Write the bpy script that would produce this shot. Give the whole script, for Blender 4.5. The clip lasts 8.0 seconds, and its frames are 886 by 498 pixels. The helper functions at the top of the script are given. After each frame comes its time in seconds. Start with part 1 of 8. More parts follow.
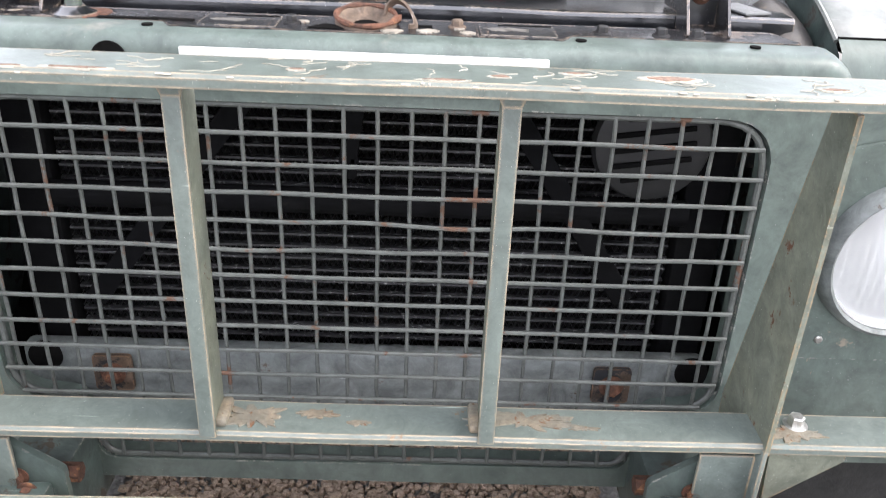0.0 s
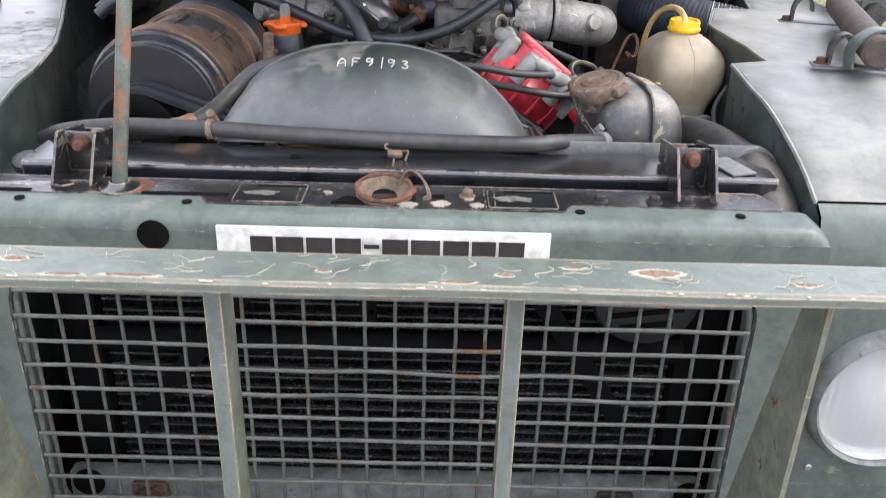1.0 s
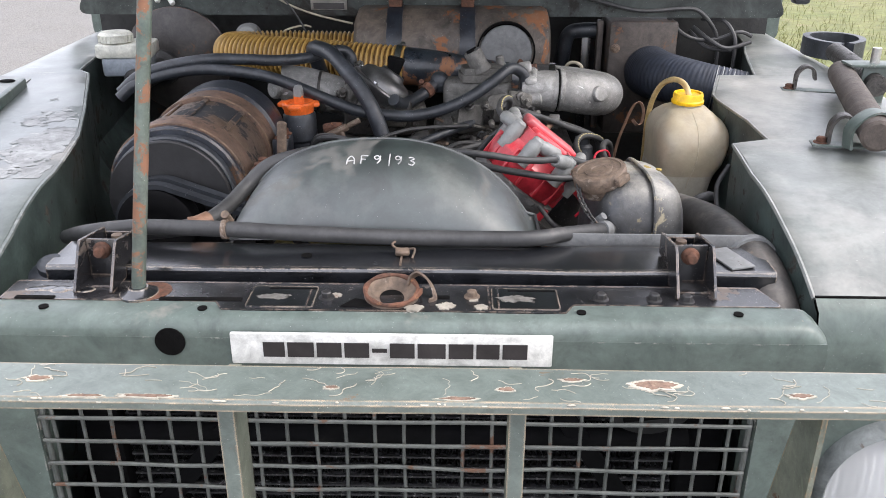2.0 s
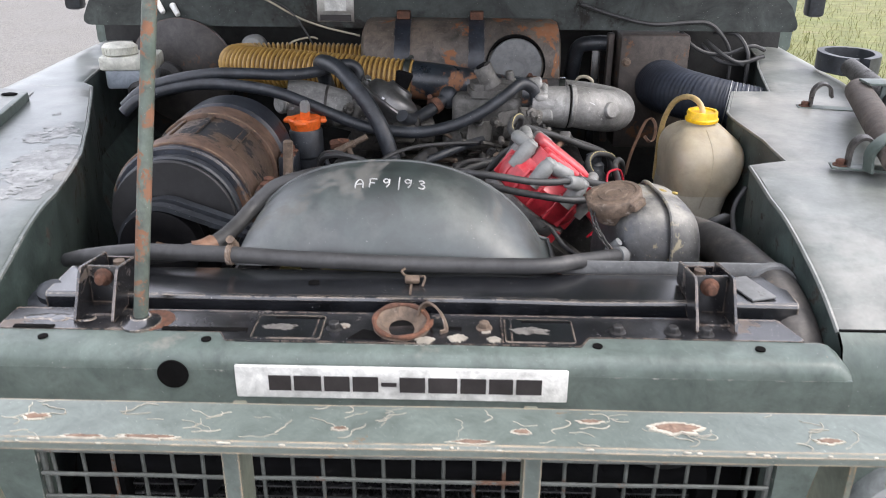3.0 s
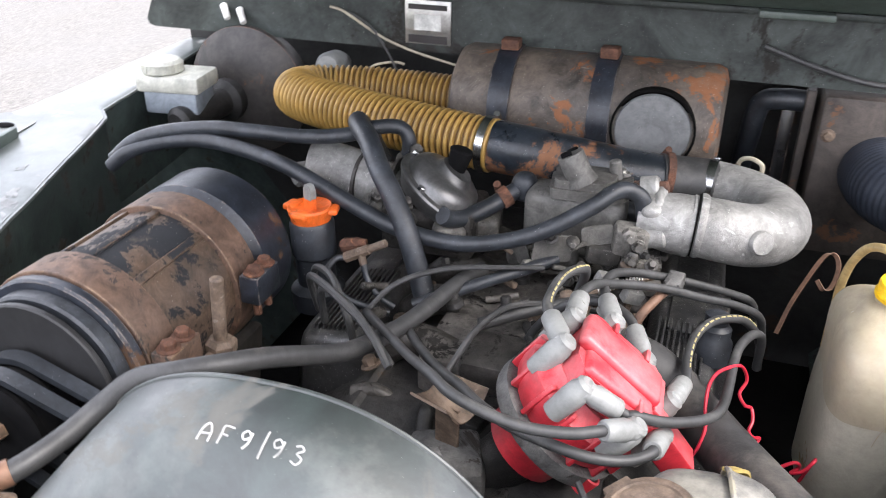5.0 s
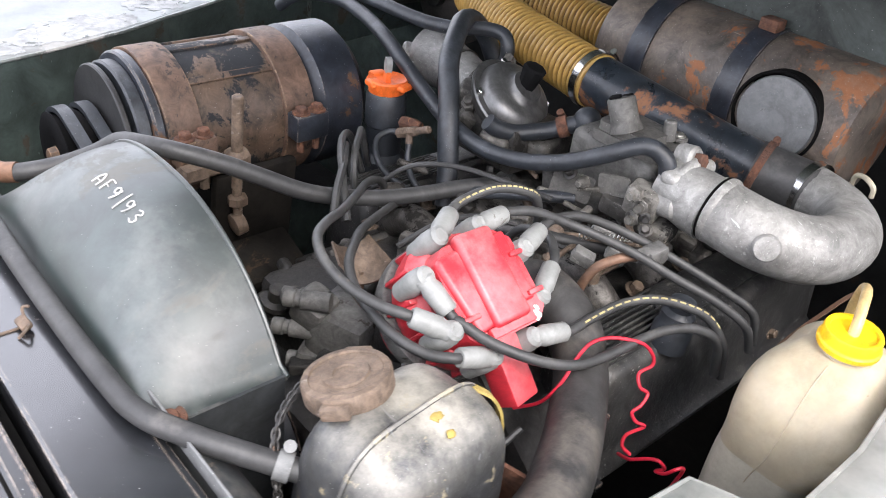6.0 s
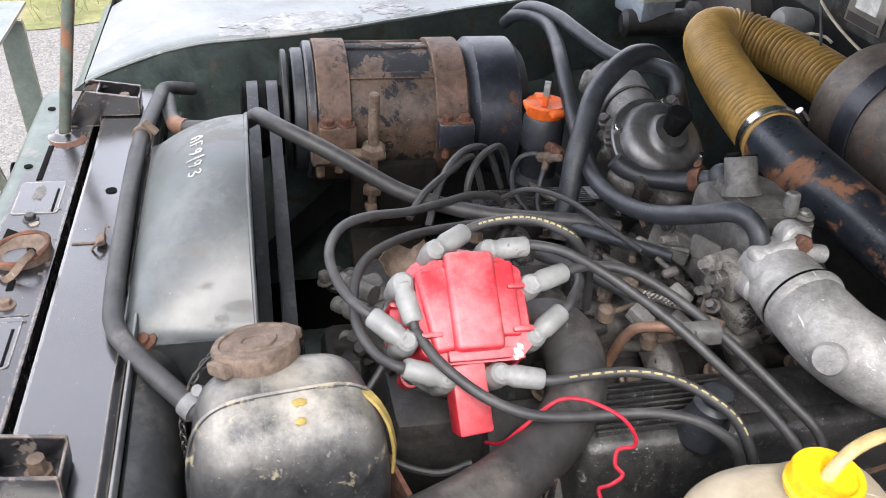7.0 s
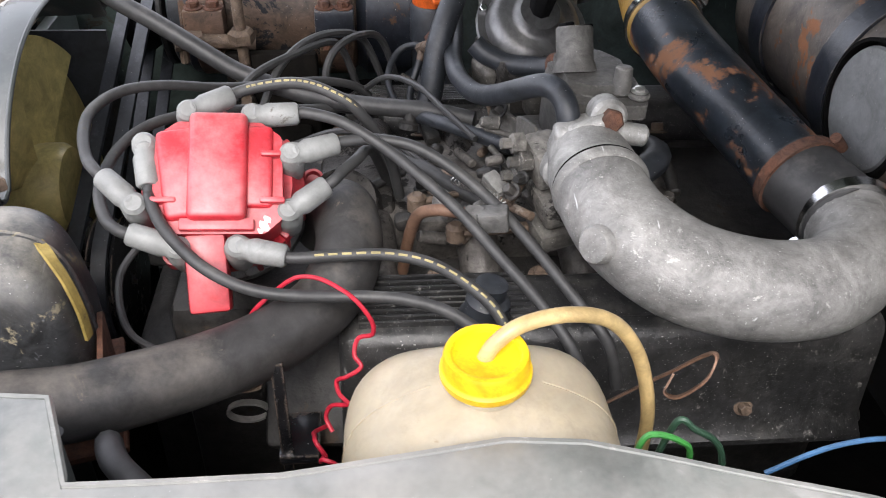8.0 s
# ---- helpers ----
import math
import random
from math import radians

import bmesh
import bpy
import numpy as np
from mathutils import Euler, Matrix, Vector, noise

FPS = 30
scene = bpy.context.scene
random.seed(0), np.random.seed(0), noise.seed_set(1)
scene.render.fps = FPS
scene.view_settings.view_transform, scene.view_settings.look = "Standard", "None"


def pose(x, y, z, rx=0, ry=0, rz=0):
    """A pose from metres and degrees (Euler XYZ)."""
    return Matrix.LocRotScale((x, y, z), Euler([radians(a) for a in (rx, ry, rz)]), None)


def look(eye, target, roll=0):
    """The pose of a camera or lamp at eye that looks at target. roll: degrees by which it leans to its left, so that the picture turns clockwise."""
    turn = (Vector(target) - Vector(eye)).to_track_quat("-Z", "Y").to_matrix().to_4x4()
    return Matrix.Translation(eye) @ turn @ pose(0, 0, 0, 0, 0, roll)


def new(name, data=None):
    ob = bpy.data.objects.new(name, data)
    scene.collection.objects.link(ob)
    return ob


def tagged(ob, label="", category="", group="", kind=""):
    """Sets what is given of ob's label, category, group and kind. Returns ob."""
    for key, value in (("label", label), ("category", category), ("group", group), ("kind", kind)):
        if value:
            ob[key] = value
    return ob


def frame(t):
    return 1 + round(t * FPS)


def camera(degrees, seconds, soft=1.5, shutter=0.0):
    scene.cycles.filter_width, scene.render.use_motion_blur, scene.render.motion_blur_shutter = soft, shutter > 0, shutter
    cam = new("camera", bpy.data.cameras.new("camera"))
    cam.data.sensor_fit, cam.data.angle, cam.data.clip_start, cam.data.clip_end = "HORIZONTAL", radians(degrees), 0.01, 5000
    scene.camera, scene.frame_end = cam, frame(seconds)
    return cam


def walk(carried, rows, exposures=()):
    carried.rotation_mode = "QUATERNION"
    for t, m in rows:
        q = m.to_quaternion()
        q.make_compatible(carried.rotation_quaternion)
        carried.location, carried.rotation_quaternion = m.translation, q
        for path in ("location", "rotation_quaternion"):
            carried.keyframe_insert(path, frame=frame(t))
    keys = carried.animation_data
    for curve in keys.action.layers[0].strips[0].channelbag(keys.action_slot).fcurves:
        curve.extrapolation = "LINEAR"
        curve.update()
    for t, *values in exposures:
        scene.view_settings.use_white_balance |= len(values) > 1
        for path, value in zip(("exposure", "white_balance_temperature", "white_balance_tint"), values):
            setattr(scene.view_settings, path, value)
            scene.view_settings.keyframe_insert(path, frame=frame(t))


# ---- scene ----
# Plan: x across the car, y from the front panel to the rear, z up; one plan unit is U metres, the ground lies LIFT below the plan's zero.
U, LIFT = 0.86, 0.06
cam = camera(56.2, 8.0, soft=0.9, shutter=0.25)
PATH = [
    (0, (0.0641, -0.8768, 1.3059), (0.128, 1.2005, 0.2624), 2.57),
    (0.5, (0.0552, -0.8803, 1.3629), (0.0972, 1.2256, 0.3771), 1.81),
    (1, (0.0602, -0.8838, 1.4883), (0.0822, 1.2181, 0.4934), 1.74),
    (1.5, (0.0711, -0.8875, 1.5718), (0.0683, 1.2494, 0.6543), 0.27),
    (1.7, (0.0753, -0.8828, 1.5843), (0.0443, 1.2488, 0.6549), -0.20),
    (2.8, (0.0791, -0.8521, 1.5922), (0.0461, 1.2791, 0.662), 1.07),
    (3, (0.066, -0.8338, 1.6052), (0.0197, 1.3006, 0.6829), 0.43),
    (3.5, (-0.0128, -0.7153, 1.6923), (-0.0357, 1.3856, 0.6953), -0.08),
    (4, (-0.0173, -0.506, 1.7176), (0.0805, 1.5778, 0.6897), -0.03),
    (4.2, (0.0537, -0.4135, 1.7095), (0.0115, 1.6767, 0.6909), -0.36),
    (5.3, (0.4371, -0.1432, 1.6881), (-0.4855, 1.6461, 0.5238), 2.38),
    (5.5, (0.5695, -0.1168, 1.6785), (-0.5466, 1.5159, 0.455), 4.20),
    (6, (0.7278, 0.001, 1.6888), (-0.644, 1.3894, 0.4243), 7.83),
    (6.5, (0.784, 0.1568, 1.6986), (-0.724, 1.2974, 0.3446), 8.14),
    (6.9, (0.9051, 0.3371, 1.7166), (-0.931, 0.879, 0.4142), 4.76),
    (7, (0.9191, 0.3571, 1.7186), (-0.949, 0.842, 0.4212), 4.46),
    (7.15, (0.9221, 0.3721, 1.7126), (-0.942, 0.853, 0.4082), 4.46),
    (7.5, (0.9373, 0.4567, 1.6834), (-0.8866, 0.9289, 0.32), 4.43),
    (7.9, (0.9467, 0.7025, 1.6065), (-0.907, 0.9073, 0.2173), 2.24),
    (8, (0.9467, 0.7215, 1.5995), (-0.909, 0.9083, 0.2103), 2.04),
]
walk(cam, [(t, look(U * (Vector(eye) + Vector((0, 0, LIFT))), U * (Vector(target) + Vector((0, 0, LIFT))), roll)) for t, eye, target, roll in PATH],
     [(0.0, 1.58), (0.5, 1.56), (1.0, 1.12), (1.5, 1.04), (3.0, 0.98), (3.5, 0.85), (4.0, 1.25), (4.2, 1.35), (5.3, 1.7), (6.0, 1.65), (6.5, 1.65), (7.0, 1.4), (8.0, 1.25)])

# ---- light: bright overcast sky with a veiled sun ----
world = bpy.data.worlds.new("sky")
scene.world = world
world.use_nodes = True
wn = world.node_tree.nodes
sky = wn.new("ShaderNodeTexSky")
sky.sky_type, sky.sun_disc = "NISHITA", False
SUN_UP, SUN_TURN = radians(48), radians(105)
sky.sun_elevation, sky.sun_rotation = SUN_UP, SUN_TURN
sky.air_density, sky.dust_density, sky.ozone_density = 1.0, 4.0, 1.0
pale = wn.new("ShaderNodeMix")
pale.data_type = "RGBA"
pale.inputs[0].default_value = 0.6
pale.inputs[7].default_value = (11.4, 11.3, 12.4, 1)
world.node_tree.links.new(sky.outputs[0], pale.inputs[6])
world.node_tree.links.new(pale.outputs[2], wn["Background"].inputs[0])
wn["Background"].inputs[1].default_value = 0.15
sun = new("sun", bpy.data.lights.new("sun", "SUN"))
sun.data.energy, sun.data.angle, sun.data.color = 1.0, radians(20), (1.0, 0.98, 0.965)
sun_from = Vector((math.sin(SUN_TURN) * math.cos(SUN_UP), math.cos(SUN_TURN) * math.cos(SUN_UP), math.sin(SUN_UP)))
sun.matrix_world = look(sun_from * 30, (0, 0, 0))


# ---- materials ----
def coat(name, base, second=None, chip=None, chips=0.0, rough=0.5, metal=0.0, grain=60.0, blotch=7.0, bump=0.15, dust=0.0, dust_colour=(0.32, 0.29, 0.25), chip_size=16.0, speck=0.0, spec=0.5, gloss=0.0, dirt=0.5, mottle=0.3, wear=0.0, wear_colour=(0.3, 0.25, 0.2), scratch=0.0, vary=0.0):
    """A worn coat: blotches between two colours, mottling, fine grain, chips to a third colour, rubbed edges, scratches, dust on what faces up."""
    m = bpy.data.materials.new(name)
    m.use_nodes = True
    n, l = m.node_tree.nodes, m.node_tree.links
    b = n["Principled BSDF"]
    second = second or tuple(0.75 * c for c in base)
    tc = n.new("ShaderNodeTexCoord")

    def fog(scale, detail=5.0, rough_=0.6, warp=0.0):
        t = n.new("ShaderNodeTexNoise")
        t.inputs["Scale"].default_value, t.inputs["Detail"].default_value, t.inputs["Roughness"].default_value = scale, detail, rough_
        t.inputs["Distortion"].default_value = warp
        l.new(tc.outputs["Object"], t.inputs["Vector"])
        return t.outputs["Fac"]

    def steps(src, a, z):
        r = n.new("ShaderNodeMapRange")
        r.inputs[1].default_value, r.inputs[2].default_value = a, z
        l.new(src, r.inputs[0])
        return r.outputs[0]

    def mix(f, a, c):
        x = n.new("ShaderNodeMix")
        x.data_type = "RGBA"
        for i, v in ((0, f), (6, a), (7, c)):
            if isinstance(v, (int, float)):
                x.inputs[i].default_value = v
            elif isinstance(v, tuple):
                x.inputs[i].default_value = (*v, 1)
            else:
                l.new(v, x.inputs[i])
        return x.outputs[2]

    big, fine = fog(blotch, 6, 0.65, 0.6), fog(grain, 4, 0.7)
    colour = mix(steps(big, 0.35, 0.65), base, second)
    colour = mix(steps(fine, 0.2, 1.1), colour, tuple(0.55 * c for c in base))
    if dirt:
        grime = fog(27.0, 9, 0.78, 0.3)
        colour = mix(steps(grime, 0.5, 0.72 + 0.3 * (1 - dirt)), colour, tuple(0.38 * c for c in base))
    mott = fog(blotch * 4.5, 9, 0.74, 0.5)
    if mottle:
        level = n.new("ShaderNodeMapRange")
        level.inputs[1].default_value, level.inputs[2].default_value = 0.35, 0.65
        level.inputs[3].default_value, level.inputs[4].default_value = 1 - mottle, 1 + mottle
        l.new(mott, level.inputs[0])
        times = n.new("ShaderNodeVectorMath")
        times.operation = "SCALE"
        l.new(colour, times.inputs[0])
        l.new(level.outputs[0], times.inputs["Scale"])
        colour = times.outputs[0]
    if vary:
        oi = n.new("ShaderNodeObjectInfo")
        lv = n.new("ShaderNodeMapRange")
        lv.inputs[3].default_value, lv.inputs[4].default_value = 1 - vary, 1 + vary
        l.new(oi.outputs["Random"], lv.inputs[0])
        times = n.new("ShaderNodeVectorMath")
        times.operation = "SCALE"
        l.new(colour, times.inputs[0])
        l.new(lv.outputs[0], times.inputs["Scale"])
        colour = times.outputs[0]
    add = n.new("ShaderNodeMath")
    add.operation = "ADD"
    l.new(fine, add.inputs[0])
    l.new(mott, add.inputs[1])
    height = add.outputs[0]
    rough_out = n.new("ShaderNodeMapRange")
    rough_out.inputs[3].default_value, rough_out.inputs[4].default_value = max(0.03, rough - 0.12), min(1.0, rough + 0.18)
    l.new(fog(blotch * 3, 5, 0.6), rough_out.inputs[0])
    ro = rough_out.outputs[0]
    if chip and chips > 0:
        t = fog(chip_size, 8, 0.72, 0.4)
        edge = 0.70 - 0.24 * chips
        f = steps(t, edge, edge + 0.035)
        colour = mix(f, colour, mix(fine, chip, tuple(0.55 * c for c in chip)))
        x = n.new("ShaderNodeMix")
        l.new(f, x.inputs[0])
        l.new(ro, x.inputs[2])
        x.inputs[3].default_value = 0.85
        ro = x.outputs[0]
    if scratch:
        mp = n.new("ShaderNodeMapping")
        mp.inputs["Rotation"].default_value, mp.inputs["Scale"].default_value = (0.3, 0.2, 0.9), (9.0, 210.0, 90.0)
        l.new(tc.outputs["Object"], mp.inputs["Vector"])
        t = n.new("ShaderNodeTexNoise")
        t.inputs["Scale"].default_value, t.inputs["Detail"].default_value, t.inputs["Distortion"].default_value = 1.0, 3.0, 0.3
        l.new(mp.outputs[0], t.inputs["Vector"])
        f = steps(t.outputs["Fac"], 0.77 - 0.1 * scratch, 0.83 - 0.1 * scratch)
        colour = mix(f, colour, tuple(min(0.6, 2.2 * c + 0.06) for c in base))
    if wear:
        bv = n.new("ShaderNodeBevel")
        bv.samples = 4
        bv.inputs["Radius"].default_value = 0.0034
        ge = n.new("ShaderNodeNewGeometry")
        dt = n.new("ShaderNodeVectorMath")
        dt.operation = "DOT_PRODUCT"
        l.new(bv.outputs[0], dt.inputs[0])
        l.new(ge.outputs["Normal"], dt.inputs[1])
        mu = n.new("ShaderNodeMath")
        mu.operation = "MULTIPLY"
        l.new(steps(dt.outputs["Value"], 0.985, 0.93), mu.inputs[0])
        l.new(steps(fog(42.0, 8, 0.75, 0.4), 0.62 - 0.25 * wear, 0.68 - 0.25 * wear), mu.inputs[1])
        colour = mix(mu.outputs[0], colour, mix(steps(mott, 0.4, 0.6), wear_colour, tuple(0.35 * c for c in wear_colour)))
    if speck:
        t = fog(650.0, 2, 0.5)
        colour = mix(steps(t, 0.775 - 0.1 * speck, 0.8 - 0.1 * speck), colour, (0.55, 0.55, 0.52))
    if dust:
        g = n.new("ShaderNodeNewGeometry")
        sx = n.new("ShaderNodeSeparateXYZ")
        l.new(g.outputs["Normal"], sx.inputs[0])
        mu = n.new("ShaderNodeMath")
        mu.operation = "MULTIPLY"
        l.new(steps(sx.outputs[2], 0.1, 1.0), mu.inputs[0])
        l.new(steps(fog(blotch * 2, 6, 0.7), 0.75 - 0.5 * dust, 1.0 - 0.4 * dust), mu.inputs[1])
        colour = mix(mu.outputs[0], colour, dust_colour)
    l.new(colour, b.inputs["Base Color"])
    l.new(ro, b.inputs["Roughness"])
    b.inputs["Metallic"].default_value = metal
    b.inputs["Specular IOR Level"].default_value = spec
    if gloss:
        b.inputs["Coat Weight"].default_value = gloss
        b.inputs["Coat Roughness"].default_value = min(0.5, rough + 0.06)
    if bump:
        bn = n.new("ShaderNodeBump")
        bn.inputs["Strength"].default_value, bn.inputs["Distance"].default_value = bump, 0.004
        l.new(height, bn.inputs["Height"])
        l.new(bn.outputs[0], b.inputs["Normal"])
    return m


RUST = (0.15, 0.066, 0.036)
GREEN, GREEN_B = (0.128, 0.158, 0.14), (0.074, 0.1, 0.088)
green_paint = coat("faded_green_paint", GREEN, GREEN_B, (0.30, 0.26, 0.2), 0.16, 0.4, grain=40, blotch=5, bump=0.06, dust=0.3, speck=0.3, mottle=0.26, wear=0.35, wear_colour=(0.42, 0.4, 0.36))
guard_paint = coat("chipped_green_paint", (0.17, 0.2, 0.178), (0.125, 0.15, 0.135), (0.25, 0.17, 0.11), 0.24, 0.32, grain=50, blotch=6, bump=0.1, chip_size=15, speck=0.4, mottle=0.26, wear=1.15, wear_colour=(0.52, 0.4, 0.27), scratch=0.35)
post_paint = coat("yellowed_green_paint", (0.19, 0.2, 0.15), (0.145, 0.162, 0.135), RUST, 0.34, 0.45, grain=50, bump=0.1, chip_size=17, speck=0.5, wear=0.6, wear_colour=(0.4, 0.27, 0.15), scratch=0.2)
wire_paint = coat("grille_wire_paint", (0.115, 0.122, 0.113), (0.08, 0.09, 0.083), (0.13, 0.07, 0.045), 0.5, 0.5, grain=90, bump=0.1, chip_size=15)
wing_paint = coat("dusty_wing_paint", (0.16, 0.172, 0.156), (0.12, 0.132, 0.12), (0.3, 0.298, 0.28), 0.34, 0.42, grain=130, blotch=2.2, bump=0.04, dust=0.62, dust_colour=(0.34, 0.322, 0.292), speck=0.12, spec=0.8, gloss=0.3, chip_size=3.0, mottle=0.28, wear=0.25, wear_colour=(0.35, 0.35, 0.32), scratch=0.35)
scuffed_wing = coat("scuffed_bare_wing_paint", (0.102, 0.12, 0.11), (0.068, 0.083, 0.076), (0.42, 0.42, 0.4), 0.52, 0.3, grain=130, blotch=2.2, bump=0.05, dust=0.5, dust_colour=(0.165, 0.156, 0.138), speck=0.12, spec=0.8, gloss=0.3, chip_size=4.2, mottle=0.4, wear=0.5, wear_colour=(0.4, 0.4, 0.37), scratch=0.4)
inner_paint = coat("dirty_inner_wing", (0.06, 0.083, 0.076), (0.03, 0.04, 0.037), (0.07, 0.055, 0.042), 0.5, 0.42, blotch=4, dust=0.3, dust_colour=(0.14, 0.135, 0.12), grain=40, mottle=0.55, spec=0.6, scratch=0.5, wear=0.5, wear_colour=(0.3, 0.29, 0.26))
black_paint = coat("worn_black_paint", (0.011, 0.0115, 0.014), (0.022, 0.021, 0.022), (0.13, 0.1, 0.08), 0.42, 0.2, grain=60, blotch=9, bump=0.1, dust=0.32, dust_colour=(0.1, 0.09, 0.085), speck=0.35, spec=0.9, gloss=0.3, mottle=0.55, wear=0.7, wear_colour=(0.26, 0.2, 0.16), scratch=0.45)
black_sheet = coat("glossy_black_sheet", (0.009, 0.01, 0.012), (0.016, 0.017, 0.02), (0.15, 0.125, 0.1), 0.15, 0.17, grain=50, blotch=6, bump=0.02, dust=0.12, dust_colour=(0.085, 0.084, 0.085), spec=1.0, gloss=0.8, speck=0.2, mottle=0.6, wear=0.9, wear_colour=(0.36, 0.3, 0.24), scratch=0.2)
shroud_paint = coat("shroud_black_green", (0.022, 0.034, 0.031), (0.011, 0.016, 0.016), (0.085, 0.084, 0.074), 0.5, 0.44, grain=40, blotch=4, bump=0.03, dust=0.5, dust_colour=(0.125, 0.132, 0.123), spec=1.0, gloss=0.45, mottle=0.6, speck=0.15, chip_size=5.0)
sheet_dusty = coat("dusty_shroud_sheet", (0.042, 0.045, 0.047), (0.026, 0.029, 0.031), (0.15, 0.13, 0.105), 0.45, 0.5, grain=60, blotch=7, bump=0.08, dust=0.5, dust_colour=(0.17, 0.16, 0.145), mottle=0.5, chip_size=9, scratch=0.3)
soot_brown = coat("soot_brown_paint", (0.016, 0.0135, 0.011), (0.01, 0.0095, 0.009), (0.045, 0.03, 0.02), 0.45, 0.85, grain=60, blotch=6, bump=0.12, mottle=0.5, spec=0.15)
matt_black = coat("matt_black_paint", (0.004, 0.004, 0.005), (0.007, 0.007, 0.007), (0.02, 0.018, 0.016), 0.25, 0.8, grain=60, bump=0.1, spec=0.1)
# the pale chips here are glints painted as broken dashes along the tubes
tube_glints = coat("radiator_tube_glints", (0.03, 0.03, 0.032), (0.05, 0.05, 0.053), (0.34, 0.34, 0.34), 0.5, 0.4, grain=400, chip_size=200, bump=0.2)
# near-black that stands for the shade inside holes, gaps and voids
void_black = coat("shaded_void_black", (0.004, 0.004, 0.004), (0.007, 0.0065, 0.006), rough=0.85, bump=0.3, spec=0.08)
# paler flecks in the fin colour, again for glints
fins = coat("radiator_fins", (0.028, 0.029, 0.031), (0.05, 0.052, 0.055), (0.2, 0.2, 0.21), 0.4, 0.35, 0.4, grain=300, chip_size=160, bump=0.3)
rust = coat("deep_rust", (0.15, 0.062, 0.034), (0.07, 0.038, 0.027), (0.27, 0.12, 0.055), 0.42, 0.85, grain=140, blotch=22, bump=0.5, mottle=0.5, chip_size=38)
old_rust = coat("faded_rust", (0.24, 0.155, 0.11), (0.19, 0.13, 0.098), (0.36, 0.28, 0.2), 0.4, 0.8, grain=140, blotch=22, bump=0.3, mottle=0.4, chip_size=60)
alt_brown = coat("rusty_brown_case", (0.125, 0.08, 0.052), (0.06, 0.045, 0.036), (0.016, 0.018, 0.022), 0.8, 0.48, grain=60, blotch=9, bump=0.25, chip_size=15, mottle=0.6, wear=0.7, wear_colour=(0.25, 0.15, 0.09), scratch=0.4, speck=0.3, dust=0.35, dust_colour=(0.17, 0.13, 0.095))
strap_rust = coat("dusty_rust_strap", (0.145, 0.085, 0.056), (0.09, 0.06, 0.045), (0.045, 0.038, 0.034), 0.5, 0.6, grain=120, blotch=10, bump=0.22, chip_size=18, mottle=0.5, dust=0.35, dust_colour=(0.2, 0.145, 0.11), wear=0.5, wear_colour=(0.3, 0.2, 0.12))
alt_black = coat("blue_black_case", (0.016, 0.02, 0.03), (0.032, 0.036, 0.044), (0.12, 0.065, 0.036), 0.45, 0.33, grain=50, bump=0.15, speck=0.3, chip_size=9, mottle=0.5, wear=0.6, wear_colour=(0.2, 0.17, 0.15), scratch=0.3)
rubber = coat("black_rubber_hose", (0.019, 0.022, 0.027), (0.036, 0.041, 0.049), rough=0.42, grain=90, blotch=14, bump=0.1, dust=0.4, dust_colour=(0.11, 0.117, 0.13), spec=0.55, mottle=0.4, speck=0.3)
rubber_grey = coat("dusty_rubber_hose", (0.052, 0.052, 0.052), (0.034, 0.034, 0.035), rough=0.48, grain=90, blotch=10, bump=0.08, dust=0.35, dust_colour=(0.15, 0.14, 0.13))
dusty_hose = coat("brown_dusted_hose", (0.05, 0.048, 0.046), (0.032, 0.031, 0.031), (0.16, 0.135, 0.105), 0.3, 0.55, grain=90, blotch=8, bump=0.1, dust=0.6, dust_colour=(0.17, 0.15, 0.128), mottle=0.4, chip_size=30)
lead_rubber = coat("ignition_lead", (0.052, 0.052, 0.052), (0.038, 0.038, 0.038), (0.1, 0.092, 0.078), 0.25, 0.5, grain=120, bump=0.06, spec=0.5, dust=0.4, dust_colour=(0.13, 0.127, 0.118), chip_size=40)
boot_grey = coat("grey_boot", (0.29, 0.295, 0.285), (0.22, 0.225, 0.218), (0.14, 0.13, 0.11), 0.2, 0.45, grain=80, bump=0.08, mottle=0.15)
red_plastic = coat("red_plastic", (0.57, 0.034, 0.05), (0.48, 0.026, 0.038), (0.5, 0.19, 0.18), 0.16, 0.36, grain=60, bump=0.05, dust=0.74, dust_colour=(0.65, 0.25, 0.257), dirt=0.2)
orange_plastic = coat("orange_plastic", (0.85, 0.16, 0.02), (0.75, 0.13, 0.02), (0.4, 0.15, 0.05), 0.15, 0.45, bump=0.05)
yellow_plastic = coat("yellow_plastic", (0.9, 0.55, 0.01), (0.85, 0.48, 0.01), (0.6, 0.35, 0.02), 0.08, 0.4, bump=0.04)
hose_yellow = coat("tan_yellow_hose", (0.48, 0.3, 0.085), (0.37, 0.225, 0.06), (0.24, 0.13, 0.04), 0.2, 0.4, grain=80, bump=0.05, dirt=0.3, mottle=0.2)
hose_valley = coat("brown_hose_valley", (0.2, 0.11, 0.03), (0.14, 0.075, 0.022), rough=0.6, grain=80, bump=0.05)
blue_duct = coat("blue_black_duct", (0.02, 0.026, 0.04), (0.034, 0.042, 0.058), rough=0.55, grain=70, bump=0.12, dust=0.25, dust_colour=(0.13, 0.14, 0.17))
alloy = coat("dull_cast_alloy", (0.31, 0.306, 0.292), (0.2, 0.195, 0.186), (0.55, 0.54, 0.51), 0.3, 0.48, 0.3, grain=220, blotch=7, bump=0.28, speck=0.75, chip_size=60, mottle=0.4, scratch=0.5, dirt=0.7)
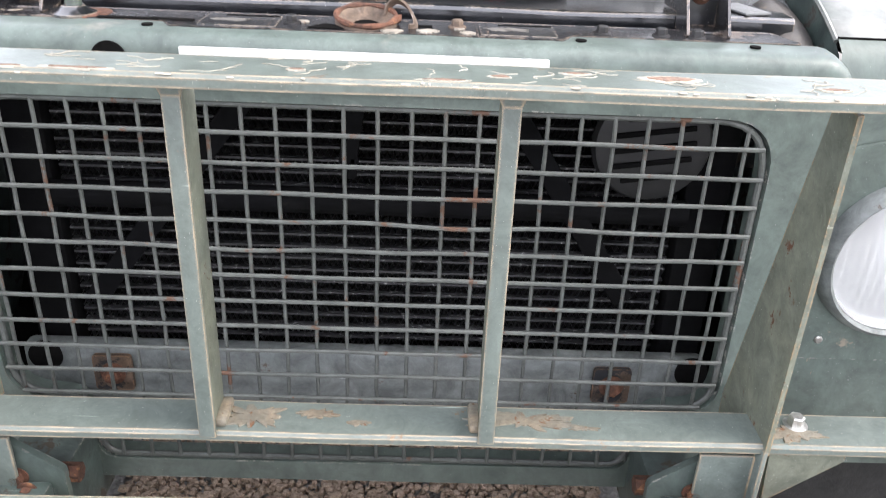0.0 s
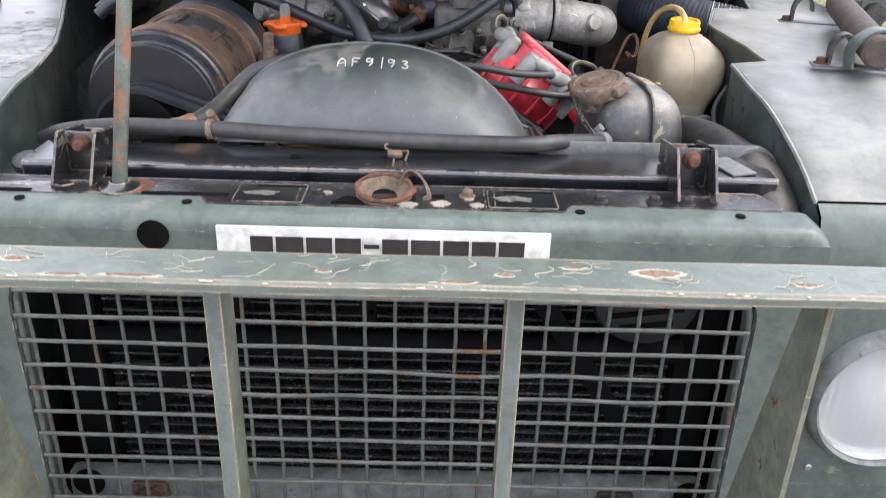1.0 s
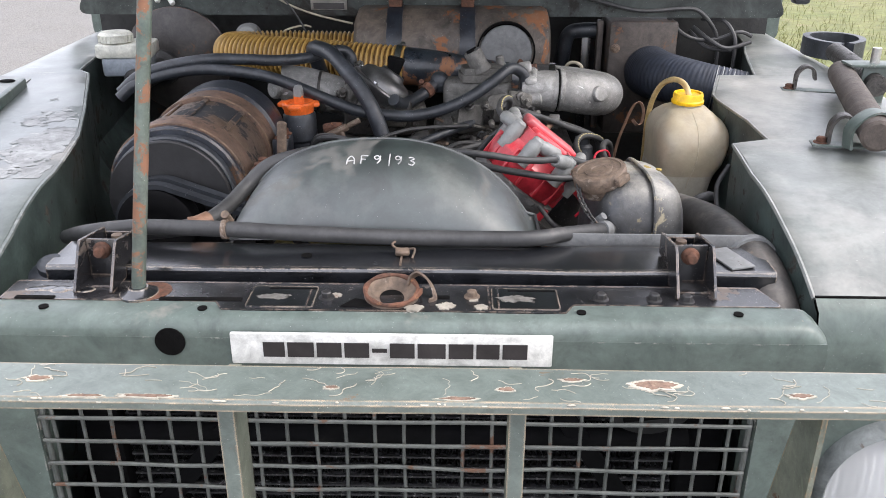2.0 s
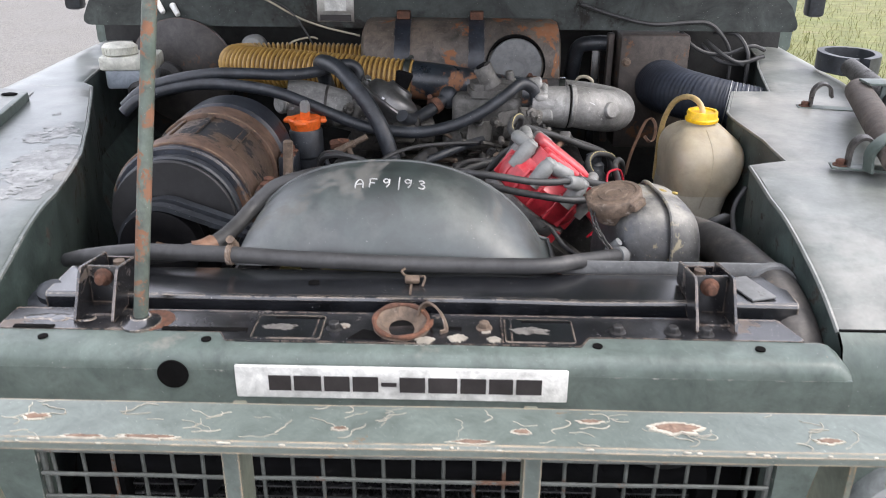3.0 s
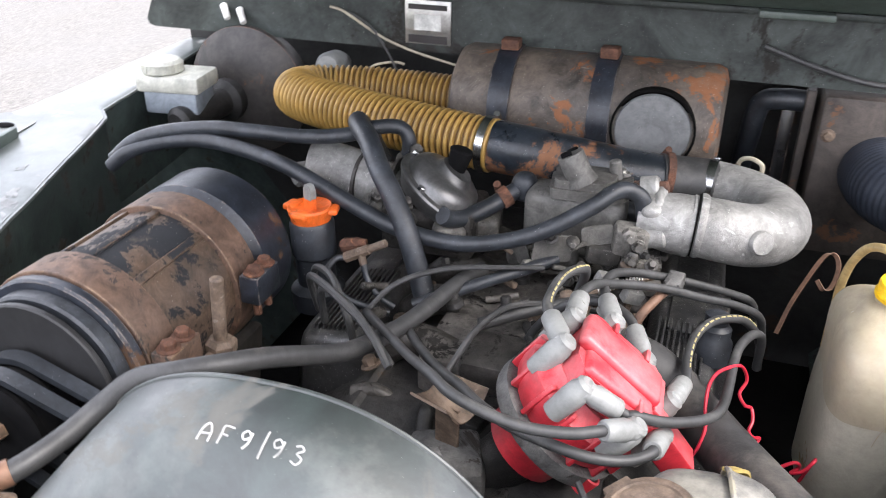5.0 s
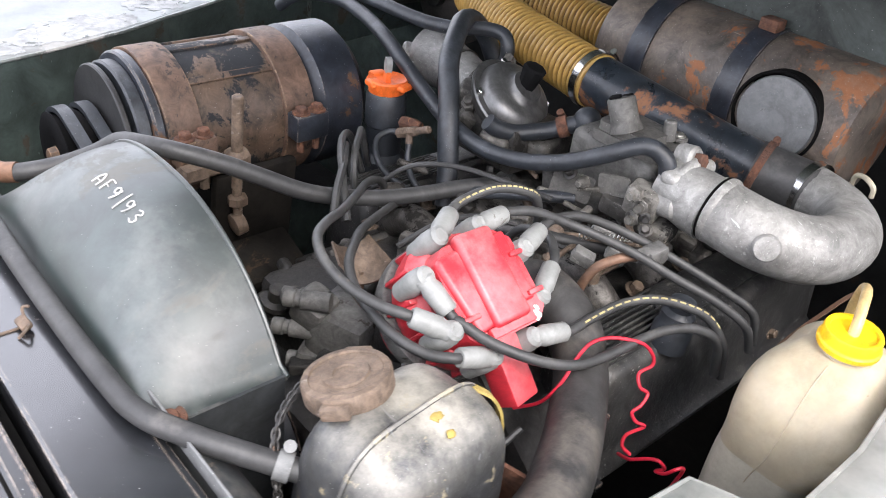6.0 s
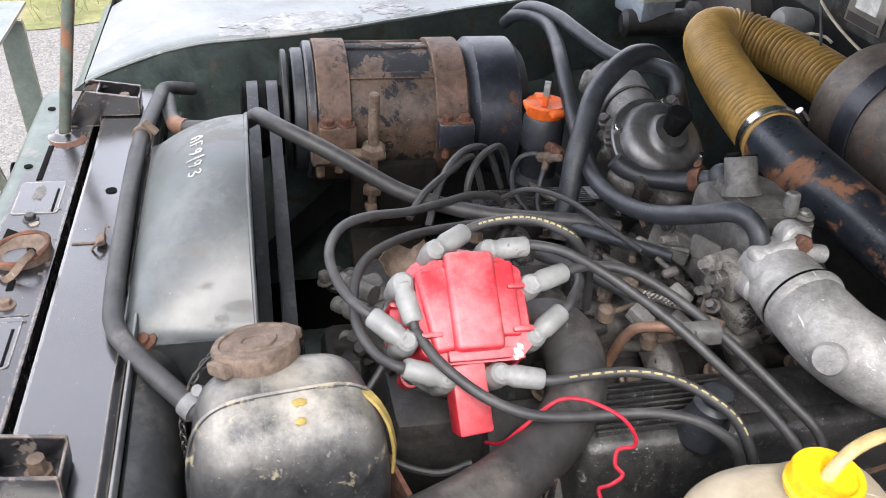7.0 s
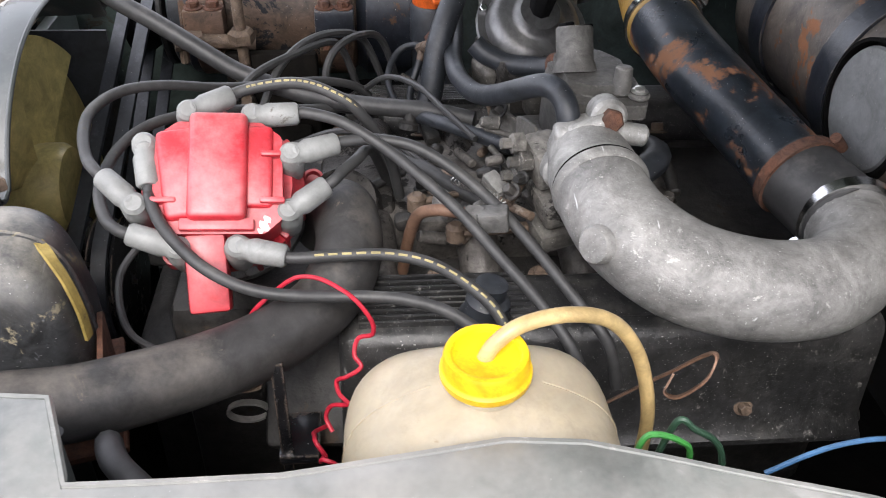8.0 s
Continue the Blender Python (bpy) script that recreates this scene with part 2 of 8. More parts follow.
pump_alloy = coat("grimy_pump_alloy", (0.16, 0.158, 0.152), (0.085, 0.082, 0.078), (0.06, 0.05, 0.042), 0.4, 0.55, 0.2, grain=120, blotch=14, bump=0.3, mottle=0.45, dust=0.3, dust_colour=(0.2, 0.19, 0.175))
grey_casting = coat("grey_sand_casting", (0.15, 0.143, 0.13), (0.07, 0.064, 0.056), (0.03, 0.027, 0.024), 0.55, 0.6, 0.2, grain=150, blotch=18, bump=0.4, dust=0.25, dust_colour=(0.22, 0.2, 0.17), speck=0.5, mottle=0.5, wear=0.4, wear_colour=(0.32, 0.3, 0.27), chip_size=26, vary=0.5)
carb_cast = coat("grey_die_casting", (0.15, 0.145, 0.135), (0.095, 0.09, 0.083), (0.04, 0.036, 0.03), 0.35, 0.55, 0.25, grain=160, blotch=12, bump=0.25, dust=0.35, dust_colour=(0.22, 0.21, 0.19), mottle=0.4, scratch=0.2, wear=0.5, wear_colour=(0.34, 0.33, 0.31), speck=0.2)
alloy_dark = coat("oily_cast_alloy", (0.14, 0.13, 0.12), (0.055, 0.05, 0.045), (0.02, 0.018, 0.016), 0.55, 0.45, 0.4, grain=70, blotch=16, bump=0.4, dust=0.2, dust_colour=(0.18, 0.16, 0.13), mottle=0.5, chip_size=24, vary=0.45)
dome_steel = coat("tarnished_steel", (0.22, 0.22, 0.22), (0.12, 0.118, 0.115), (0.06, 0.05, 0.045), 0.3, 0.34, 0.7, grain=60, bump=0.08, mottle=0.35)
engine_grime = coat("grimy_engine", (0.02, 0.0195, 0.019), (0.038, 0.035, 0.032), (0.085, 0.06, 0.042), 0.3, 0.5, grain=60, blotch=16, bump=0.4, dust=0.22, dust_colour=(0.1, 0.095, 0.088), mottle=0.5, vary=0.35)
rocker_black = coat("crackle_black", (0.022, 0.022, 0.023), (0.045, 0.044, 0.043), (0.22, 0.21, 0.2), 0.36, 0.36, grain=110, bump=0.3, dust=0.5, dust_colour=(0.15, 0.143, 0.13), speck=0.75, mottle=0.6, scratch=0.3, spec=0.8, blotch=12, chip_size=60)
galvanised = coat("dull_galvanised_sheet", (0.2, 0.215, 0.21), (0.13, 0.145, 0.142), (0.12, 0.09, 0.065), 0.3, 0.5, 0.1, grain=60, blotch=7, bump=0.08, mottle=0.4, scratch=0.3)
bolt_black = coat("oily_black_bolt", (0.02, 0.02, 0.021), (0.04, 0.037, 0.034), (0.13, 0.08, 0.05), 0.35, 0.4, grain=120, bump=0.2, mottle=0.4)
bare_primer = coat("pale_bare_primer", (0.4, 0.37, 0.31), (0.3, 0.26, 0.21), (0.2, 0.1, 0.06), 0.4, 0.6, grain=120, bump=0.15, chip_size=70)
bare_alloy = coat("bright_bare_alloy", (0.33, 0.335, 0.325), (0.23, 0.235, 0.228), (0.13, 0.14, 0.132), 0.45, 0.5, grain=150, bump=0.12, mottle=0.4, chip_size=50)
servo_black = coat("sooty_rusting_servo", (0.026, 0.024, 0.023), (0.045, 0.038, 0.033), (0.12, 0.065, 0.04), 0.5, 0.5, grain=60, blotch=7, bump=0.2, mottle=0.5, wear=0.8, wear_colour=(0.17, 0.09, 0.055), chip_size=9)
horn_black = coat("dusty_black_enamel", (0.011, 0.011, 0.012), (0.018, 0.018, 0.019), rough=0.5, grain=60, bump=0.1, dust=0.2, dust_colour=(0.05, 0.05, 0.05))
zinc = coat("zinc_plate", (0.62, 0.61, 0.58), (0.45, 0.44, 0.42), RUST, 0.15, 0.32, 0.9, bump=0.05)
chrome = coat("bright_steel", (0.75, 0.75, 0.75), (0.6, 0.6, 0.6), rough=0.18, metal=1.0, bump=0.02)
cleaner_steel = coat("rusty_cleaner_drum", (0.15, 0.118, 0.092), (0.06, 0.055, 0.052), (0.3, 0.125, 0.055), 0.6, 0.5, grain=60, blotch=6, bump=0.25, chip_size=9, mottle=0.6, scratch=0.4, speck=0.45, dust=0.4, dust_colour=(0.22, 0.17, 0.13))
disc_steel = coat("grey_cover_plate", (0.2, 0.205, 0.205), (0.15, 0.153, 0.152), (0.08, 0.07, 0.06), 0.28, 0.6, grain=100, bump=0.2, mottle=0.25, speck=0.3)
box_steel = coat("brown_grey_box", (0.075, 0.06, 0.05), (0.045, 0.038, 0.034), (0.15, 0.075, 0.04), 0.45, 0.6, grain=60, blotch=5, bump=0.2, mottle=0.5)
tube_black = coat("tube_black_rusting", (0.014, 0.019, 0.026), (0.032, 0.038, 0.046), (0.26, 0.12, 0.06), 0.74, 0.27, grain=50, bump=0.12, chip_size=7.5, mottle=0.6, speck=0.4, dust=0.3, dust_colour=(0.12, 0.12, 0.115))
tank_paint = coat("scuffed_black_tank", (0.021, 0.023, 0.027), (0.048, 0.049, 0.051), (0.24, 0.2, 0.12), 0.45, 0.42, grain=60, blotch=10, bump=0.14, dust=0.78, dust_colour=(0.29, 0.272, 0.23), speck=0.4, spec=0.7, gloss=0.1, mottle=0.7, chip_size=24, scratch=0.9)
band_paint = coat("scuffed_dusty_black", (0.026, 0.028, 0.031), (0.06, 0.06, 0.059), (0.3, 0.26, 0.17), 0.55, 0.46, grain=70, blotch=12, bump=0.16, dust=0.85, dust_colour=(0.33, 0.31, 0.265), speck=0.45, chip_size=22, mottle=0.7, scratch=1.0, spec=0.7, gloss=0.1)
cap_rust = coat("rust_brown_cap", (0.12, 0.082, 0.056), (0.19, 0.142, 0.108), (0.31, 0.26, 0.22), 0.42, 0.65, grain=90, blotch=14, bump=0.4, mottle=0.45, chip_size=30)
badge_white = coat("off_white_badge", (0.74, 0.74, 0.7), (0.68, 0.68, 0.65), (0.3, 0.28, 0.25), 0.05, 0.35, bump=0.02)
badge_dark = coat("badge_ink", (0.035, 0.03, 0.03), rough=0.4, bump=0.0)
chalk = coat("chalk_marks", (0.5, 0.5, 0.49), (0.3, 0.3, 0.3), rough=0.9, bump=0.0)
print_gold = coat("pale_print", (0.5, 0.42, 0.2), rough=0.6, bump=0.0)
lead_red = coat("red_wire", (0.6, 0.02, 0.05), (0.5, 0.02, 0.04), rough=0.4, bump=0.0)
lead_green = coat("green_wire", (0.05, 0.25, 0.05), rough=0.4, bump=0.0)
lead_blue = coat("blue_wire", (0.05, 0.14, 0.28), rough=0.4, bump=0.0)
pine_wire = coat("pine_green_wire", (0.035, 0.085, 0.05), rough=0.45, bump=0.0)
lead_cream = coat("cream_wire", (0.5, 0.45, 0.34), rough=0.5, bump=0.0)
copper = coat("dull_copper", (0.21, 0.115, 0.072), (0.14, 0.085, 0.06), (0.3, 0.2, 0.14), 0.35, 0.55, 0.25, grain=90, bump=0.15, mottle=0.4, chip_size=40)
paint_line = coat("bare_edge_cream", (0.52, 0.49, 0.41), (0.4, 0.36, 0.29), (0.3, 0.2, 0.13), 0.2, 0.6, chip_size=70, bump=0.0)
# grimy green, its base also darkened for the shade under the raised bonnet
bulk_paint = coat("grimy_shaded_bulkhead_green", (0.05, 0.06, 0.056), (0.033, 0.035, 0.033), (0.026, 0.023, 0.02), 0.6, 0.5, grain=40, blotch=2.5, bump=0.08, chip_size=3.2, mottle=0.6, speck=0.3, spec=0.35)
# bulkhead paint darkened further, for the shade inside the recess
shaded_wall = coat("shaded_recess_steel", (0.028, 0.028, 0.027), (0.016, 0.016, 0.016), (0.06, 0.04, 0.03), 0.4, 0.6, blotch=4, bump=0.2, mottle=0.5)
rust_stain = coat("tan_rust_stain", (0.2, 0.19, 0.155), (0.27, 0.21, 0.14), (0.2, 0.1, 0.05), 0.42, 0.5, blotch=24, chip_size=60, bump=0.1, mottle=0.3)
wood = coat("dark_wood_handle", (0.06, 0.047, 0.04), (0.1, 0.08, 0.066), (0.2, 0.17, 0.14), 0.3, 0.7, grain=100, bump=0.4)
yellow_blob = coat("yellow_paint_run", (0.42, 0.31, 0.08), (0.33, 0.25, 0.08), (0.2, 0.15, 0.07), 0.4, 0.6, grain=120, bump=0.25, chip_size=70)
fluid_plastic = coat("fluid_filled_plastic", (0.49, 0.455, 0.37), (0.42, 0.385, 0.305), (0.4, 0.3, 0.18), 0.2, 0.35, blotch=6, bump=0.03, dirt=0.2, mottle=0.1)
fan_yellow = coat("fan_yellow", (0.62, 0.52, 0.2), (0.5, 0.42, 0.16), rough=0.4, bump=0.03)
lamp_silver = coat("lamp_reflector", (0.9, 0.9, 0.9), (0.88, 0.88, 0.88), rough=0.32, metal=1.0, bump=0.0)
brake_white = coat("milky_plastic", (0.6, 0.6, 0.53), (0.5, 0.5, 0.43), (0.3, 0.27, 0.2), 0.15, 0.4, bump=0.05)
brake_blue = coat("grey_blue_plastic", (0.3, 0.34, 0.38), (0.24, 0.27, 0.3), rough=0.4, bump=0.05)
tyre_rubber = coat("tyre_rubber", (0.014, 0.014, 0.014), (0.028, 0.026, 0.024), rough=0.8, bump=0.3)


def bottle_plastic():
    m = coat("aged_cream_plastic", (0.46, 0.40, 0.292), (0.375, 0.32, 0.225), (0.3, 0.2, 0.1), 0.2, 0.4, grain=30, blotch=4, bump=0.04, dirt=0.2, mottle=0.1, scratch=0.15)
    b = m.node_tree.nodes["Principled BSDF"]
    b.inputs["Subsurface Weight"].default_value = 0.3
    b.inputs["Subsurface Radius"].default_value = (0.02, 0.014, 0.008)
    return m


cream_plastic = bottle_plastic()


def clear_glass(name):
    m = bpy.data.materials.new(name)
    m.use_nodes = True
    b = m.node_tree.nodes["Principled BSDF"]
    b.inputs["Base Color"].default_value = (0.92, 0.93, 0.93, 1)
    b.inputs["Roughness"].default_value = 0.07
    b.inputs["Transmission Weight"].default_value = 0.68
    b.inputs["IOR"].default_value = 1.35
    return m


lens_glass = clear_glass("fluted_lamp_glass")


def ground_material():
    m = bpy.data.materials.new("grey_gravel_and_grass")
    m.use_nodes = True
    n, l = m.node_tree.nodes, m.node_tree.links
    b = n["Principled BSDF"]
    tc = n.new("ShaderNodeTexCoord")
    v = n.new("ShaderNodeTexVoronoi")
    v.inputs["Scale"].default_value = 85.0
    l.new(tc.outputs["Object"], v.inputs["Vector"])
    r = n.new("ShaderNodeValToRGB")
    r.color_ramp.elements[0].color, r.color_ramp.elements[1].color = (0.075, 0.07, 0.062, 1), (0.26, 0.245, 0.22, 1)
    s = n.new("ShaderNodeSeparateColor")
    l.new(v.outputs["Color"], s.inputs[0])
    l.new(s.outputs[0], r.inputs[0])
    t = n.new("ShaderNodeTexNoise")
    t.inputs["Scale"].default_value, t.inputs["Detail"].default_value = 1.6, 8
    l.new(tc.outputs["Object"], t.inputs["Vector"])
    x = n.new("ShaderNodeMix")
    x.data_type = "RGBA"
    l.new(t.outputs["Fac"], x.inputs[0])
    l.new(r.outputs[0], x.inputs[6])
    x.inputs[7].default_value = (0.19, 0.185, 0.175, 1)
    l.new(x.outputs[2], b.inputs["Base Color"])
    b.inputs["Roughness"].default_value = 0.9
    bn = n.new("ShaderNodeBump")
    bn.inputs["Strength"].default_value, bn.inputs["Distance"].default_value = 0.9, 0.008
    l.new(v.outputs["Distance"], bn.inputs["Height"])
    bn.invert = True
    l.new(bn.outputs[0], b.inputs["Normal"])
    return m


gravel_mat = ground_material()
grass_mat = coat("rough_grass", (0.15, 0.17, 0.05), (0.21, 0.2, 0.08), (0.27, 0.23, 0.12), 0.4, 0.8, grain=30, blotch=1.2, bump=0.6, chip_size=3)
straw_mat = coat("dry_straw", (0.42, 0.3, 0.13), (0.3, 0.2, 0.08), rough=0.8, bump=0.1)
blade_mat = coat("grass_blades", (0.15, 0.17, 0.05), (0.25, 0.22, 0.09), rough=0.7, blotch=6, bump=0.0)

# ---- mesh tools; all coordinates below are in plan units ----
TO_METRES = Matrix.Scale(U, 4) @ Matrix.Translation((0, 0, LIFT))
SHIFT = Vector((0, 0, 0))


def settle(x=0.0, y=0.0, z=0.0):
    """Moves the group of things built next by this much, in plan units."""
    SHIFT[:] = x, y, z


def link(name, bm, mat, parent=None, label="", smooth=38):
    bmesh.ops.recalc_face_normals(bm, faces=bm.faces)
    bm.transform(TO_METRES @ Matrix.Translation(SHIFT))
    me = bpy.data.meshes.new(name)
    bm.to_mesh(me)
    bm.free()
    if smooth:
        me.shade_smooth()
        me.set_sharp_from_angle(angle=radians(smooth))
    me.materials.append(mat)
    ob = new(name, me)
    if parent:
        ob.parent = parent
        ob.matrix_parent_inverse = parent.matrix_world.inverted()
    if label:
        tagged(ob, label)
    return ob


def part(name, bm, mat, parent, label="", smooth=38):
    return link(name, bm, mat, parent, label, smooth)


def single(name, bm, mat, label, category, group="", kind="", smooth=38):
    """A thing of one mesh."""
    return tagged(link(name, bm, mat, None, "", smooth), label, category, group, kind)


def thing(name, base, label, category, group="", kind=""):
    """An Empty at the base of a thing, for its parts."""
    ob = new(name)
    ob.empty_display_size = 0.05
    ob.matrix_world = Matrix.Translation(U * (Vector(base) + SHIFT + Vector((0, 0, LIFT))))
    bpy.context.view_layer.update()
    return tagged(ob, label, category, group, kind)


def mesh():
    return bmesh.new()


def box(bm, centre, size, bev=0.003, turn=None, segs=2):
    made = bmesh.ops.create_cube(bm, size=1.0)["verts"]
    bmesh.ops.scale(bm, vec=size, verts=made)
    if bev:
        edges = list({e for v in made for e in v.link_edges})
        res = bmesh.ops.bevel(bm, geom=edges, offset=min(bev, 0.45 * min(size)), segments=segs, affect="EDGES", profile=0.5)
        made = list({v for f in res["faces"] for v in f.verts} | {v for v in made if v.is_valid})
    if turn is not None:
        bmesh.ops.transform(bm, matrix=turn.to_4x4(), verts=made)
    bmesh.ops.translate(bm, vec=centre, verts=made)
    return made


def frame_of(axis):
    w = Vector(axis).normalized()
    u = w.orthogonal().normalized()
    return u, w.cross(u), w


def lathe(bm, base, axis, profile, seg=28, start=None):
    """Rings of (radius, height) along an axis; ends are closed."""
    u, v, w = frame_of(axis)
    if start is not None:
        u = (Vector(start) - w * Vector(start).dot(w)).normalized()
        v = w.cross(u)
    rings = []
    for r, h in profile:
        c = Vector(base) + w * h
        rings.append([bm.verts.new(c + r * (math.cos(a) * u + math.sin(a) * v)) for a in (2 * math.pi * i / seg for i in range(seg))])
    for a, b in zip(rings, rings[1:]):
        for i in range(seg):
            bm.faces.new((a[i], a[(i + 1) % seg], b[(i + 1) % seg], b[i]))
    bm.faces.new(rings[0])
    bm.faces.new(rings[-1])


def rod(bm, a, b, r, r2=None, seg=14, bev=0.0):
    a, b = Vector(a), Vector(b)
    h, r2 = (b - a).length, r if r2 is None else r2
    e = min(bev, 0.4 * h, 0.4 * r, 0.4 * r2)
    lathe(bm, a, b - a, [(r - e, 0), (r, e), (r2, h - e), (r2 - e, h)] if e else [(r, 0), (r2, h)], seg)


def bolt(bm, base, axis, r=0.009, h=0.008, washer=True):
    """A hexagon head on a washer."""
    w = Vector(axis).normalized()
    if washer:
        lathe(bm, base, w, [(r * 1.5, 0), (r * 1.5, 0.0018), (r * 1.3, 0.0024)], 18)
    lathe(bm, Vector(base) + w * 0.002, w, [(r, 0), (r, h * 0.85), (r * 0.82, h)], 6)


def spline(points, per=8):
    p = [Vector(q) for q in points]
    p = [2 * p[0] - p[1], *p, 2 * p[-1] - p[-2]]
    out = []
    for i in range(1, len(p) - 2):
        for k in range(per):
            t = k / per
            out.append(0.5 * (2 * p[i] + (p[i + 1] - p[i - 1]) * t + (2 * p[i - 1] - 5 * p[i] + 4 * p[i + 1] - p[i + 2]) * t * t
                              + (3 * p[i] - p[i - 1] - 3 * p[i + 1] + p[i + 2]) * t ** 3))
    return out + [p[-2]]


def tube(bm, points, r, seg=12, per=8, ribs=None, ends=True, smooth=True):
    """A hose along points. r: radius, or a function of the way along, 0 to 1. ribs: (pitch, depth) of a corrugation."""
    line = spline(points, per) if smooth and len(points) > 2 else [Vector(q) for q in points]
    if ribs:
        step, fine, left = ribs[0] / 6, [line[0]], 0.0
        for a, b in zip(line, line[1:]):
            d = (b - a).length
            s = step - left
            while s <= d:
                fine.append(a.lerp(b, s / d))
                s += step
            left = d - (s - step)
        line = fine
    tangents = [(line[min(i + 1, len(line) - 1)] - line[max(i - 1, 0)]).normalized() for i in range(len(line))]
    u = tangents[0].orthogonal().normalized()
    rings, n = [], len(line) - 1
    for i, (c, t) in enumerate(zip(line, tangents)):
        u = (u - t * u.dot(t)).normalized()
        v = t.cross(u)
        rr = r(i / n) if callable(r) else r
        if ribs:
            rr += ribs[1] * (0, 0.75, 1, 0.75, 0, -0.2)[i % 6]
        rings.append([bm.verts.new(c + rr * (math.cos(a) * u + math.sin(a) * v)) for a in (2 * math.pi * k / seg for k in range(seg))])
    for a, b in zip(rings, rings[1:]):
        for k in range(seg):
            bm.faces.new((a[k], a[(k + 1) % seg], b[(k + 1) % seg], b[k]))
    if ends:
        bm.faces.new(rings[0])
        bm.faces.new(rings[-1])


def rounded(corners, default=0.0, n=6):
    """A polygon of (x, y) or (x, y, radius), with its corners rounded."""
    out, m = [], len(corners)
    for i in range(m):
        p, a, b = Vector(corners[i][:2]), Vector(corners[i - 1][:2]), Vector(corners[(i + 1) % m][:2])
        r = corners[i][2] if len(corners[i]) > 2 else default
        if r <= 0:
            out.append(p)
            continue
        da, db = (a - p).normalized(), (b - p).normalized()
        half = math.acos(max(-1, min(1, da.dot(db)))) / 2
        d = min(r / math.tan(half), 0.48 * (a - p).length, 0.48 * (b - p).length)
        p1, p2 = p + da * d, p + db * d
        for k in range(n + 1):
            t = k / n
            out.append((1 - t) ** 2 * p1 + 2 * t * (1 - t) * p + t * t * p2)
    return out


def slab(bm, outline, depth, m):
    """A flat plate: an outline in the plane of m, thickened along m's z."""
    low = [bm.verts.new(m @ Vector((p[0], p[1], 0))) for p in outline]
    top = [bm.verts.new(m @ Vector((p[0], p[1], depth))) for p in outline]
    k = len(low)
    bm.faces.new(low)
    bm.faces.new(top)
    for i in range(k):
        bm.faces.new((low[i], low[(i + 1) % k], top[(i + 1) % k], top[i]))


def ring_slab(bm, outer, inner, depth, m):
    """A plate with one opening; both outlines have the same number of points."""
    k = len(outer)
    rows = [[bm.verts.new(m @ Vector((p[0], p[1], h))) for p in line] for line, h in ((outer, 0), (inner, 0), (inner, depth), (outer, depth))]
    for a, b in ((0, 1), (1, 2), (2, 3), (3, 0)):
        for i in range(k):
            j = (i + 1) % k
            bm.faces.new((rows[a][i], rows[a][j], rows[b][j], rows[b][i]))


def cast_out(inner, centre, rect):
    """For each point of an outline, the point of a rectangle (x0, y0, x1, y1) on the same ray from the centre."""
    out, c = [], Vector(centre)
    for p in inner:
        d = Vector(p) - c
        t = min([((rect[2] if d.x > 0 else rect[0]) - c.x) / d.x if abs(d.x) > 1e-9 else 1e9, ((rect[3] if d.y > 0 else rect[1]) - c.y) / d.y if abs(d.y) > 1e-9 else 1e9])
        out.append(c + d * t)
    return out


def egg(bm, centre, half, power=3.0, seg=28, rows=18, turn=None, shape=None):
    """A rounded body: a superellipsoid, that shape() may alter."""
    def s(v, e):
        return math.copysign(abs(v) ** e, v)
    e = 2.0 / power
    grid = []
    for i in range(1, rows):
        a = -math.pi / 2 + math.pi * i / rows
        ring = []
        for k in range(seg):
            b = 2 * math.pi * k / seg
            p = Vector((half[0] * s(math.cos(a), e) * s(math.cos(b), e), half[1] * s(math.cos(a), e) * s(math.sin(b), e), half[2] * s(math.sin(a), e)))
            if shape:
                p = shape(p)
            if turn is not None:
                p = turn @ p
            ring.append(bm.verts.new(p + Vector(centre)))
        grid.append(ring)
    for a, b in zip(grid, grid[1:]):
        for k in range(seg):
            bm.faces.new((a[k], a[(k + 1) % seg], b[(k + 1) % seg], b[k]))
    bm.faces.new(grid[0])
    bm.faces.new(grid[-1])


def rot(x=0, y=0, z=0):
    return Euler((radians(x), radians(y), radians(z))).to_matrix()


FACE = Matrix(((1, 0, 0, 0), (0, 0, 1, 0), (0, 1, 0, 0), (0, 0, 0, 1)))  # plate in the x-z plane, thickness towards +y


def face_at(y):
    return Matrix.Translation((0, y, 0)) @ FACE


def clamp_ring(bm, at, axis, r, width=0.012):
    """A worm-drive clip round a hose."""
    w = Vector(axis).normalized()
    u, v, _ = frame_of(w)
    c = Vector(at) - w * width / 2
    lathe(bm, c, w, [(r, 0), (r + 0.0025, 0), (r + 0.0025, width), (r, width)], 28)
    side = c + u * (r + 0.006) + w * width / 2
    rod(bm, side - v * 0.012, side + v * 0.012, 0.006, seg=10)


def strip(bm, points, width, thick, across, per=6):
    """A bent flat band along points; across: the direction of its width."""
    line, a = spline(points, per), Vector(across).normalized()
    rings = []
    for i, c in enumerate(line):
        t = (line[min(i + 1, len(line) - 1)] - line[max(i - 1, 0)]).normalized()
        s = (a - t * a.dot(t)).normalized()
        n = t.cross(s)
        rings.append([bm.verts.new(c + s * u * width / 2 + n * v * thick / 2) for u, v in ((-1, -1), (1, -1), (1, 1), (-1, 1))])
    for p, q in zip(rings, rings[1:]):
        for k in range(4):
            bm.faces.new((p[k], p[(k + 1) % 4], q[(k + 1) % 4], q[k]))
    bm.faces.new(rings[0])
    bm.faces.new(rings[-1])


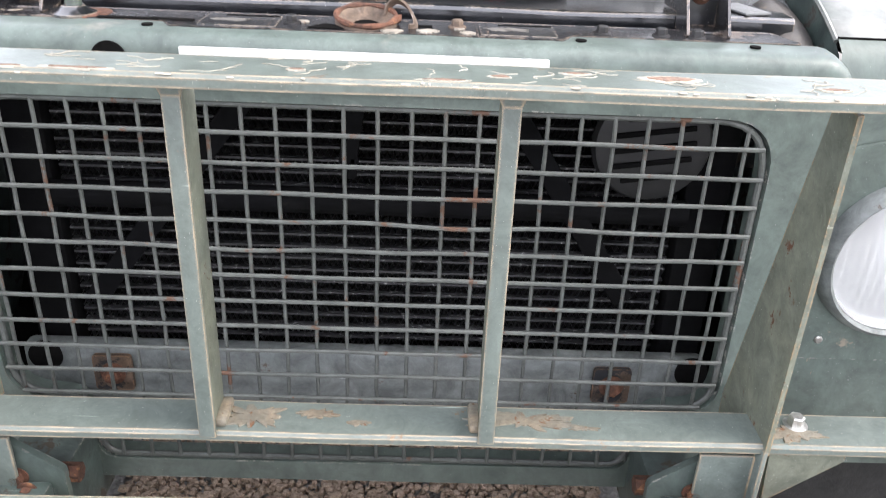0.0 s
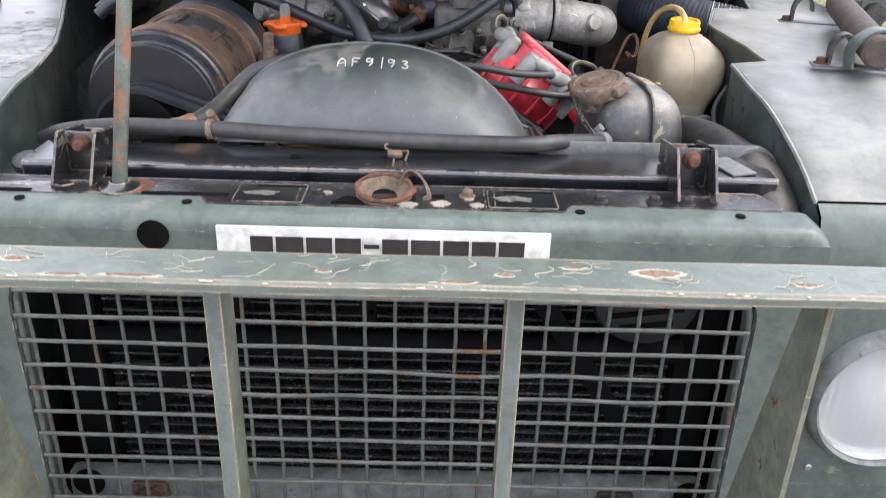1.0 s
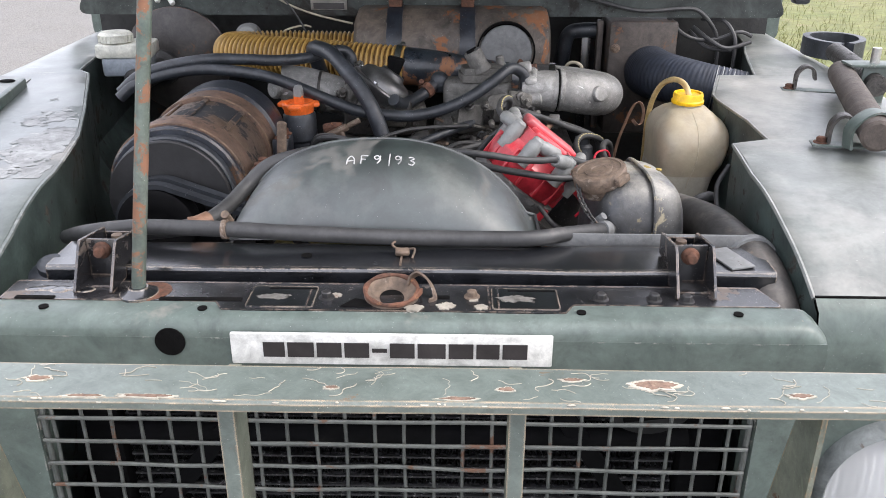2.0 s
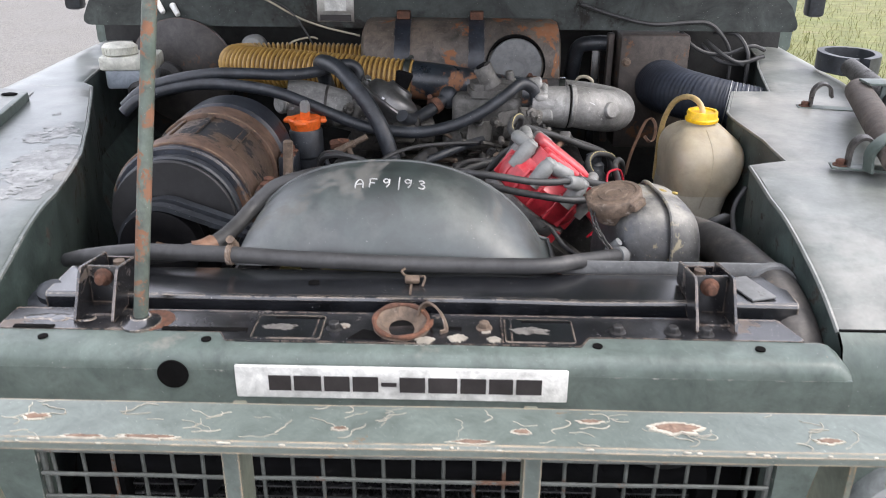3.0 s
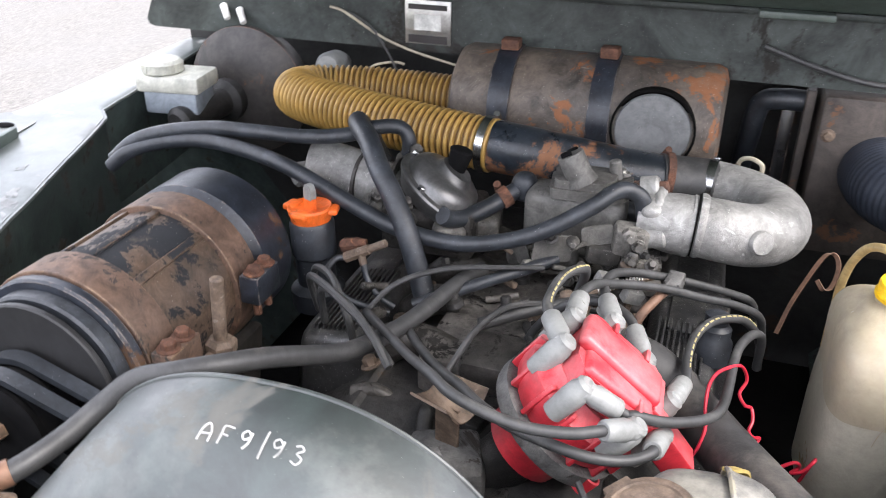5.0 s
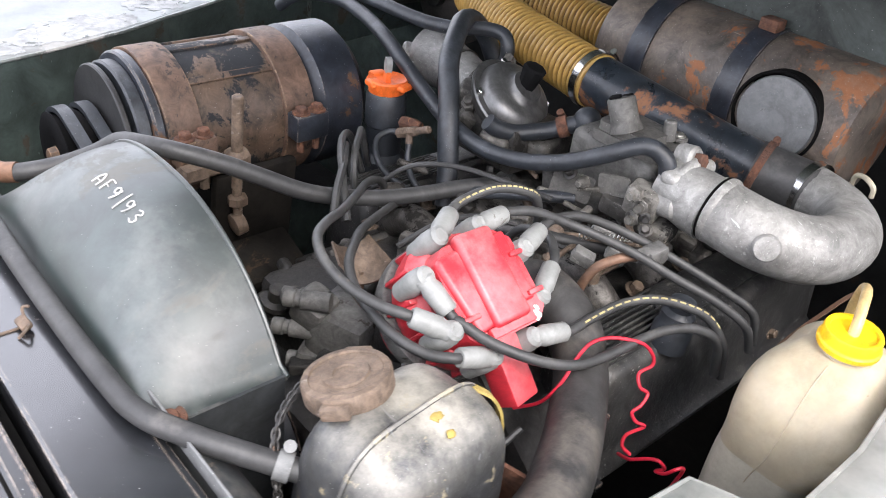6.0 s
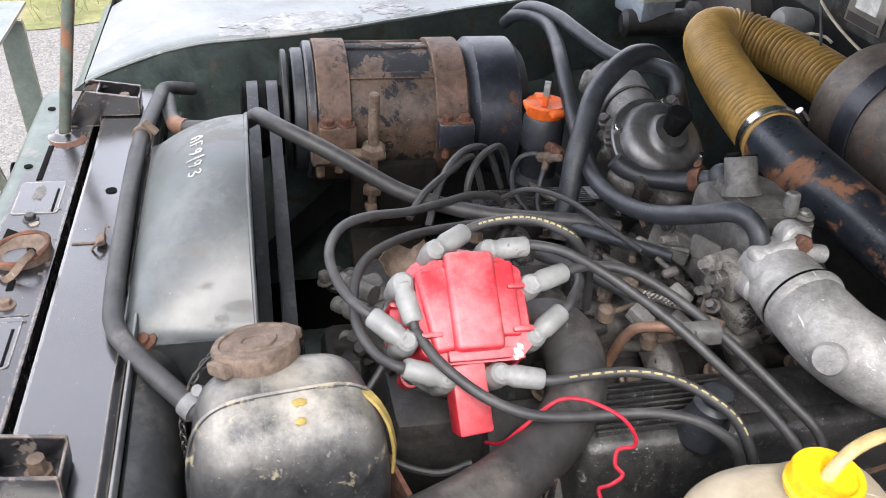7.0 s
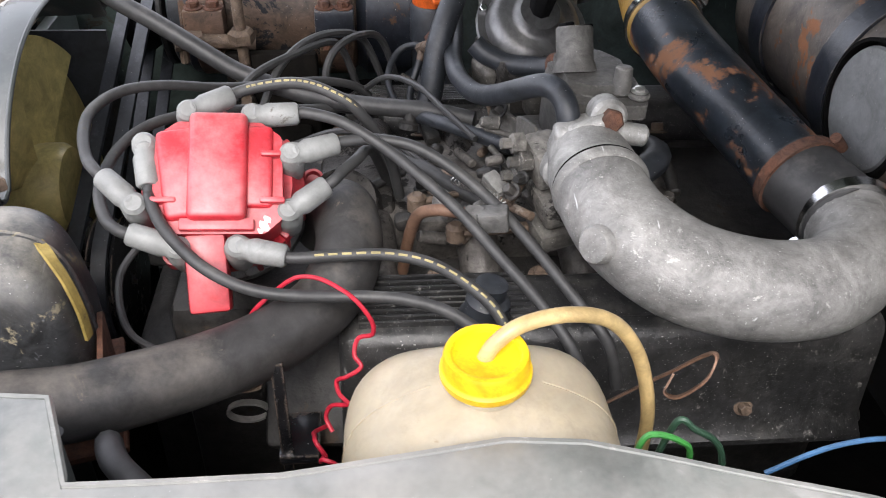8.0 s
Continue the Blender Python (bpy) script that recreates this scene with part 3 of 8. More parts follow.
# ---- setting: ground and what lies round ----
bm = mesh()
bmesh.ops.create_grid(bm, x_segments=2, y_segments=2, size=1500)
bmesh.ops.translate(bm, vec=(0, 0, -LIFT), verts=bm.verts)
single("ground", bm, gravel_mat, "grey gravel yard with worn stones", "ground", kind="structure", smooth=0)


def verge(name, x0, x1, y0, y1, seed, blades, label, slant=0.0):
    """An uneven strip of grass with blades standing on it."""
    rnd = random.Random(seed)
    bm = mesh()
    nx, ny = 14, 30
    rows = []
    for i in range(nx + 1):
        row = []
        for j in range(ny + 1):
            u, v = i / nx, j / ny
            edge = 0.25 * noise.noise(Vector((j * 0.35, seed, 0)))
            z = -LIFT + 0.005 + (0.05 + 0.10 * abs(noise.noise(Vector((i * 0.4, j * 0.4, seed))))) * min(1, 3 * u)
            y = y0 + (y1 - y0) * v
            row.append(bm.verts.new((x0 + (x1 - x0) * u + edge * (1 - u) + slant * max(0, y + 1), y, z)))
        rows.append(row)
    for i in range(nx):
        for j in range(ny):
            bm.faces.new((rows[i][j], rows[i + 1][j], rows[i + 1][j + 1], rows[i][j + 1]))
    single(name, bm, grass_mat, label, "grass", kind="stuff")
    verts, faces = [], []
    for _ in range(blades):
        u = rnd.random() ** 1.6
        y = rnd.uniform(y0, y1)
        x = x0 + (x1 - x0) * (0.01 + 0.99 * u) + slant * max(0, y + 1)
        h, w, a = rnd.uniform(0.05, 0.16), rnd.uniform(0.002, 0.005), rnd.uniform(0, 6.28)
        dx, dy, lx, ly = w * math.cos(a), w * math.sin(a), rnd.uniform(-0.09, 0.09), rnd.uniform(-0.09, 0.09)
        k = len(verts)
        z = -LIFT + 0.02
        verts += [(x - dx, y - dy, z), (x + dx, y + dy, z), (x + dx * 0.7 + lx * 0.4, y + dy * 0.7 + ly * 0.4, z + h * 0.6), (x - dx * 0.7 + lx * 0.4, y - dy * 0.7 + ly * 0.4, z + h * 0.6), (x + lx, y + ly, z + h)]
        faces += [(k, k + 1, k + 2, k + 3), (k + 3, k + 2, k + 4)]
    me = bpy.data.meshes.new("grass_blades")
    me.from_pydata([tuple(TO_METRES @ Vector(v)) for v in verts], [], faces)
    me.materials.append(blade_mat)
    tagged(new("grass_blades", me), "loose tufts of long green and yellow grass", "grass", kind="stuff")


verge("grass_verge", -4.05, -14.0, -14.0, 22.0, 3, 16000, "rough green grass verge beside the gravel", -0.45)
verge("grass_verge", 3.6, 14.0, -4.0, 24.0, 5, 16000, "dry yellow-green grass verge beside the gravel")

bm = mesh()
rows = []
for i in range(60):
    x = -70 + 140 * i / 59
    z = 1.5 + 1.3 * noise.noise(Vector((i * 0.25, 2.2, 0))) + 0.5 * noise.noise(Vector((i * 1.1, 7, 0)))
    rows.append([bm.verts.new((x, 48 + 5 * noise.noise(Vector((i * 0.3, 0, 0))), -LIFT - 0.02)), bm.verts.new((x, 50, z * 0.7)), bm.verts.new((x, 55, z)), bm.verts.new((x, 70, -LIFT - 0.02))])
for a, b in zip(rows, rows[1:]):
    for k in range(3):
        bm.faces.new((a[k], a[k + 1], b[k + 1], b[k]))
single("far_bank", bm, grass_mat, "distant grassy bank beyond the yard", "bank", kind="structure")

# ---- front panel ----
OPENING = rounded([(-0.458, 1.036, 0.065), (-0.458, 0.64, 0.065), (-0.375, 0.632, 0.03), (-0.352, 0.536, 0.03), (0.352, 0.536, 0.03), (0.375, 0.632, 0.03), (0.458, 0.64, 0.065), (0.458, 1.036, 0.065)], n=7)
front = thing("radiator_surround", (0, 0, 0.5), "faded green pressed-steel radiator panel with chipped paint", "car panel")
bm = mesh()
dense = []
for i, p in enumerate(OPENING):
    q = OPENING[(i + 1) % len(OPENING)]
    k = max(1, round((q - p).length / 0.03))
    dense += [p.lerp(q, j / k) for j in range(k)]
ring_slab(bm, cast_out(dense, (0, 0.8), (-0.527, 0.505, 0.527, 1.085)), dense, 0.008, face_at(0.0))
# swept-back lip of the opening
lip = [(p.x * 0.985, 0.8 + (p.y - 0.8) * 0.985) for p in dense]
a = [bm.verts.new((p.x, 0.004, p.y)) for p in dense]
b = [bm.verts.new((q[0], 0.03, q[1])) for q in lip]
for i in range(len(a)):
    j = (i + 1) % len(a)
    bm.faces.new((a[i], a[j], b[j], b[i]))
part("panel_face", bm, green_paint, front)
# rolled top edge
bm = mesh()
profile = [(0.0, 1.083), (0.001, 1.093), (0.005, 1.101), (0.012, 1.106), (0.022, 1.108), (0.048, 1.109), (0.048, 1.104), (0.014, 1.101), (0.008, 1.083)]
xs = [-0.527, -0.522, -0.51] + [-0.5 + 1.0 * i / 40 for i in range(41)] + [0.51, 0.522, 0.527]
rows = []
for x in xs:
    drop = 0.018 * max(0, (abs(x) - 0.5) / 0.027) ** 2
    row = []
    for y, z in profile:
        y2 = y if y < 0.03 else (0.026 if abs(x) < 0.213 else 0.048)
        row.append(bm.verts.new((x, y2, z - drop + 0.0012 * noise.noise(Vector((x * 9, y * 20, 0))))))
    rows.append(row)
for p, q in zip(rows, rows[1:]):
    for k in range(len(profile)):
        j = (k + 1) % len(profile)
        bm.faces.new((p[k], p[j], q[j], q[k]))
part("rolled_edge", bm, green_paint, front)
bm = mesh()
lathe(bm, (-0.27, -0.0022, 1.079), (0, 1, 0), [(0.0185, 0), (0.0185, 0.0024)], 30)
part("round_hole", bm, void_black, front, "dark round hole in the panel")
for x in (-0.434, -0.236, 0.232, 0.424):
    bm = mesh()
    lathe(bm, (x, 0.03, 1.1085), (0, 0, 1), [(0.006, 0), (0.006, 0.0018)], 14)
    part("screw_hole", bm, void_black, front)
# lower cross member behind the grille with its two rusty brackets
bm = mesh()
box(bm, (0, 0.05, 0.63), (0.9, 0.03, 0.12), 0.008)
part("lower_member", bm, galvanised, front, "dull grey galvanised cross member")
for x in (-0.42, 0.43):
    bm = mesh()
    lathe(bm, (x, 0.0325, 0.675), (0, 1, 0), [(0.022, 0), (0.022, 0.004)], 24)
    part("oval_hole", bm, void_black, front)
for x in (-0.333, 0.324):
    bm = mesh()
    slab(bm, rounded([(x - 0.025, 0.628), (x + 0.025, 0.628), (x + 0.025, 0.682), (x - 0.025, 0.682)], 0.006), 0.006, face_at(0.027))
    part("bolted_bracket", bm, alt_brown, front, "dark rusty bolted bracket")
    bm = mesh()
    bolt(bm, (x, 0.027, 0.655), (0, -1, 0), 0.011, 0.01)
    part("bracket_bolt", bm, rust, front, "rust-red bolt")

# ---- wire grille ----
grille = thing("wire_grille", (0, 0, 0.54), "weathered green welded wire grille with rusty spots", "grille")
bm = mesh()
loop = [(p.x * 0.985, 0.006, 0.8 + (p.y - 0.8) * 0.985) for p in dense]
tube(bm, loop + loop[:1], 0.0042, 8, smooth=False, ends=False)
part("edge_frame", bm, wire_paint, grille)


def span_at(value, axis):
    """Where a line across the opening starts and ends."""
    hits = []
    for i in range(len(dense)):
        p, q = dense[i], dense[(i + 1) % len(dense)]
        a, b = (p.x, q.x) if axis == "x" else (p.y, q.y)
        if (a - value) * (b - value) < 0:
            t = (value - a) / (b - a)
            hits.append(p.y + (q.y - p.y) * t if axis == "x" else p.x + (q.x - p.x) * t)
    return min(hits) * 0.99 + 0.008 * (axis == "x"), max(hits) * 0.985 + 0.012 * (axis == "x")


rnd = random.Random(11)
PITCH = 0.0376
for i in range(-12, 12):
    x = i * PITCH + 0.013
    z0, z1 = span_at(x, "x")
    bm = mesh()
    k = 12
    line = [(x + 0.0012 * noise.noise(Vector((i * 3.1, j * 0.7, 0))), 0.004 + 0.0012 * noise.noise(Vector((i, j * 0.5, 4))), z0 + (z1 - z0) * j / k) for j in range(k + 1)]
    tube(bm, line, 0.0026, 7, per=2)
    part("wire", bm, wire_paint, grille)
zs = [1.0375 - 0.0357 * (j + 1) for j in range(13)]
for j, z in enumerate(zs):
    x0, x1 = span_at(z, "y")
    bm = mesh()
    k = 26
    sag = 0.004 if j in (3, 4) else 0.0012
    line = [(x0 + (x1 - x0) * i / k, -0.0015, z + sag * noise.noise(Vector((i * 0.28, j * 5.3, 1)))) for i in range(k + 1)]
    tube(bm, line, 0.0028, 7, per=2)
    part("wire", bm, wire_paint, grille)

# ---- behind the grille: radiator core, stays and a horn ----
radiator = thing("radiator", (0, 0.13, 0.52), "black finned radiator core with bent fins and painted glints", "radiator")
bm = mesh()
box(bm, (0, 0.135, 0.83), (0.80, 0.03, 0.5), 0.004)
part("core", bm, void_black, radiator)
verts, faces = [], []
rows = 26
for r in range(rows):
    z = 0.605 + r * 0.0175
    k = 190
    for i in range(k):
        x = -0.395 + 0.79 * i / (k - 1)
        dz = 0.0052 if i % 2 else -0.0035
        verts += [(x, 0.112 + 0.003 * noise.noise(Vector((x * 30, z * 30, 0))), z + dz), (x, 0.12, z + dz)]
        if i:
            b = len(verts) - 4
            faces.append((b, b + 1, b + 3, b + 2))
me = bpy.data.meshes.new("fin_row")
me.from_pydata([tuple(TO_METRES @ Vector(v)) for v in verts], [], faces)
me.materials.append(fins)
ob = tagged(new("fin_row", me), kind="stuff")
ob.parent, ob.matrix_parent_inverse = radiator, radiator.matrix_world.inverted()
for r in range(rows):
    bm = mesh()
    box(bm, (0, 0.117, 0.597 + r * 0.0175), (0.79, 0.012, 0.003), 0.0)
    part("cooling_tube", bm, tube_glints, radiator)
for x in (-0.43, 0.43):
    bm = mesh()
    box(bm, (x, 0.13, 0.82), (0.06, 0.06, 0.54), 0.006)
    part("side_tank", bm, matt_black, radiator)
bm = mesh()
box(bm, (0, 0.105, 0.595), (0.84, 0.05, 0.03), 0.006)
part("bottom_tank", bm, black_paint, radiator)
bm = mesh()
tube(bm, [(-0.4, 0.085, 0.885), (-0.2, 0.083, 0.887), (0.1, 0.084, 0.886), (0.4, 0.085, 0.884)], 0.017, 14)
single("cooler_pipe", bm, matt_black, "black horizontal pipe before the radiator", "pipe")
for n, (a, b) in enumerate((((-0.14, 0.07, 1.03), (-0.36, 0.075, 0.74)), ((0.16, 0.07, 1.03), (0.335, 0.075, 0.76)))):
    bm = mesh()
    d = Vector(b) - Vector(a)
    box(bm, (Vector(a) + Vector(b)) / 2, (0.028, 0.006, d.length), 0.002, rot(0, math.degrees(math.atan2(d.x, d.z)), 0))
    single("diagonal_stay", bm, matt_black, "flat black diagonal stay before the radiator", "bracket", "radiator stays")
bm = mesh()
box(bm, (-0.02, 0.06, 0.99), (0.022, 0.012, 0.09), 0.003, rot(0, 8, 0))
box(bm, (-0.02, 0.06, 0.942), (0.012, 0.012, 0.03), 0.003, rot(0, 8, 0))
single("latch_tongue", bm, matt_black, "black latch tongue hanging behind the grille", "bracket")
horn = thing("horn", (0.33, 0.08, 0.985), "black round car horn with slotted grille", "horn")
bm = mesh()
lathe(bm, (0.335, 0.045, 0.985), (0, 1, 0), [(0.055, 0), (0.068, 0.004), (0.072, 0.012), (0.066, 0.03), (0.03, 0.045), (0.022, 0.06)], 36)
part("body", bm, horn_black, horn)
for j in range(-2, 3):
    bm = mesh()
    w = 0.05 * math.sqrt(max(0, 1 - (j * 0.36) ** 2)) * 2
    box(bm, (0.335, 0.0435, 0.985 + j * 0.019), (w, 0.004, 0.0065), 0.001, rot(0, -8, 0))
    part("slot", bm, void_black, horn)

# ---- name badge: plain bars for its lettering ----
badge = thing("name_badge", (0, 0, 1.053), "off-white rectangular name badge with dark lettering bars", "badge")
bm = mesh()
box(bm, (0, -0.004, 1.074), (0.39, 0.006, 0.0425), 0.002)
part("plate", bm, badge_white, badge)
x = -0.155
for w in (0.026, 0.032, 0.030, 0.030, -0.018, 0.030, 0.034, 0.030, 0.028, 0.030):
    bm = mesh()
    box(bm, (x + abs(w) / 2, -0.0078, 1.074), (abs(w), 0.0012, 0.005 if w < 0 else 0.02), 0.0)
    part("bar", bm, badge_dark, badge, smooth=0)
    x += abs(w) + 0.0035

# ---- brush guard ----
guard = thing("brush_guard", (0, -0.12, 0.5), "heavy welded green steel brush guard with rust and chipped paint", "guard")


def angle_bar(bm, x0, x1, y0, y1, top, flange, t=0.007, waves=0.0012):
    """Angle iron along x: a flat top from y0 to y1 and a flange hanging at its front."""
    prof = [(y0, top - flange), (y0 - 0.0005, top - 0.004), (y0 + 0.003, top), (y1, top), (y1, top - t), (y0 + t, top - t), (y0 + t, top - flange)]
    k = 48
    rows = []
    for i in range(k + 1):
        x = x0 + (x1 - x0) * i / k
        rows.append([bm.verts.new((x, y + waves * noise.noise(Vector((x * 6, y * 9, top))), z + waves * noise.noise(Vector((x * 5, y * 7, 3))))) for y, z in prof])
    for p, q in zip(rows, rows[1:]):
        for j in range(len(prof)):
            m = (j + 1) % len(prof)
            bm.faces.new((p[j], p[m], q[m], q[j]))
    bm.faces.new(rows[0])
    bm.faces.new(rows[-1])


bm = mesh()
angle_bar(bm, -0.98, 0.98, -0.176, -0.108, 1.113, 0.013)
part("top_bar", bm, guard_paint, guard, "chipped green top rail with bare rust patches")
rnd = random.Random(8)
bm = mesh()
for _ in range(110):
    x, y = rnd.uniform(-0.75, 0.9), rnd.uniform(-0.172, -0.113)
    a, pts = rnd.uniform(-0.5, 0.5), [Vector((x, y, 1.1136))]
    for _ in range(rnd.randint(3, 9)):
        a += rnd.uniform(-0.9, 0.9)
        q = pts[-1] + Vector((0.006 * math.cos(a), 0.004 * math.sin(a), 0))
        if not -0.174 < q.y < -0.111:
            break
        pts.append(q)
    if len(pts) > 2:
        tube(bm, pts, rnd.uniform(0.0003, 0.00055), 4, 2)
for _ in range(40):
    x = rnd.uniform(-0.9, 0.9)
    egg(bm, (x, -0.1755 + rnd.uniform(0, 0.001), 1.112 + rnd.uniform(-0.003, 0.001)), (rnd.uniform(0.001, 0.006), 0.0012, 0.0012), 2, 6, 4)
tagged(part("crack_line", bm, paint_line, guard, "cream cracks and chipped edge of the old paint"), kind="stuff")
def flake(bm, x, y, z, rx, ry, seed, rag=0.45):
    """A ragged thin flake lying flat: a fan of faces with a short skirt."""
    k = 56
    hub = bm.verts.new((x, y, z))
    ring, skirt = [], []
    for i in range(k):
        a = 2 * math.pi * i / k
        c, s = math.cos(a), math.sin(a)
        f = 1 + rag * noise.noise(Vector((c * 2.2, s * 2.2, seed))) + 0.8 * rag * noise.noise(Vector((c * 9, s * 9, seed + 5)))
        ring.append(bm.verts.new((x + rx * c * f, y + ry * s * f, z)))
        skirt.append(bm.verts.new((x + rx * c * f * 1.03, y + ry * s * f * 1.03, z - 0.002)))
    for i in range(k):
        j = (i + 1) % k
        bm.faces.new((hub, ring[i], ring[j]))
        bm.faces.new((ring[i], skirt[i], skirt[j], ring[j]))


for n, (x, y, rx, ry) in enumerate(((0.285, -0.138, 0.026, 0.009), (-0.235, -0.17, 0.028, 0.003), (-0.30, -0.171, 0.02, 0.0025), (0.08, -0.168, 0.02, 0.003), (0.13, -0.15, 0.01, 0.004), (-0.36, -0.14, 0.012, 0.005), (0.43, -0.155, 0.014, 0.004), (-0.05, -0.15, 0.008, 0.003), (0.2, -0.13, 0.012, 0.003))):
    bm = mesh()
    flake(bm, x, y, 1.1142, rx * 1.05, ry * 1.15, n * 7.1, 0.4)
    part("cream_flake", bm, paint_line, guard, "old cream paint at the edge of a flaked patch")
    bm = mesh()
    flake(bm, x + 0.05 * rx, y, 1.1148, rx * 0.78, ry * 0.76, n * 7.1, 0.45)
    part("rust_patch", bm, old_rust, guard, "bare rust patch in the paint")
bm = mesh()
angle_bar(bm, -0.95, 0.95, -0.142, -0.083, 0.700, 0.012)
part("bottom_bar", bm, guard_paint, guard, "green bottom rail with rust stains")
for x, y, rx, ry in ((-0.12, -0.112, 0.03, 0.016), (0.19, -0.108, 0.05, 0.014), (0.0, -0.12, 0.012, 0.004), (0.26, -0.12, 0.014, 0.003), (-0.05, -0.106, 0.02, 0.007), (0.5, -0.12, 0.03, 0.012)):
    bm = mesh()
    flake(bm, x, y, 0.7019, rx, ry, x * 40, 0.8)
    part("rust_stain", bm, rust_stain, guard, "tan rust stain on the rail")
for x in (-0.165, 0.144):
    # web in yellower paint than the front face, to imitate light on its side
    bm = mesh()
    box(bm, (x, -0.116, 0.9), (0.014, 0.05, 0.41), 0.0012)
    part("post", bm, post_paint, guard, "green upright post with rusty foot, side tinted yellow for side light")
    bm = mesh()
    box(bm, (x, -0.1435, 0.9), (0.0185, 0.005, 0.41), 0.0012)
    slab(bm, [(x - 0.02, 1.108), (x + 0.02, 1.108), (x + 0.009, 1.085), (x - 0.009, 1.085)], 0.006, face_at(-0.1465))
    part("post_face", bm, guard_paint, guard, "front face of the upright post, greener than the side-lit web")
    bm = mesh()
    box(bm, (x + (0.012 if x < 0 else -0.012), -0.112, 0.706), (0.014, 0.045, 0.012), 0.004)
    part("weld_foot", bm, rust_stain, guard, "rusty weld at the foot of the post")
for side in (-1, 1):
    bm = mesh()
    outline = [(-0.147, 0.69), (-0.15, 1.09), (-0.104, 1.092), (-0.008, 0.68), (-0.008, 0.645), (-0.06, 0.66)]
    m = Matrix.Translation((side * 0.463 - 0.003, 0, 0)) @ Matrix(((0, 0, 1, 0), (1, 0, 0, 0), (0, 1, 0, 0), (0, 0, 0, 1)))
    slab(bm, [(y, z) for y, z in outline], 0.006, m)
    part("gusset_plate", bm, post_paint, guard, "olive gusset plate with rust freckles")
    # lamp loops at the ends
    bm = mesh()
    strip(bm, [(side * 0.88, -0.125, 1.106), (side * 0.893, -0.124, 1.085), (side * 0.89, -0.122, 1.02), (side * 0.893, -0.12, 0.93), (side * 0.9, -0.118, 0.84), (side * 0.905, -0.115, 0.75), (side * 0.9, -0.112, 0.697)], 0.05, 0.007, (0, 1, 0.02), 6)
    part("end_hoop", bm, guard_paint, guard)
    bm = mesh()
    bolt(bm, (side * 0.51, -0.104, 0.7005), (0, 0, 1), 0.0095, 0.012)
    part("zinc_bolt", bm, zinc, guard, "bright zinc hexagon bolt")
    # mounting ears below the bottom rail
    bm = mesh()
    box(bm, (side * 0.462, -0.125, 0.60), (0.006, 0.045, 0.19), 0.0015)
    box(bm, (side * 0.43, -0.128, 0.59), (0.07, 0.006, 0.17), 0.002)
    part("mounting_ear", bm, guard_paint, guard)
    bm = mesh()
    slab(bm, [(0.475, 0.685), (0.565, 0.683), (0.565, 0.67), (0.48, 0.605)], 0.006, Matrix.Translation((0, -0.13, 0)) @ Matrix.Scale(side, 4, (1, 0, 0)) @ FACE)
    part("corner_brace", bm, post_paint, guard, "olive triangular corner brace with rusty edge")
    bm = mesh()
    bolt(bm, (side * 0.385, -0.133, 0.60), (0, -1, 0), 0.0085, 0.008)
    part("rusty_bolt", bm, rust, guard)

# ---- chassis ends, bumper and wheels ----
for side in (-1, 1):
    horn_end = thing("chassis_rail", (side * 0.40, 0, 0.45), "green chassis rail end with rusty bolts", "chassis", "chassis rails")
    bm = mesh()
    box(bm, (side * 0.40, 0.35, 0.53), (0.085, 0.95, 0.13), 0.008)
    part("rail", bm, inner_paint, horn_end)
    bm = mesh()
    slab(bm, rounded([(-0.055, 0.47), (0.055, 0.47), (0.055, 0.655), (0.01, 0.665), (-0.055, 0.62)], 0.012), 0.01, Matrix.Translation((side * 0.40, -0.12, 0)) @ Matrix.Scale(side, 4, (1, 0, 0)) @ FACE)
    part("end_plate", bm, green_paint, horn_end)
    bm = mesh()
    bolt(bm, (side * 0.40, -0.121, 0.61), (0, -1, 0), 0.009, 0.008)
    part("bolt", bm, rust, horn_end, "rust-orange bolt")
    bm = mesh()
    rod(bm, (side * 0.335, -0.1, 0.6), (side * 0.36, -0.1, 0.6), 0.012, seg=6)
    part("side_bolt", bm, rust, horn_end, "rust-orange bolt end")
bumper = thing("bumper", (0, -0.25, 0.5), "dented green steel channel bumper", "bumper")
bm = mesh()
angle_bar(bm, -0.93, 0.93, -0.33, -0.2, 0.657, 0.16, 0.006, 0.002)
part("beam", bm, guard_paint, bumper)
for side in (-1, 1):
    bm = mesh()
    box(bm, (side * 0.40, -0.23, 0.56), (0.08, 0.22, 0.09), 0.006)
    part("bracket", bm, inner_paint, bumper)

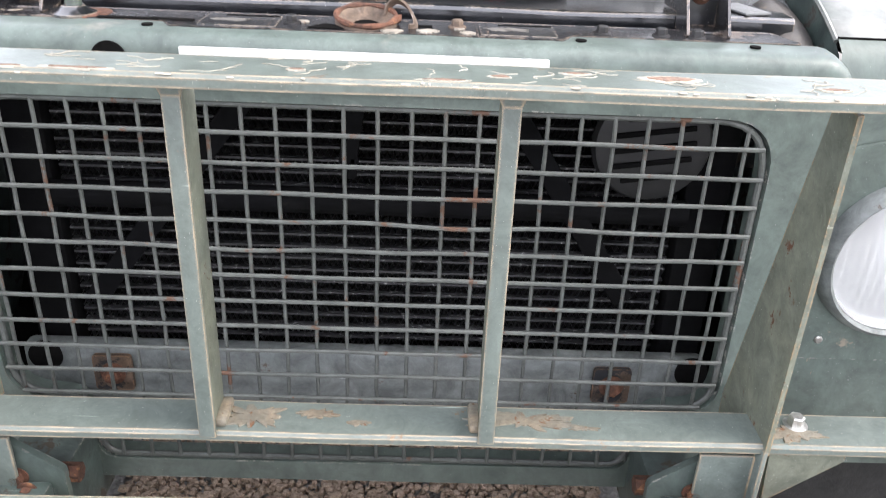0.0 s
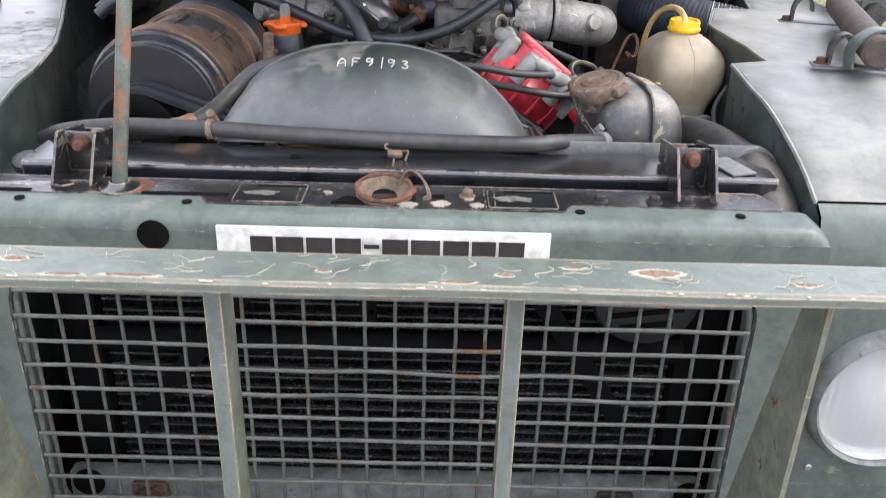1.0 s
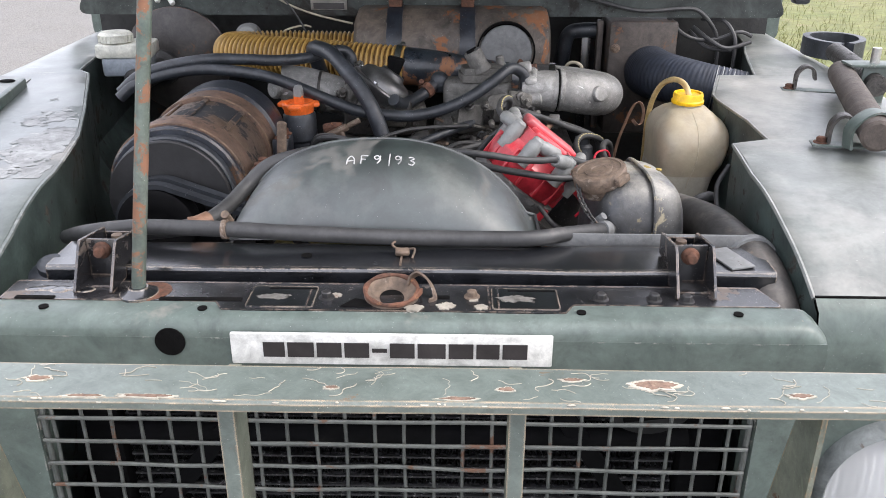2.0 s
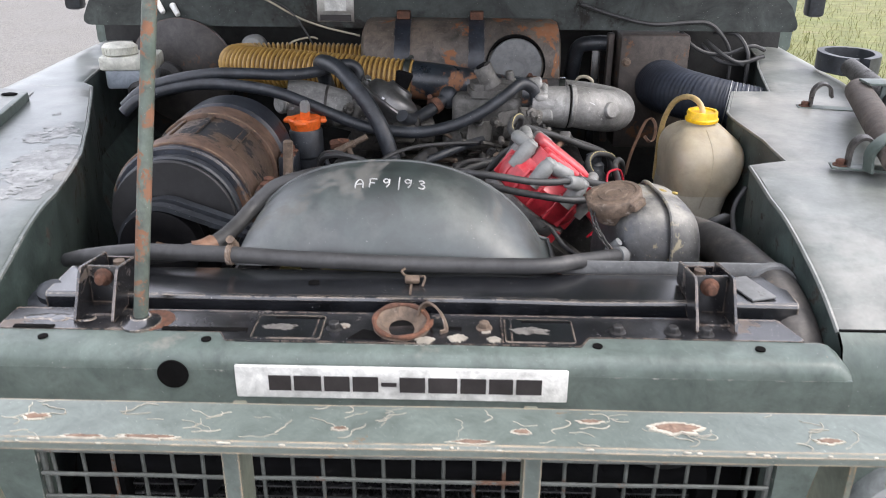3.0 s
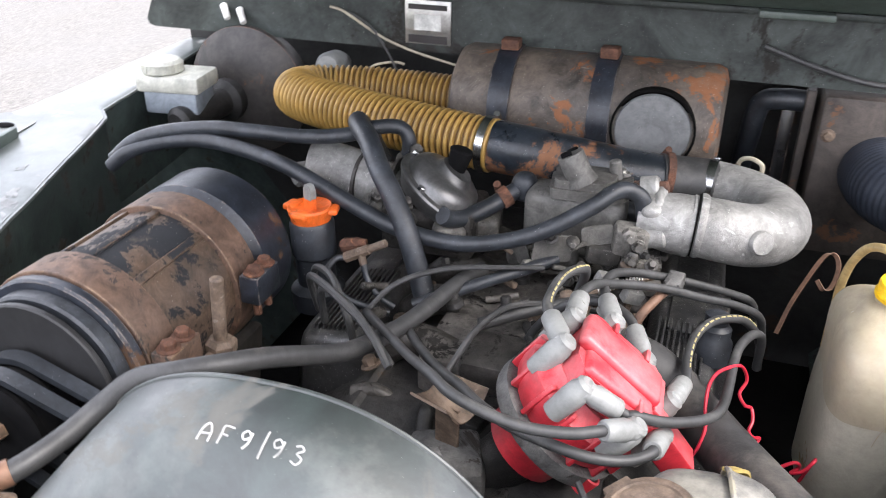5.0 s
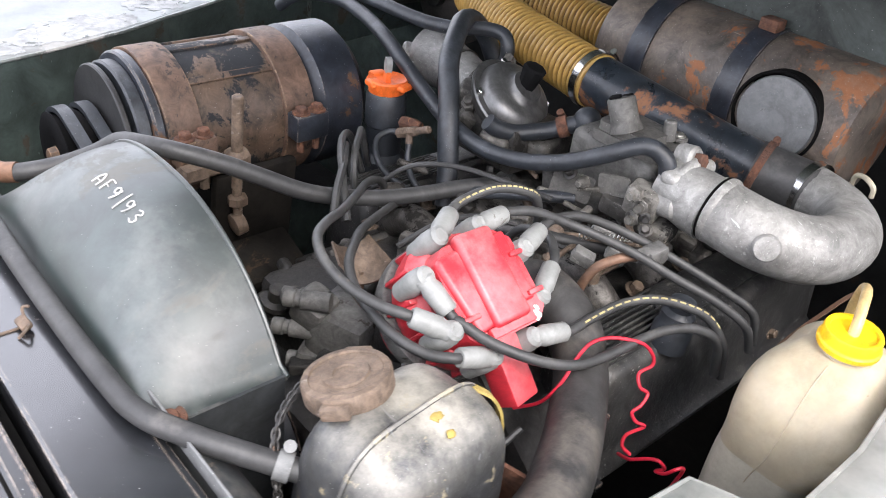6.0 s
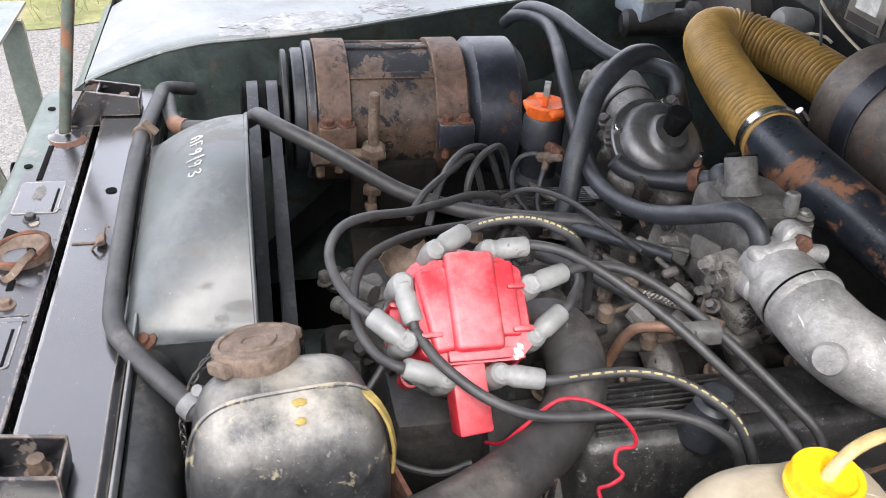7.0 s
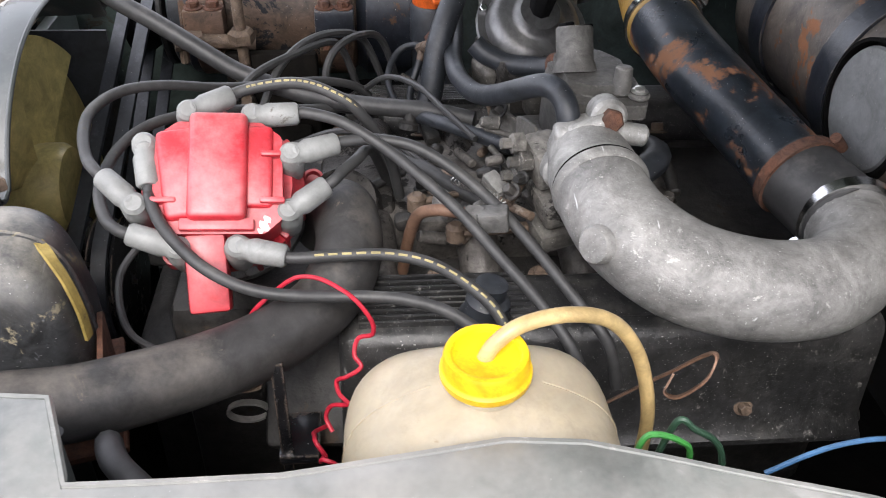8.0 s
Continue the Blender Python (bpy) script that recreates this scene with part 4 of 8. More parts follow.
for side in (-1, 1):
    bm = mesh()
    c, r, w = Vector((side * 0.74, 0.62, 0.37)), 0.425, 0.10
    lathe(bm, c - Vector((w, 0, 0)), (1, 0, 0), [(0.22, 0), (0.25, -0.005), (r - 0.08, 0), (r - 0.02, 0.02), (r, 0.05), (r, 2 * w - 0.05), (r - 0.02, 2 * w - 0.02), (r - 0.08, 2 * w), (0.25, 2 * w + 0.005), (0.22, 2 * w)], 48)
    single("road_tyre", bm, tyre_rubber, "dusty black road tyre under the wing", "tyre", "road tyres")
rnd = random.Random(77)
verts, faces = [], []
for k in range(170):
    x, y, z = rnd.gauss(-0.03, 0.06), rnd.uniform(0.075, 0.1), 0.612 + 0.012 * rnd.random()
    if k > 60:
        x, y, z = rnd.choice((-0.27, -0.02, 0.1)) + rnd.gauss(0, 0.05), 0.35 + rnd.gauss(0, 0.04), -LIFT + rnd.uniform(0.005, 0.04)
    a, ln = rnd.uniform(0, 6.28), rnd.uniform(0.02, 0.06)
    dx, dy, dz = ln * math.cos(a), 0.3 * ln * math.sin(a), rnd.uniform(-0.2, 0.35) * ln
    b = len(verts)
    verts += [(x, y, z), (x + dx, y + dy, z + dz), (x + dx, y + dy, z + dz + 0.0022), (x, y, z + 0.0022)]
    faces.append((b, b + 1, b + 2, b + 3))
me = bpy.data.meshes.new("dry_straw")
me.from_pydata([tuple(TO_METRES @ Vector(v)) for v in verts], [], faces)
me.materials.append(straw_mat)
tagged(new("dry_straw", me), "dry straw and leaf bits lodged at the radiator foot", "straw", kind="stuff")

# ---- straw and stones under the front ----
rnd = random.Random(4)
verts, faces = [], []
for _ in range(9000):
    x, y = rnd.uniform(-0.6, 0.5), rnd.uniform(0.15, 0.95)
    s, z = rnd.uniform(0.004, 0.013), -LIFT
    k = len(verts)
    ring = [(x + s * math.cos(a) * rnd.uniform(0.7, 1.2), y + s * math.sin(a) * rnd.uniform(0.7, 1.2)) for a in (0, 1.25, 2.5, 3.75, 5.0)]
    verts += [(px, py, z) for px, py in ring] + [(x + (px - x) * 0.6, y + (py - y) * 0.6, z + s * 0.8) for px, py in ring]
    faces += [(k + i, k + (i + 1) % 5, k + 5 + (i + 1) % 5, k + 5 + i) for i in range(5)] + [tuple(k + 5 + i for i in range(5))]
me = bpy.data.meshes.new("loose_stones")
me.from_pydata([tuple(TO_METRES @ Vector(v)) for v in verts], [], faces)
me.materials.append(coat("loose_stone", (0.4, 0.3, 0.22), (0.2, 0.14, 0.095), rough=0.9, grain=40, blotch=60, bump=0.2))
tagged(new("loose_stones", me), "loose grey and tan gravel under the car", "gravel", kind="stuff")
# ---- slam panel on top of the radiator panel ----
slam = thing("slam_panel", (0, 0.06, 1.09), "chipped black bonnet slam panel with bolts and slots", "car panel")
bm = mesh()
outline = rounded([(-0.50, 0.048), (-0.225, 0.048), (-0.213, 0.027), (0.213, 0.027), (0.225, 0.048), (0.485, 0.048), (0.468, 0.103), (-0.50, 0.103)], 0.006, 3)
slab(bm, outline, 0.004, Matrix.Translation((0, 0, 1.1065)))
box(bm, (-0.016, 0.1015, 1.09), (0.96, 0.003, 0.042), 0.001)
part("plate", bm, black_paint, slam)
for x, w in ((-0.142, 0.085), (0.165, 0.085)):
    bm = mesh()
    slab(bm, rounded([(x - w / 2, 0.032), (x + w / 2, 0.032), (x + w / 2, 0.09), (x - w / 2, 0.09)], 0.006), 0.0012, Matrix.Translation((0, 0, 1.1105)))
    part("pressed_pad", bm, black_sheet, slam, "glossy dark pressed pad")
    bm = mesh()
    box(bm, (x + 0.01, 0.083, 1.1117), (w * 0.72, 0.0035, 0.0016), 0.0007)
    part("pad_step", bm, void_black, slam)
    bm = mesh()
    flake(bm, x - 0.012, 0.06, 1.1121, 0.022, 0.009, x * 60, 0.5)
    part("bare_patch", bm, grey_casting, slam, "scraped bare metal patch")
for x, w in ((-0.244, 0.105), (-0.455, 0.05), (0.06, 0.02)):
    bm = mesh()
    box(bm, (x, 0.052 if x < -0.1 else 0.064, 1.1105), (w, 0.008, 0.003), 0.001)
    part("slot", bm, void_black, slam)
for x, y in ((-0.086, 0.06), (0.098, 0.067), (0.261, 0.064), (0.328, 0.064), (0.368, 0.061)):
    bm = mesh()
    bolt(bm, (x, y, 1.110), (0, 0, 1), 0.0068, 0.0075)
    part("bolt", bm, cap_rust if x == 0.098 else bolt_black, slam)
for x, y, r in ((0.065, 0.040, 0.011), (0.109, 0.038, 0.008), (0.026, 0.034, 0.01), (0.1, 0.058, 0.006), (-0.075, 0.066, 0.007)):
    bm = mesh()
    flake(bm, x, y, 1.1118, r, r * 0.85, x * 90, 0.35)
    part("bare_patch", bm, bare_primer, slam, "pale scraped paint patch")
for x in (-0.1085, 0.1195, 0.131):
    bm = mesh()
    box(bm, (x, 0.063, 1.1108), (0.003, 0.062, 0.0022), 0.0008)
    part("pressed_step", bm, black_paint, slam)
bm = mesh()
slab(bm, [(-0.066, 0.036), (-0.026, 0.034), (-0.03, 0.05), (-0.05, 0.058)], 0.001, Matrix.Translation((0, 0, 1.1106)))
part("slot", bm, void_black, slam)
latch = thing("bonnet_latch", (0, 0.066, 1.11), "rusty ring bonnet latch with a sprung hook", "latch")
bm = mesh()
LATCH_AX = (0.02, -0.16, 1)
lathe(bm, (-0.004, 0.066, 1.109), LATCH_AX, [(0.0148, -0.004), (0.0152, 0.0015), (0.0175, 0.003), (0.022, 0.0045), (0.027, 0.008), (0.0315, 0.0115), (0.0345, 0.011), (0.0352, 0.006), (0.034, -0.001), (0.0345, -0.005)], 40)
part("funnel", bm, cap_rust, latch, "grey-brown dished ring")
bm = mesh()
u, v, w = frame_of(LATCH_AX)
tube(bm, [Vector((-0.004, 0.066, 1.109)) + w * 0.0115 + 0.0333 * (math.cos(2 * math.pi * k / 36) * u + math.sin(2 * math.pi * k / 36) * v) for k in range(37)], lambda t: 0.0031 + 0.0006 * math.sin(t * 40), 8, smooth=False, ends=False)
part("ring", bm, rust, latch, "rust-orange rolled lip")
bm = mesh()
lathe(bm, (-0.004, 0.0662, 1.1085), LATCH_AX, [(0.0, 0.0015), (0.0151, 0.0015), (0.0151, 0.0)], 28)
part("bore", bm, void_black, latch)
bm = mesh()
strip(bm, [(0.017, 0.083, 1.114), (0.02, 0.086, 1.127), (0.029, 0.085, 1.134), (0.041, 0.077, 1.13), (0.049, 0.067, 1.12), (0.051, 0.056, 1.1125), (0.044, 0.05, 1.1115)], 0.0085, 0.0028, (-0.35, -0.5, 0.7))
part("hook", bm, cap_rust, latch)
bm = mesh()
strip(bm, [(0.02, 0.05, 1.112), (0.03, 0.054, 1.119), (0.034, 0.064, 1.12), (0.031, 0.073, 1.114)], 0.006, 0.003, (0, 0.3, 1))
part("spring_arm", bm, rust, latch)

# ---- radiator top rail ----
rail = thing("radiator_rail", (0, 0.17, 1.06), "glossy black radiator top rail with worn edges", "car panel")
bm = mesh()
prof = [(0.119, 1.07), (0.1172, 1.1195), (0.1185, 1.1235), (0.122, 1.1252), (0.2, 1.1245), (0.208, 1.119), (0.209, 1.1), (0.2, 1.117), (0.13, 1.119), (0.124, 1.07)]
rows = []
for i in range(41):
    x = -0.47 + 0.97 * i / 40
    rows.append([bm.verts.new((x, y + 0.001 * noise.noise(Vector((x * 8, z * 20, 0))), z + 0.0015 * noise.noise(Vector((x * 7, y * 20, 5))))) for y, z in prof])
for p, q in zip(rows, rows[1:]):
    for j in range(len(prof)):
        k = (j + 1) % len(prof)
        bm.faces.new((p[j], p[k], q[k], q[j]))
bm.faces.new(rows[0])
bm.faces.new(rows[-1])
part("rail", bm, black_sheet, rail, smooth=12)
# black box in the groove, put there for the shade before the rail
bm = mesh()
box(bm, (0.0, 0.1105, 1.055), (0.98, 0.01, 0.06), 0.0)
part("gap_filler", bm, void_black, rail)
bm = mesh()
lathe(bm, (-0.127, 0.157, 1.1249), (0, 0, 1), [(0.0, 0.0012), (0.0075, 0.0012), (0.0075, 0)], 16)
part("drain_hole", bm, void_black, rail)
bm = mesh()
tube(bm, [(0.018, 0.15, 1.126), (0.021, 0.158, 1.136), (0.012, 0.163, 1.134), (-0.004, 0.163, 1.135), (-0.01, 0.165, 1.14), (-0.006, 0.17, 1.142)], 0.0016, 6)
box(bm, (0.004, 0.16, 1.131), (0.02, 0.012, 0.008), 0.003, rot(20, 0, 5))
box(bm, (0.003, 0.14, 1.1262), (0.003, 0.03, 0.002), 0.0006)
part("wire_clip", bm, cap_rust, rail, "rusty wire clip")

for side in (-1, 1):
    bracket = thing("stop_bracket", (side * 0.385, 0.1, 1.11), "black steel bonnet stop bracket with a rusty bolt", "bracket", "bonnet stop brackets")
    cx = 0.382 if side > 0 else -0.386
    for dx in (-0.0235, 0.0235):
        bm = mesh()
        slab(bm, rounded([(0.062, 1.1105), (0.1145, 1.1105), (0.1165, 1.1275), (0.176, 1.1275), (0.177, 1.157), (0.101, 1.169), (0.095, 1.163)], 0.003), 0.0034, Matrix.Translation((cx + dx - 0.0017, 0, 0)) @ Matrix(((0, 0, 1, 0), (1, 0, 0, 0), (0, 1, 0, 0), (0, 0, 0, 1))))
        part("cheek", bm, black_paint, bracket)
    bm = mesh()
    box(bm, (cx, 0.1155, 1.139), (0.0432, 0.003, 0.052), 0.001)
    box(bm, (cx, 0.098, 1.1118), (0.043, 0.034, 0.003), 0.001)
    part("back_plate", bm, black_paint, bracket)
    bm = mesh()
    lathe(bm, (cx - 0.001, 0.1138, 1.15), (0, -1, 0.05), [(0.0115, 0), (0.0118, 0.003), (0.0105, 0.006), (0.0078, 0.0075), (0.0072, 0.014), (0.0055, 0.0165)], 14)
    part("bolt", bm, rust, bracket, "rust-orange bolt")
    bm = mesh()
    box(bm, (cx, 0.147, 1.1295), (0.0432, 0.058, 0.003), 0.001)
    box(bm, (cx, 0.1755, 1.14), (0.0432, 0.003, 0.022), 0.001)
    part("rear_lug", bm, black_paint, bracket, "black channel floor bolted to the rail")
    bm = mesh()
    lathe(bm, (cx - side * 0.003, 0.154, 1.131), (0, 0, 1), [(0.0125, 0), (0.0125, 0.007), (0.0115, 0.009), (0.0085, 0.0095), (0.0075, 0.024)], 8)
    part("bolt", bm, cap_rust, bracket)

bm = mesh()
box(bm, (0.448, 0.158, 1.1272), (0.036, 0.066, 0.003), 0.001, rot(0, 0, 18))
single("alloy_tab", bm, disc_steel, "pale bare metal tab on the radiator rail", "bracket")

# ---- bonnet stay rod and raised bonnet ----
stay = thing("bonnet_stay", (-0.328, 0.07, 1.11), "green bonnet stay rod with rust patches, propped upright", "rod")
lean = Vector((0.09, 0.21, 1.0))
bm = mesh()
top = Vector((-0.328, 0.066, 1.112)) + lean * 0.89
rod(bm, (-0.328, 0.066, 1.112), top, 0.0088, seg=16)
part("rod", bm, coat("rod_green_rusting", (0.105, 0.125, 0.105), (0.05, 0.075, 0.06), (0.24, 0.115, 0.065), 0.82, 0.42, chip_size=19, bump=0.15, speck=0.3, mottle=0.4), stay)
bm = mesh()
lathe(bm, (-0.327, 0.066, 1.109), (0, 0, 1), [(0.0245, 0), (0.0245, 0.003), (0.017, 0.006), (0.012, 0.011)], 24)
part("foot", bm, black_sheet, stay, "oily black foot plate")
bm = mesh()
lathe(bm, (-0.314, 0.073, 1.1092), (0, 0, 1), [(0.026, 0), (0.026, 0.0018), (0.02, 0.0024)], 24)
part("rust_ring", bm, rust, stay, "rust bloom round the foot")
bm = mesh()
for k in range(5):
    egg(bm, (-0.465 + 0.016 * k, 0.075 + 0.003 * (k % 2), 1.1106), (0.014, 0.007 + 0.002 * (k % 3), 0.0016), 2, 14, 6)
single("oil_smear", bm, black_sheet, "glossy black oil smear on the slam panel", "oil")

HINGE_Y, HINGE_Z, RISE = 1.345, 1.41, radians(29.5)
bonnet = thing("bonnet", (0, HINGE_Y, HINGE_Z), "raised green bonnet seen from its dirty underside", "bonnet")
fwd = Vector((0, -math.cos(RISE), math.sin(RISE)))
up = Vector((0, math.sin(RISE), math.cos(RISE)))
m = Matrix.Translation((0, HINGE_Y, HINGE_Z)) @ Matrix(((1, fwd.x, up.x, 0), (0, fwd.y, up.y, 0), (0, fwd.z, up.z, 0), (0, 0, 0, 1)))
bm = mesh()
slab(bm, rounded([(-0.62, 0.0), (0.62, 0.0), (0.55, 1.33), (-0.55, 1.33)], 0.04), 0.004, m)
part("skin", bm, green_paint, bonnet)
for side in (-1, 1):
    bm = mesh()
    a, b = m @ Vector((side * 0.615, 0.01, -0.03)), m @ Vector((side * 0.545, 1.32, -0.03))
    q = [m @ Vector((side * 0.615, 0.02, 0)), m @ Vector((side * 0.545, 1.31, 0)), b, a]
    for off in (0, side * 0.004):
        bm.faces.new([bm.verts.new(p + Vector((off, 0, 0))) for p in q])
    part("side_flange", bm, green_paint, bonnet)
    bm = mesh()
    box(bm, m @ Vector((side * 0.4, 0.01, -0.012)), (0.12, 0.03, 0.012), 0.003)
    part("hinge", bm, green_paint, bonnet)
for v in (0.16, 0.7, 1.22):
    bm = mesh()
    box(bm, m @ Vector((0, v, -0.014)), (1.02, 0.05, 0.02), 0.006, Matrix(((1, 0, 0), (0, math.cos(-RISE), -math.sin(-RISE)), (0, math.sin(-RISE), math.cos(-RISE)))))
    part("stiffener", bm, green_paint, bonnet)

# ---- wings ----
def wing(side, inner, paint, label):
    """A front wing: a crowned top sheet along its inner edge, a rolled front, an outer skirt, an inner wall and a front apron with the lamp."""
    w = thing("front_wing", (side * 0.75, 0.5, 0.6), label, "car wing", "front wings")
    ys = sorted({round(0.07 + 0.02 * i, 3) for i in range(84)} | {p[1] for p in inner})

    def edge(y):
        for (xa, ya), (xb, yb) in zip(inner, inner[1:]):
            if ya <= y <= yb:
                return xa + (xb - xa) * (y - ya) / (yb - ya)
        return inner[-1][0]
    n = 16

    def surface(x, y):
        z = 1.178 + 0.02 * max(0, y) - 0.075 * max(0, (0.32 - y) / 0.27) ** 2
        u = max(0.0, (x - 0.92) / 0.15)
        return z - 0.10 * u ** 2.2 + 0.003 * noise.noise(Vector((x * 5 * side, y * 4, side))) + 0.0012 * noise.noise(Vector((x * 18 * side, y * 17, side)))
    bm = mesh()
    rows = []
    for y in ys:
        x0 = edge(y)
        row = [bm.verts.new((side * (x0 + 0.003), y, surface(x0, y) - 0.010)), bm.verts.new((side * x0, y, surface(x0, y) - 0.003))]
        for i in range(n + 1):
            t = i / n
            x = x0 + 0.004 + (1.07 - x0 - 0.004) * t
            row.append(bm.verts.new((side * x, y, surface(x, y))))
        row.append(bm.verts.new((side * 1.078, y, surface(1.07, y) - 0.05)))
        row.append(bm.verts.new((side * 1.082, y, 0.86)))
        rows.append(row)
    for a, b in zip(rows, rows[1:]):
        for i in range(len(a) - 1):
            bm.faces.new((a[i], a[i + 1], b[i + 1], b[i]))
    part("top_skin", bm, paint, w, "weathered grey-green wing top, dusty and scuffed")
    if side < 0:
        bm = mesh()
        step, made = 0.0025, {}

        def spot(i, j):
            if (i, j) not in made:
                y = 0.3 + step * j
                x = edge(y) + 0.006 + step * i
                made[i, j] = bm.verts.new((side * x, y, surface(x, y) + 0.0006))
            return made[i, j]
        for i in range(52):
            for j in range(200):
                q = Vector((step * i, step * j, 0))
                if 0.8 * noise.noise(q * 8) + 0.4 * noise.noise(q * 30) + 0.18 * noise.noise(q * 90) + 0.3 - 4.0 * abs(q.x - 0.025) - 1.7 * abs(q.y - 0.2) > 0.1:
                    bm.faces.new((spot(i, j), spot(i + 1, j), spot(i + 1, j + 1), spot(i, j + 1)))
        tagged(part("bare_patch", bm, bare_alloy, w, "bright bare alloy where the paint has flaked off"), kind="stuff")
    bm = mesh()
    tube(bm, [(side * edge(y), y, surface(edge(y), y) - 0.003) for y in ys], 0.0032, 6, smooth=False)
    part("rolled_rim", bm, paint, w)
    # apron: from the seam down over the nose
    bm = mesh()
    prof = [(0.067, 1.0), (0.05, 0.985), (0.038, 0.96), (0.034, 0.92), (0.033, 0.6)]
    zs = [surface(0.7, 0.07) - 0.002, surface(0.7, 0.07) - 0.014, surface(0.7, 0.07) - 0.05, 1.02, 0.53]
    rows = []
    for i in range(25):
        x = 0.531 + (1.08 - 0.531) * i / 24
        u = max(0.0, (x - 0.97) / 0.11)
        rows.append([bm.verts.new((side * x, y + 0.08 * u ** 2, z - 0.06 * u ** 2 * (k < 3))) for k, ((y, _), z) in enumerate(zip(prof, zs))])
    for a, b in zip(rows, rows[1:]):
        for i in range(len(prof) - 1):
            bm.faces.new((a[i], a[i + 1], b[i + 1], b[i]))
    part("nose_apron", bm, green_paint, w)
    bm = mesh()
    box(bm, (side * 0.802, 0.069, surface(0.7, 0.07) - 0.008), (0.54, 0.004, 0.016), 0.0)
    part("nose_seam", bm, void_black, w, "dark seam between wing top and nose")
    # black sheet added in the wheel arch to stand for its shade
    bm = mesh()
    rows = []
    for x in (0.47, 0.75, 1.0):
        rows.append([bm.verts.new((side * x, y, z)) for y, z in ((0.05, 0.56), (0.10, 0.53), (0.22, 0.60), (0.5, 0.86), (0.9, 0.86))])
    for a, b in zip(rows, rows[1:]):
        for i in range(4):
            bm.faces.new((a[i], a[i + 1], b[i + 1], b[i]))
    part("arch_liner", bm, void_black, w, "black sheet added for the shade in the wheel arch")
    # upright black sheet, added so the ground under the wing looks shaded
    bm = mesh()
    box(bm, (side * 0.78, 0.16, 0.38), (0.50, 0.012, 0.34), 0.004)
    part("mud_flap", bm, tyre_rubber, w, "black sheet added for the shade under the wing")
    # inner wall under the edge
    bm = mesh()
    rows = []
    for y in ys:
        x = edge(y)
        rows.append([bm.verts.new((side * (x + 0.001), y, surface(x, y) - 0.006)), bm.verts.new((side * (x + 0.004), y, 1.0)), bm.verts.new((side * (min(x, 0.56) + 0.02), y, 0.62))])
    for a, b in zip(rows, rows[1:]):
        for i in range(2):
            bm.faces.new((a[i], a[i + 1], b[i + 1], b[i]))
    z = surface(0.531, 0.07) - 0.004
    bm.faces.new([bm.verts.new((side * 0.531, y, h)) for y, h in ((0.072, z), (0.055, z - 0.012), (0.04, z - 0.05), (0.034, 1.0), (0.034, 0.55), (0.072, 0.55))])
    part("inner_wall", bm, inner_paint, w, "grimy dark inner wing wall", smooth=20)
    return w


RIGHT_EDGE = [(0.531, 0.07), (0.528, 0.2), (0.531, 0.35), (0.548, 0.503), (0.62, 0.533), (0.622, 0.66), (0.606, 0.80), (0.61, 0.85), (0.668, 1.018), (0.752, 1.024), (0.81, 1.28), (0.85, 1.42), (0.90, 1.73)]
LEFT_EDGE = [(0.531, 0.07), (0.53, 0.156), (0.545, 0.333), (0.585, 0.519), (0.645, 0.69), (0.71, 0.86), (0.765, 1.0), (0.80, 1.035), (0.86, 1.42), (0.90, 1.73)]
wing(1, RIGHT_EDGE, wing_paint, "faded green front wing with tool brackets on top")
wing_l = wing(-1, LEFT_EDGE, scuffed_wing, "faded green front wing with a dented inner edge")

bm = mesh()
lathe(bm, (-0.475, 0.15, 1.085), (0.1, -0.3, 1), [(0.03, 0), (0.034, 0.004), (0.034, 0.016), (0.02, 0.024), (0.02, 0.034), (0.012, 0.04)], 20)
single("rubber_grommet", bm, rubber, "black rubber grommet beside the radiator", "grommet")

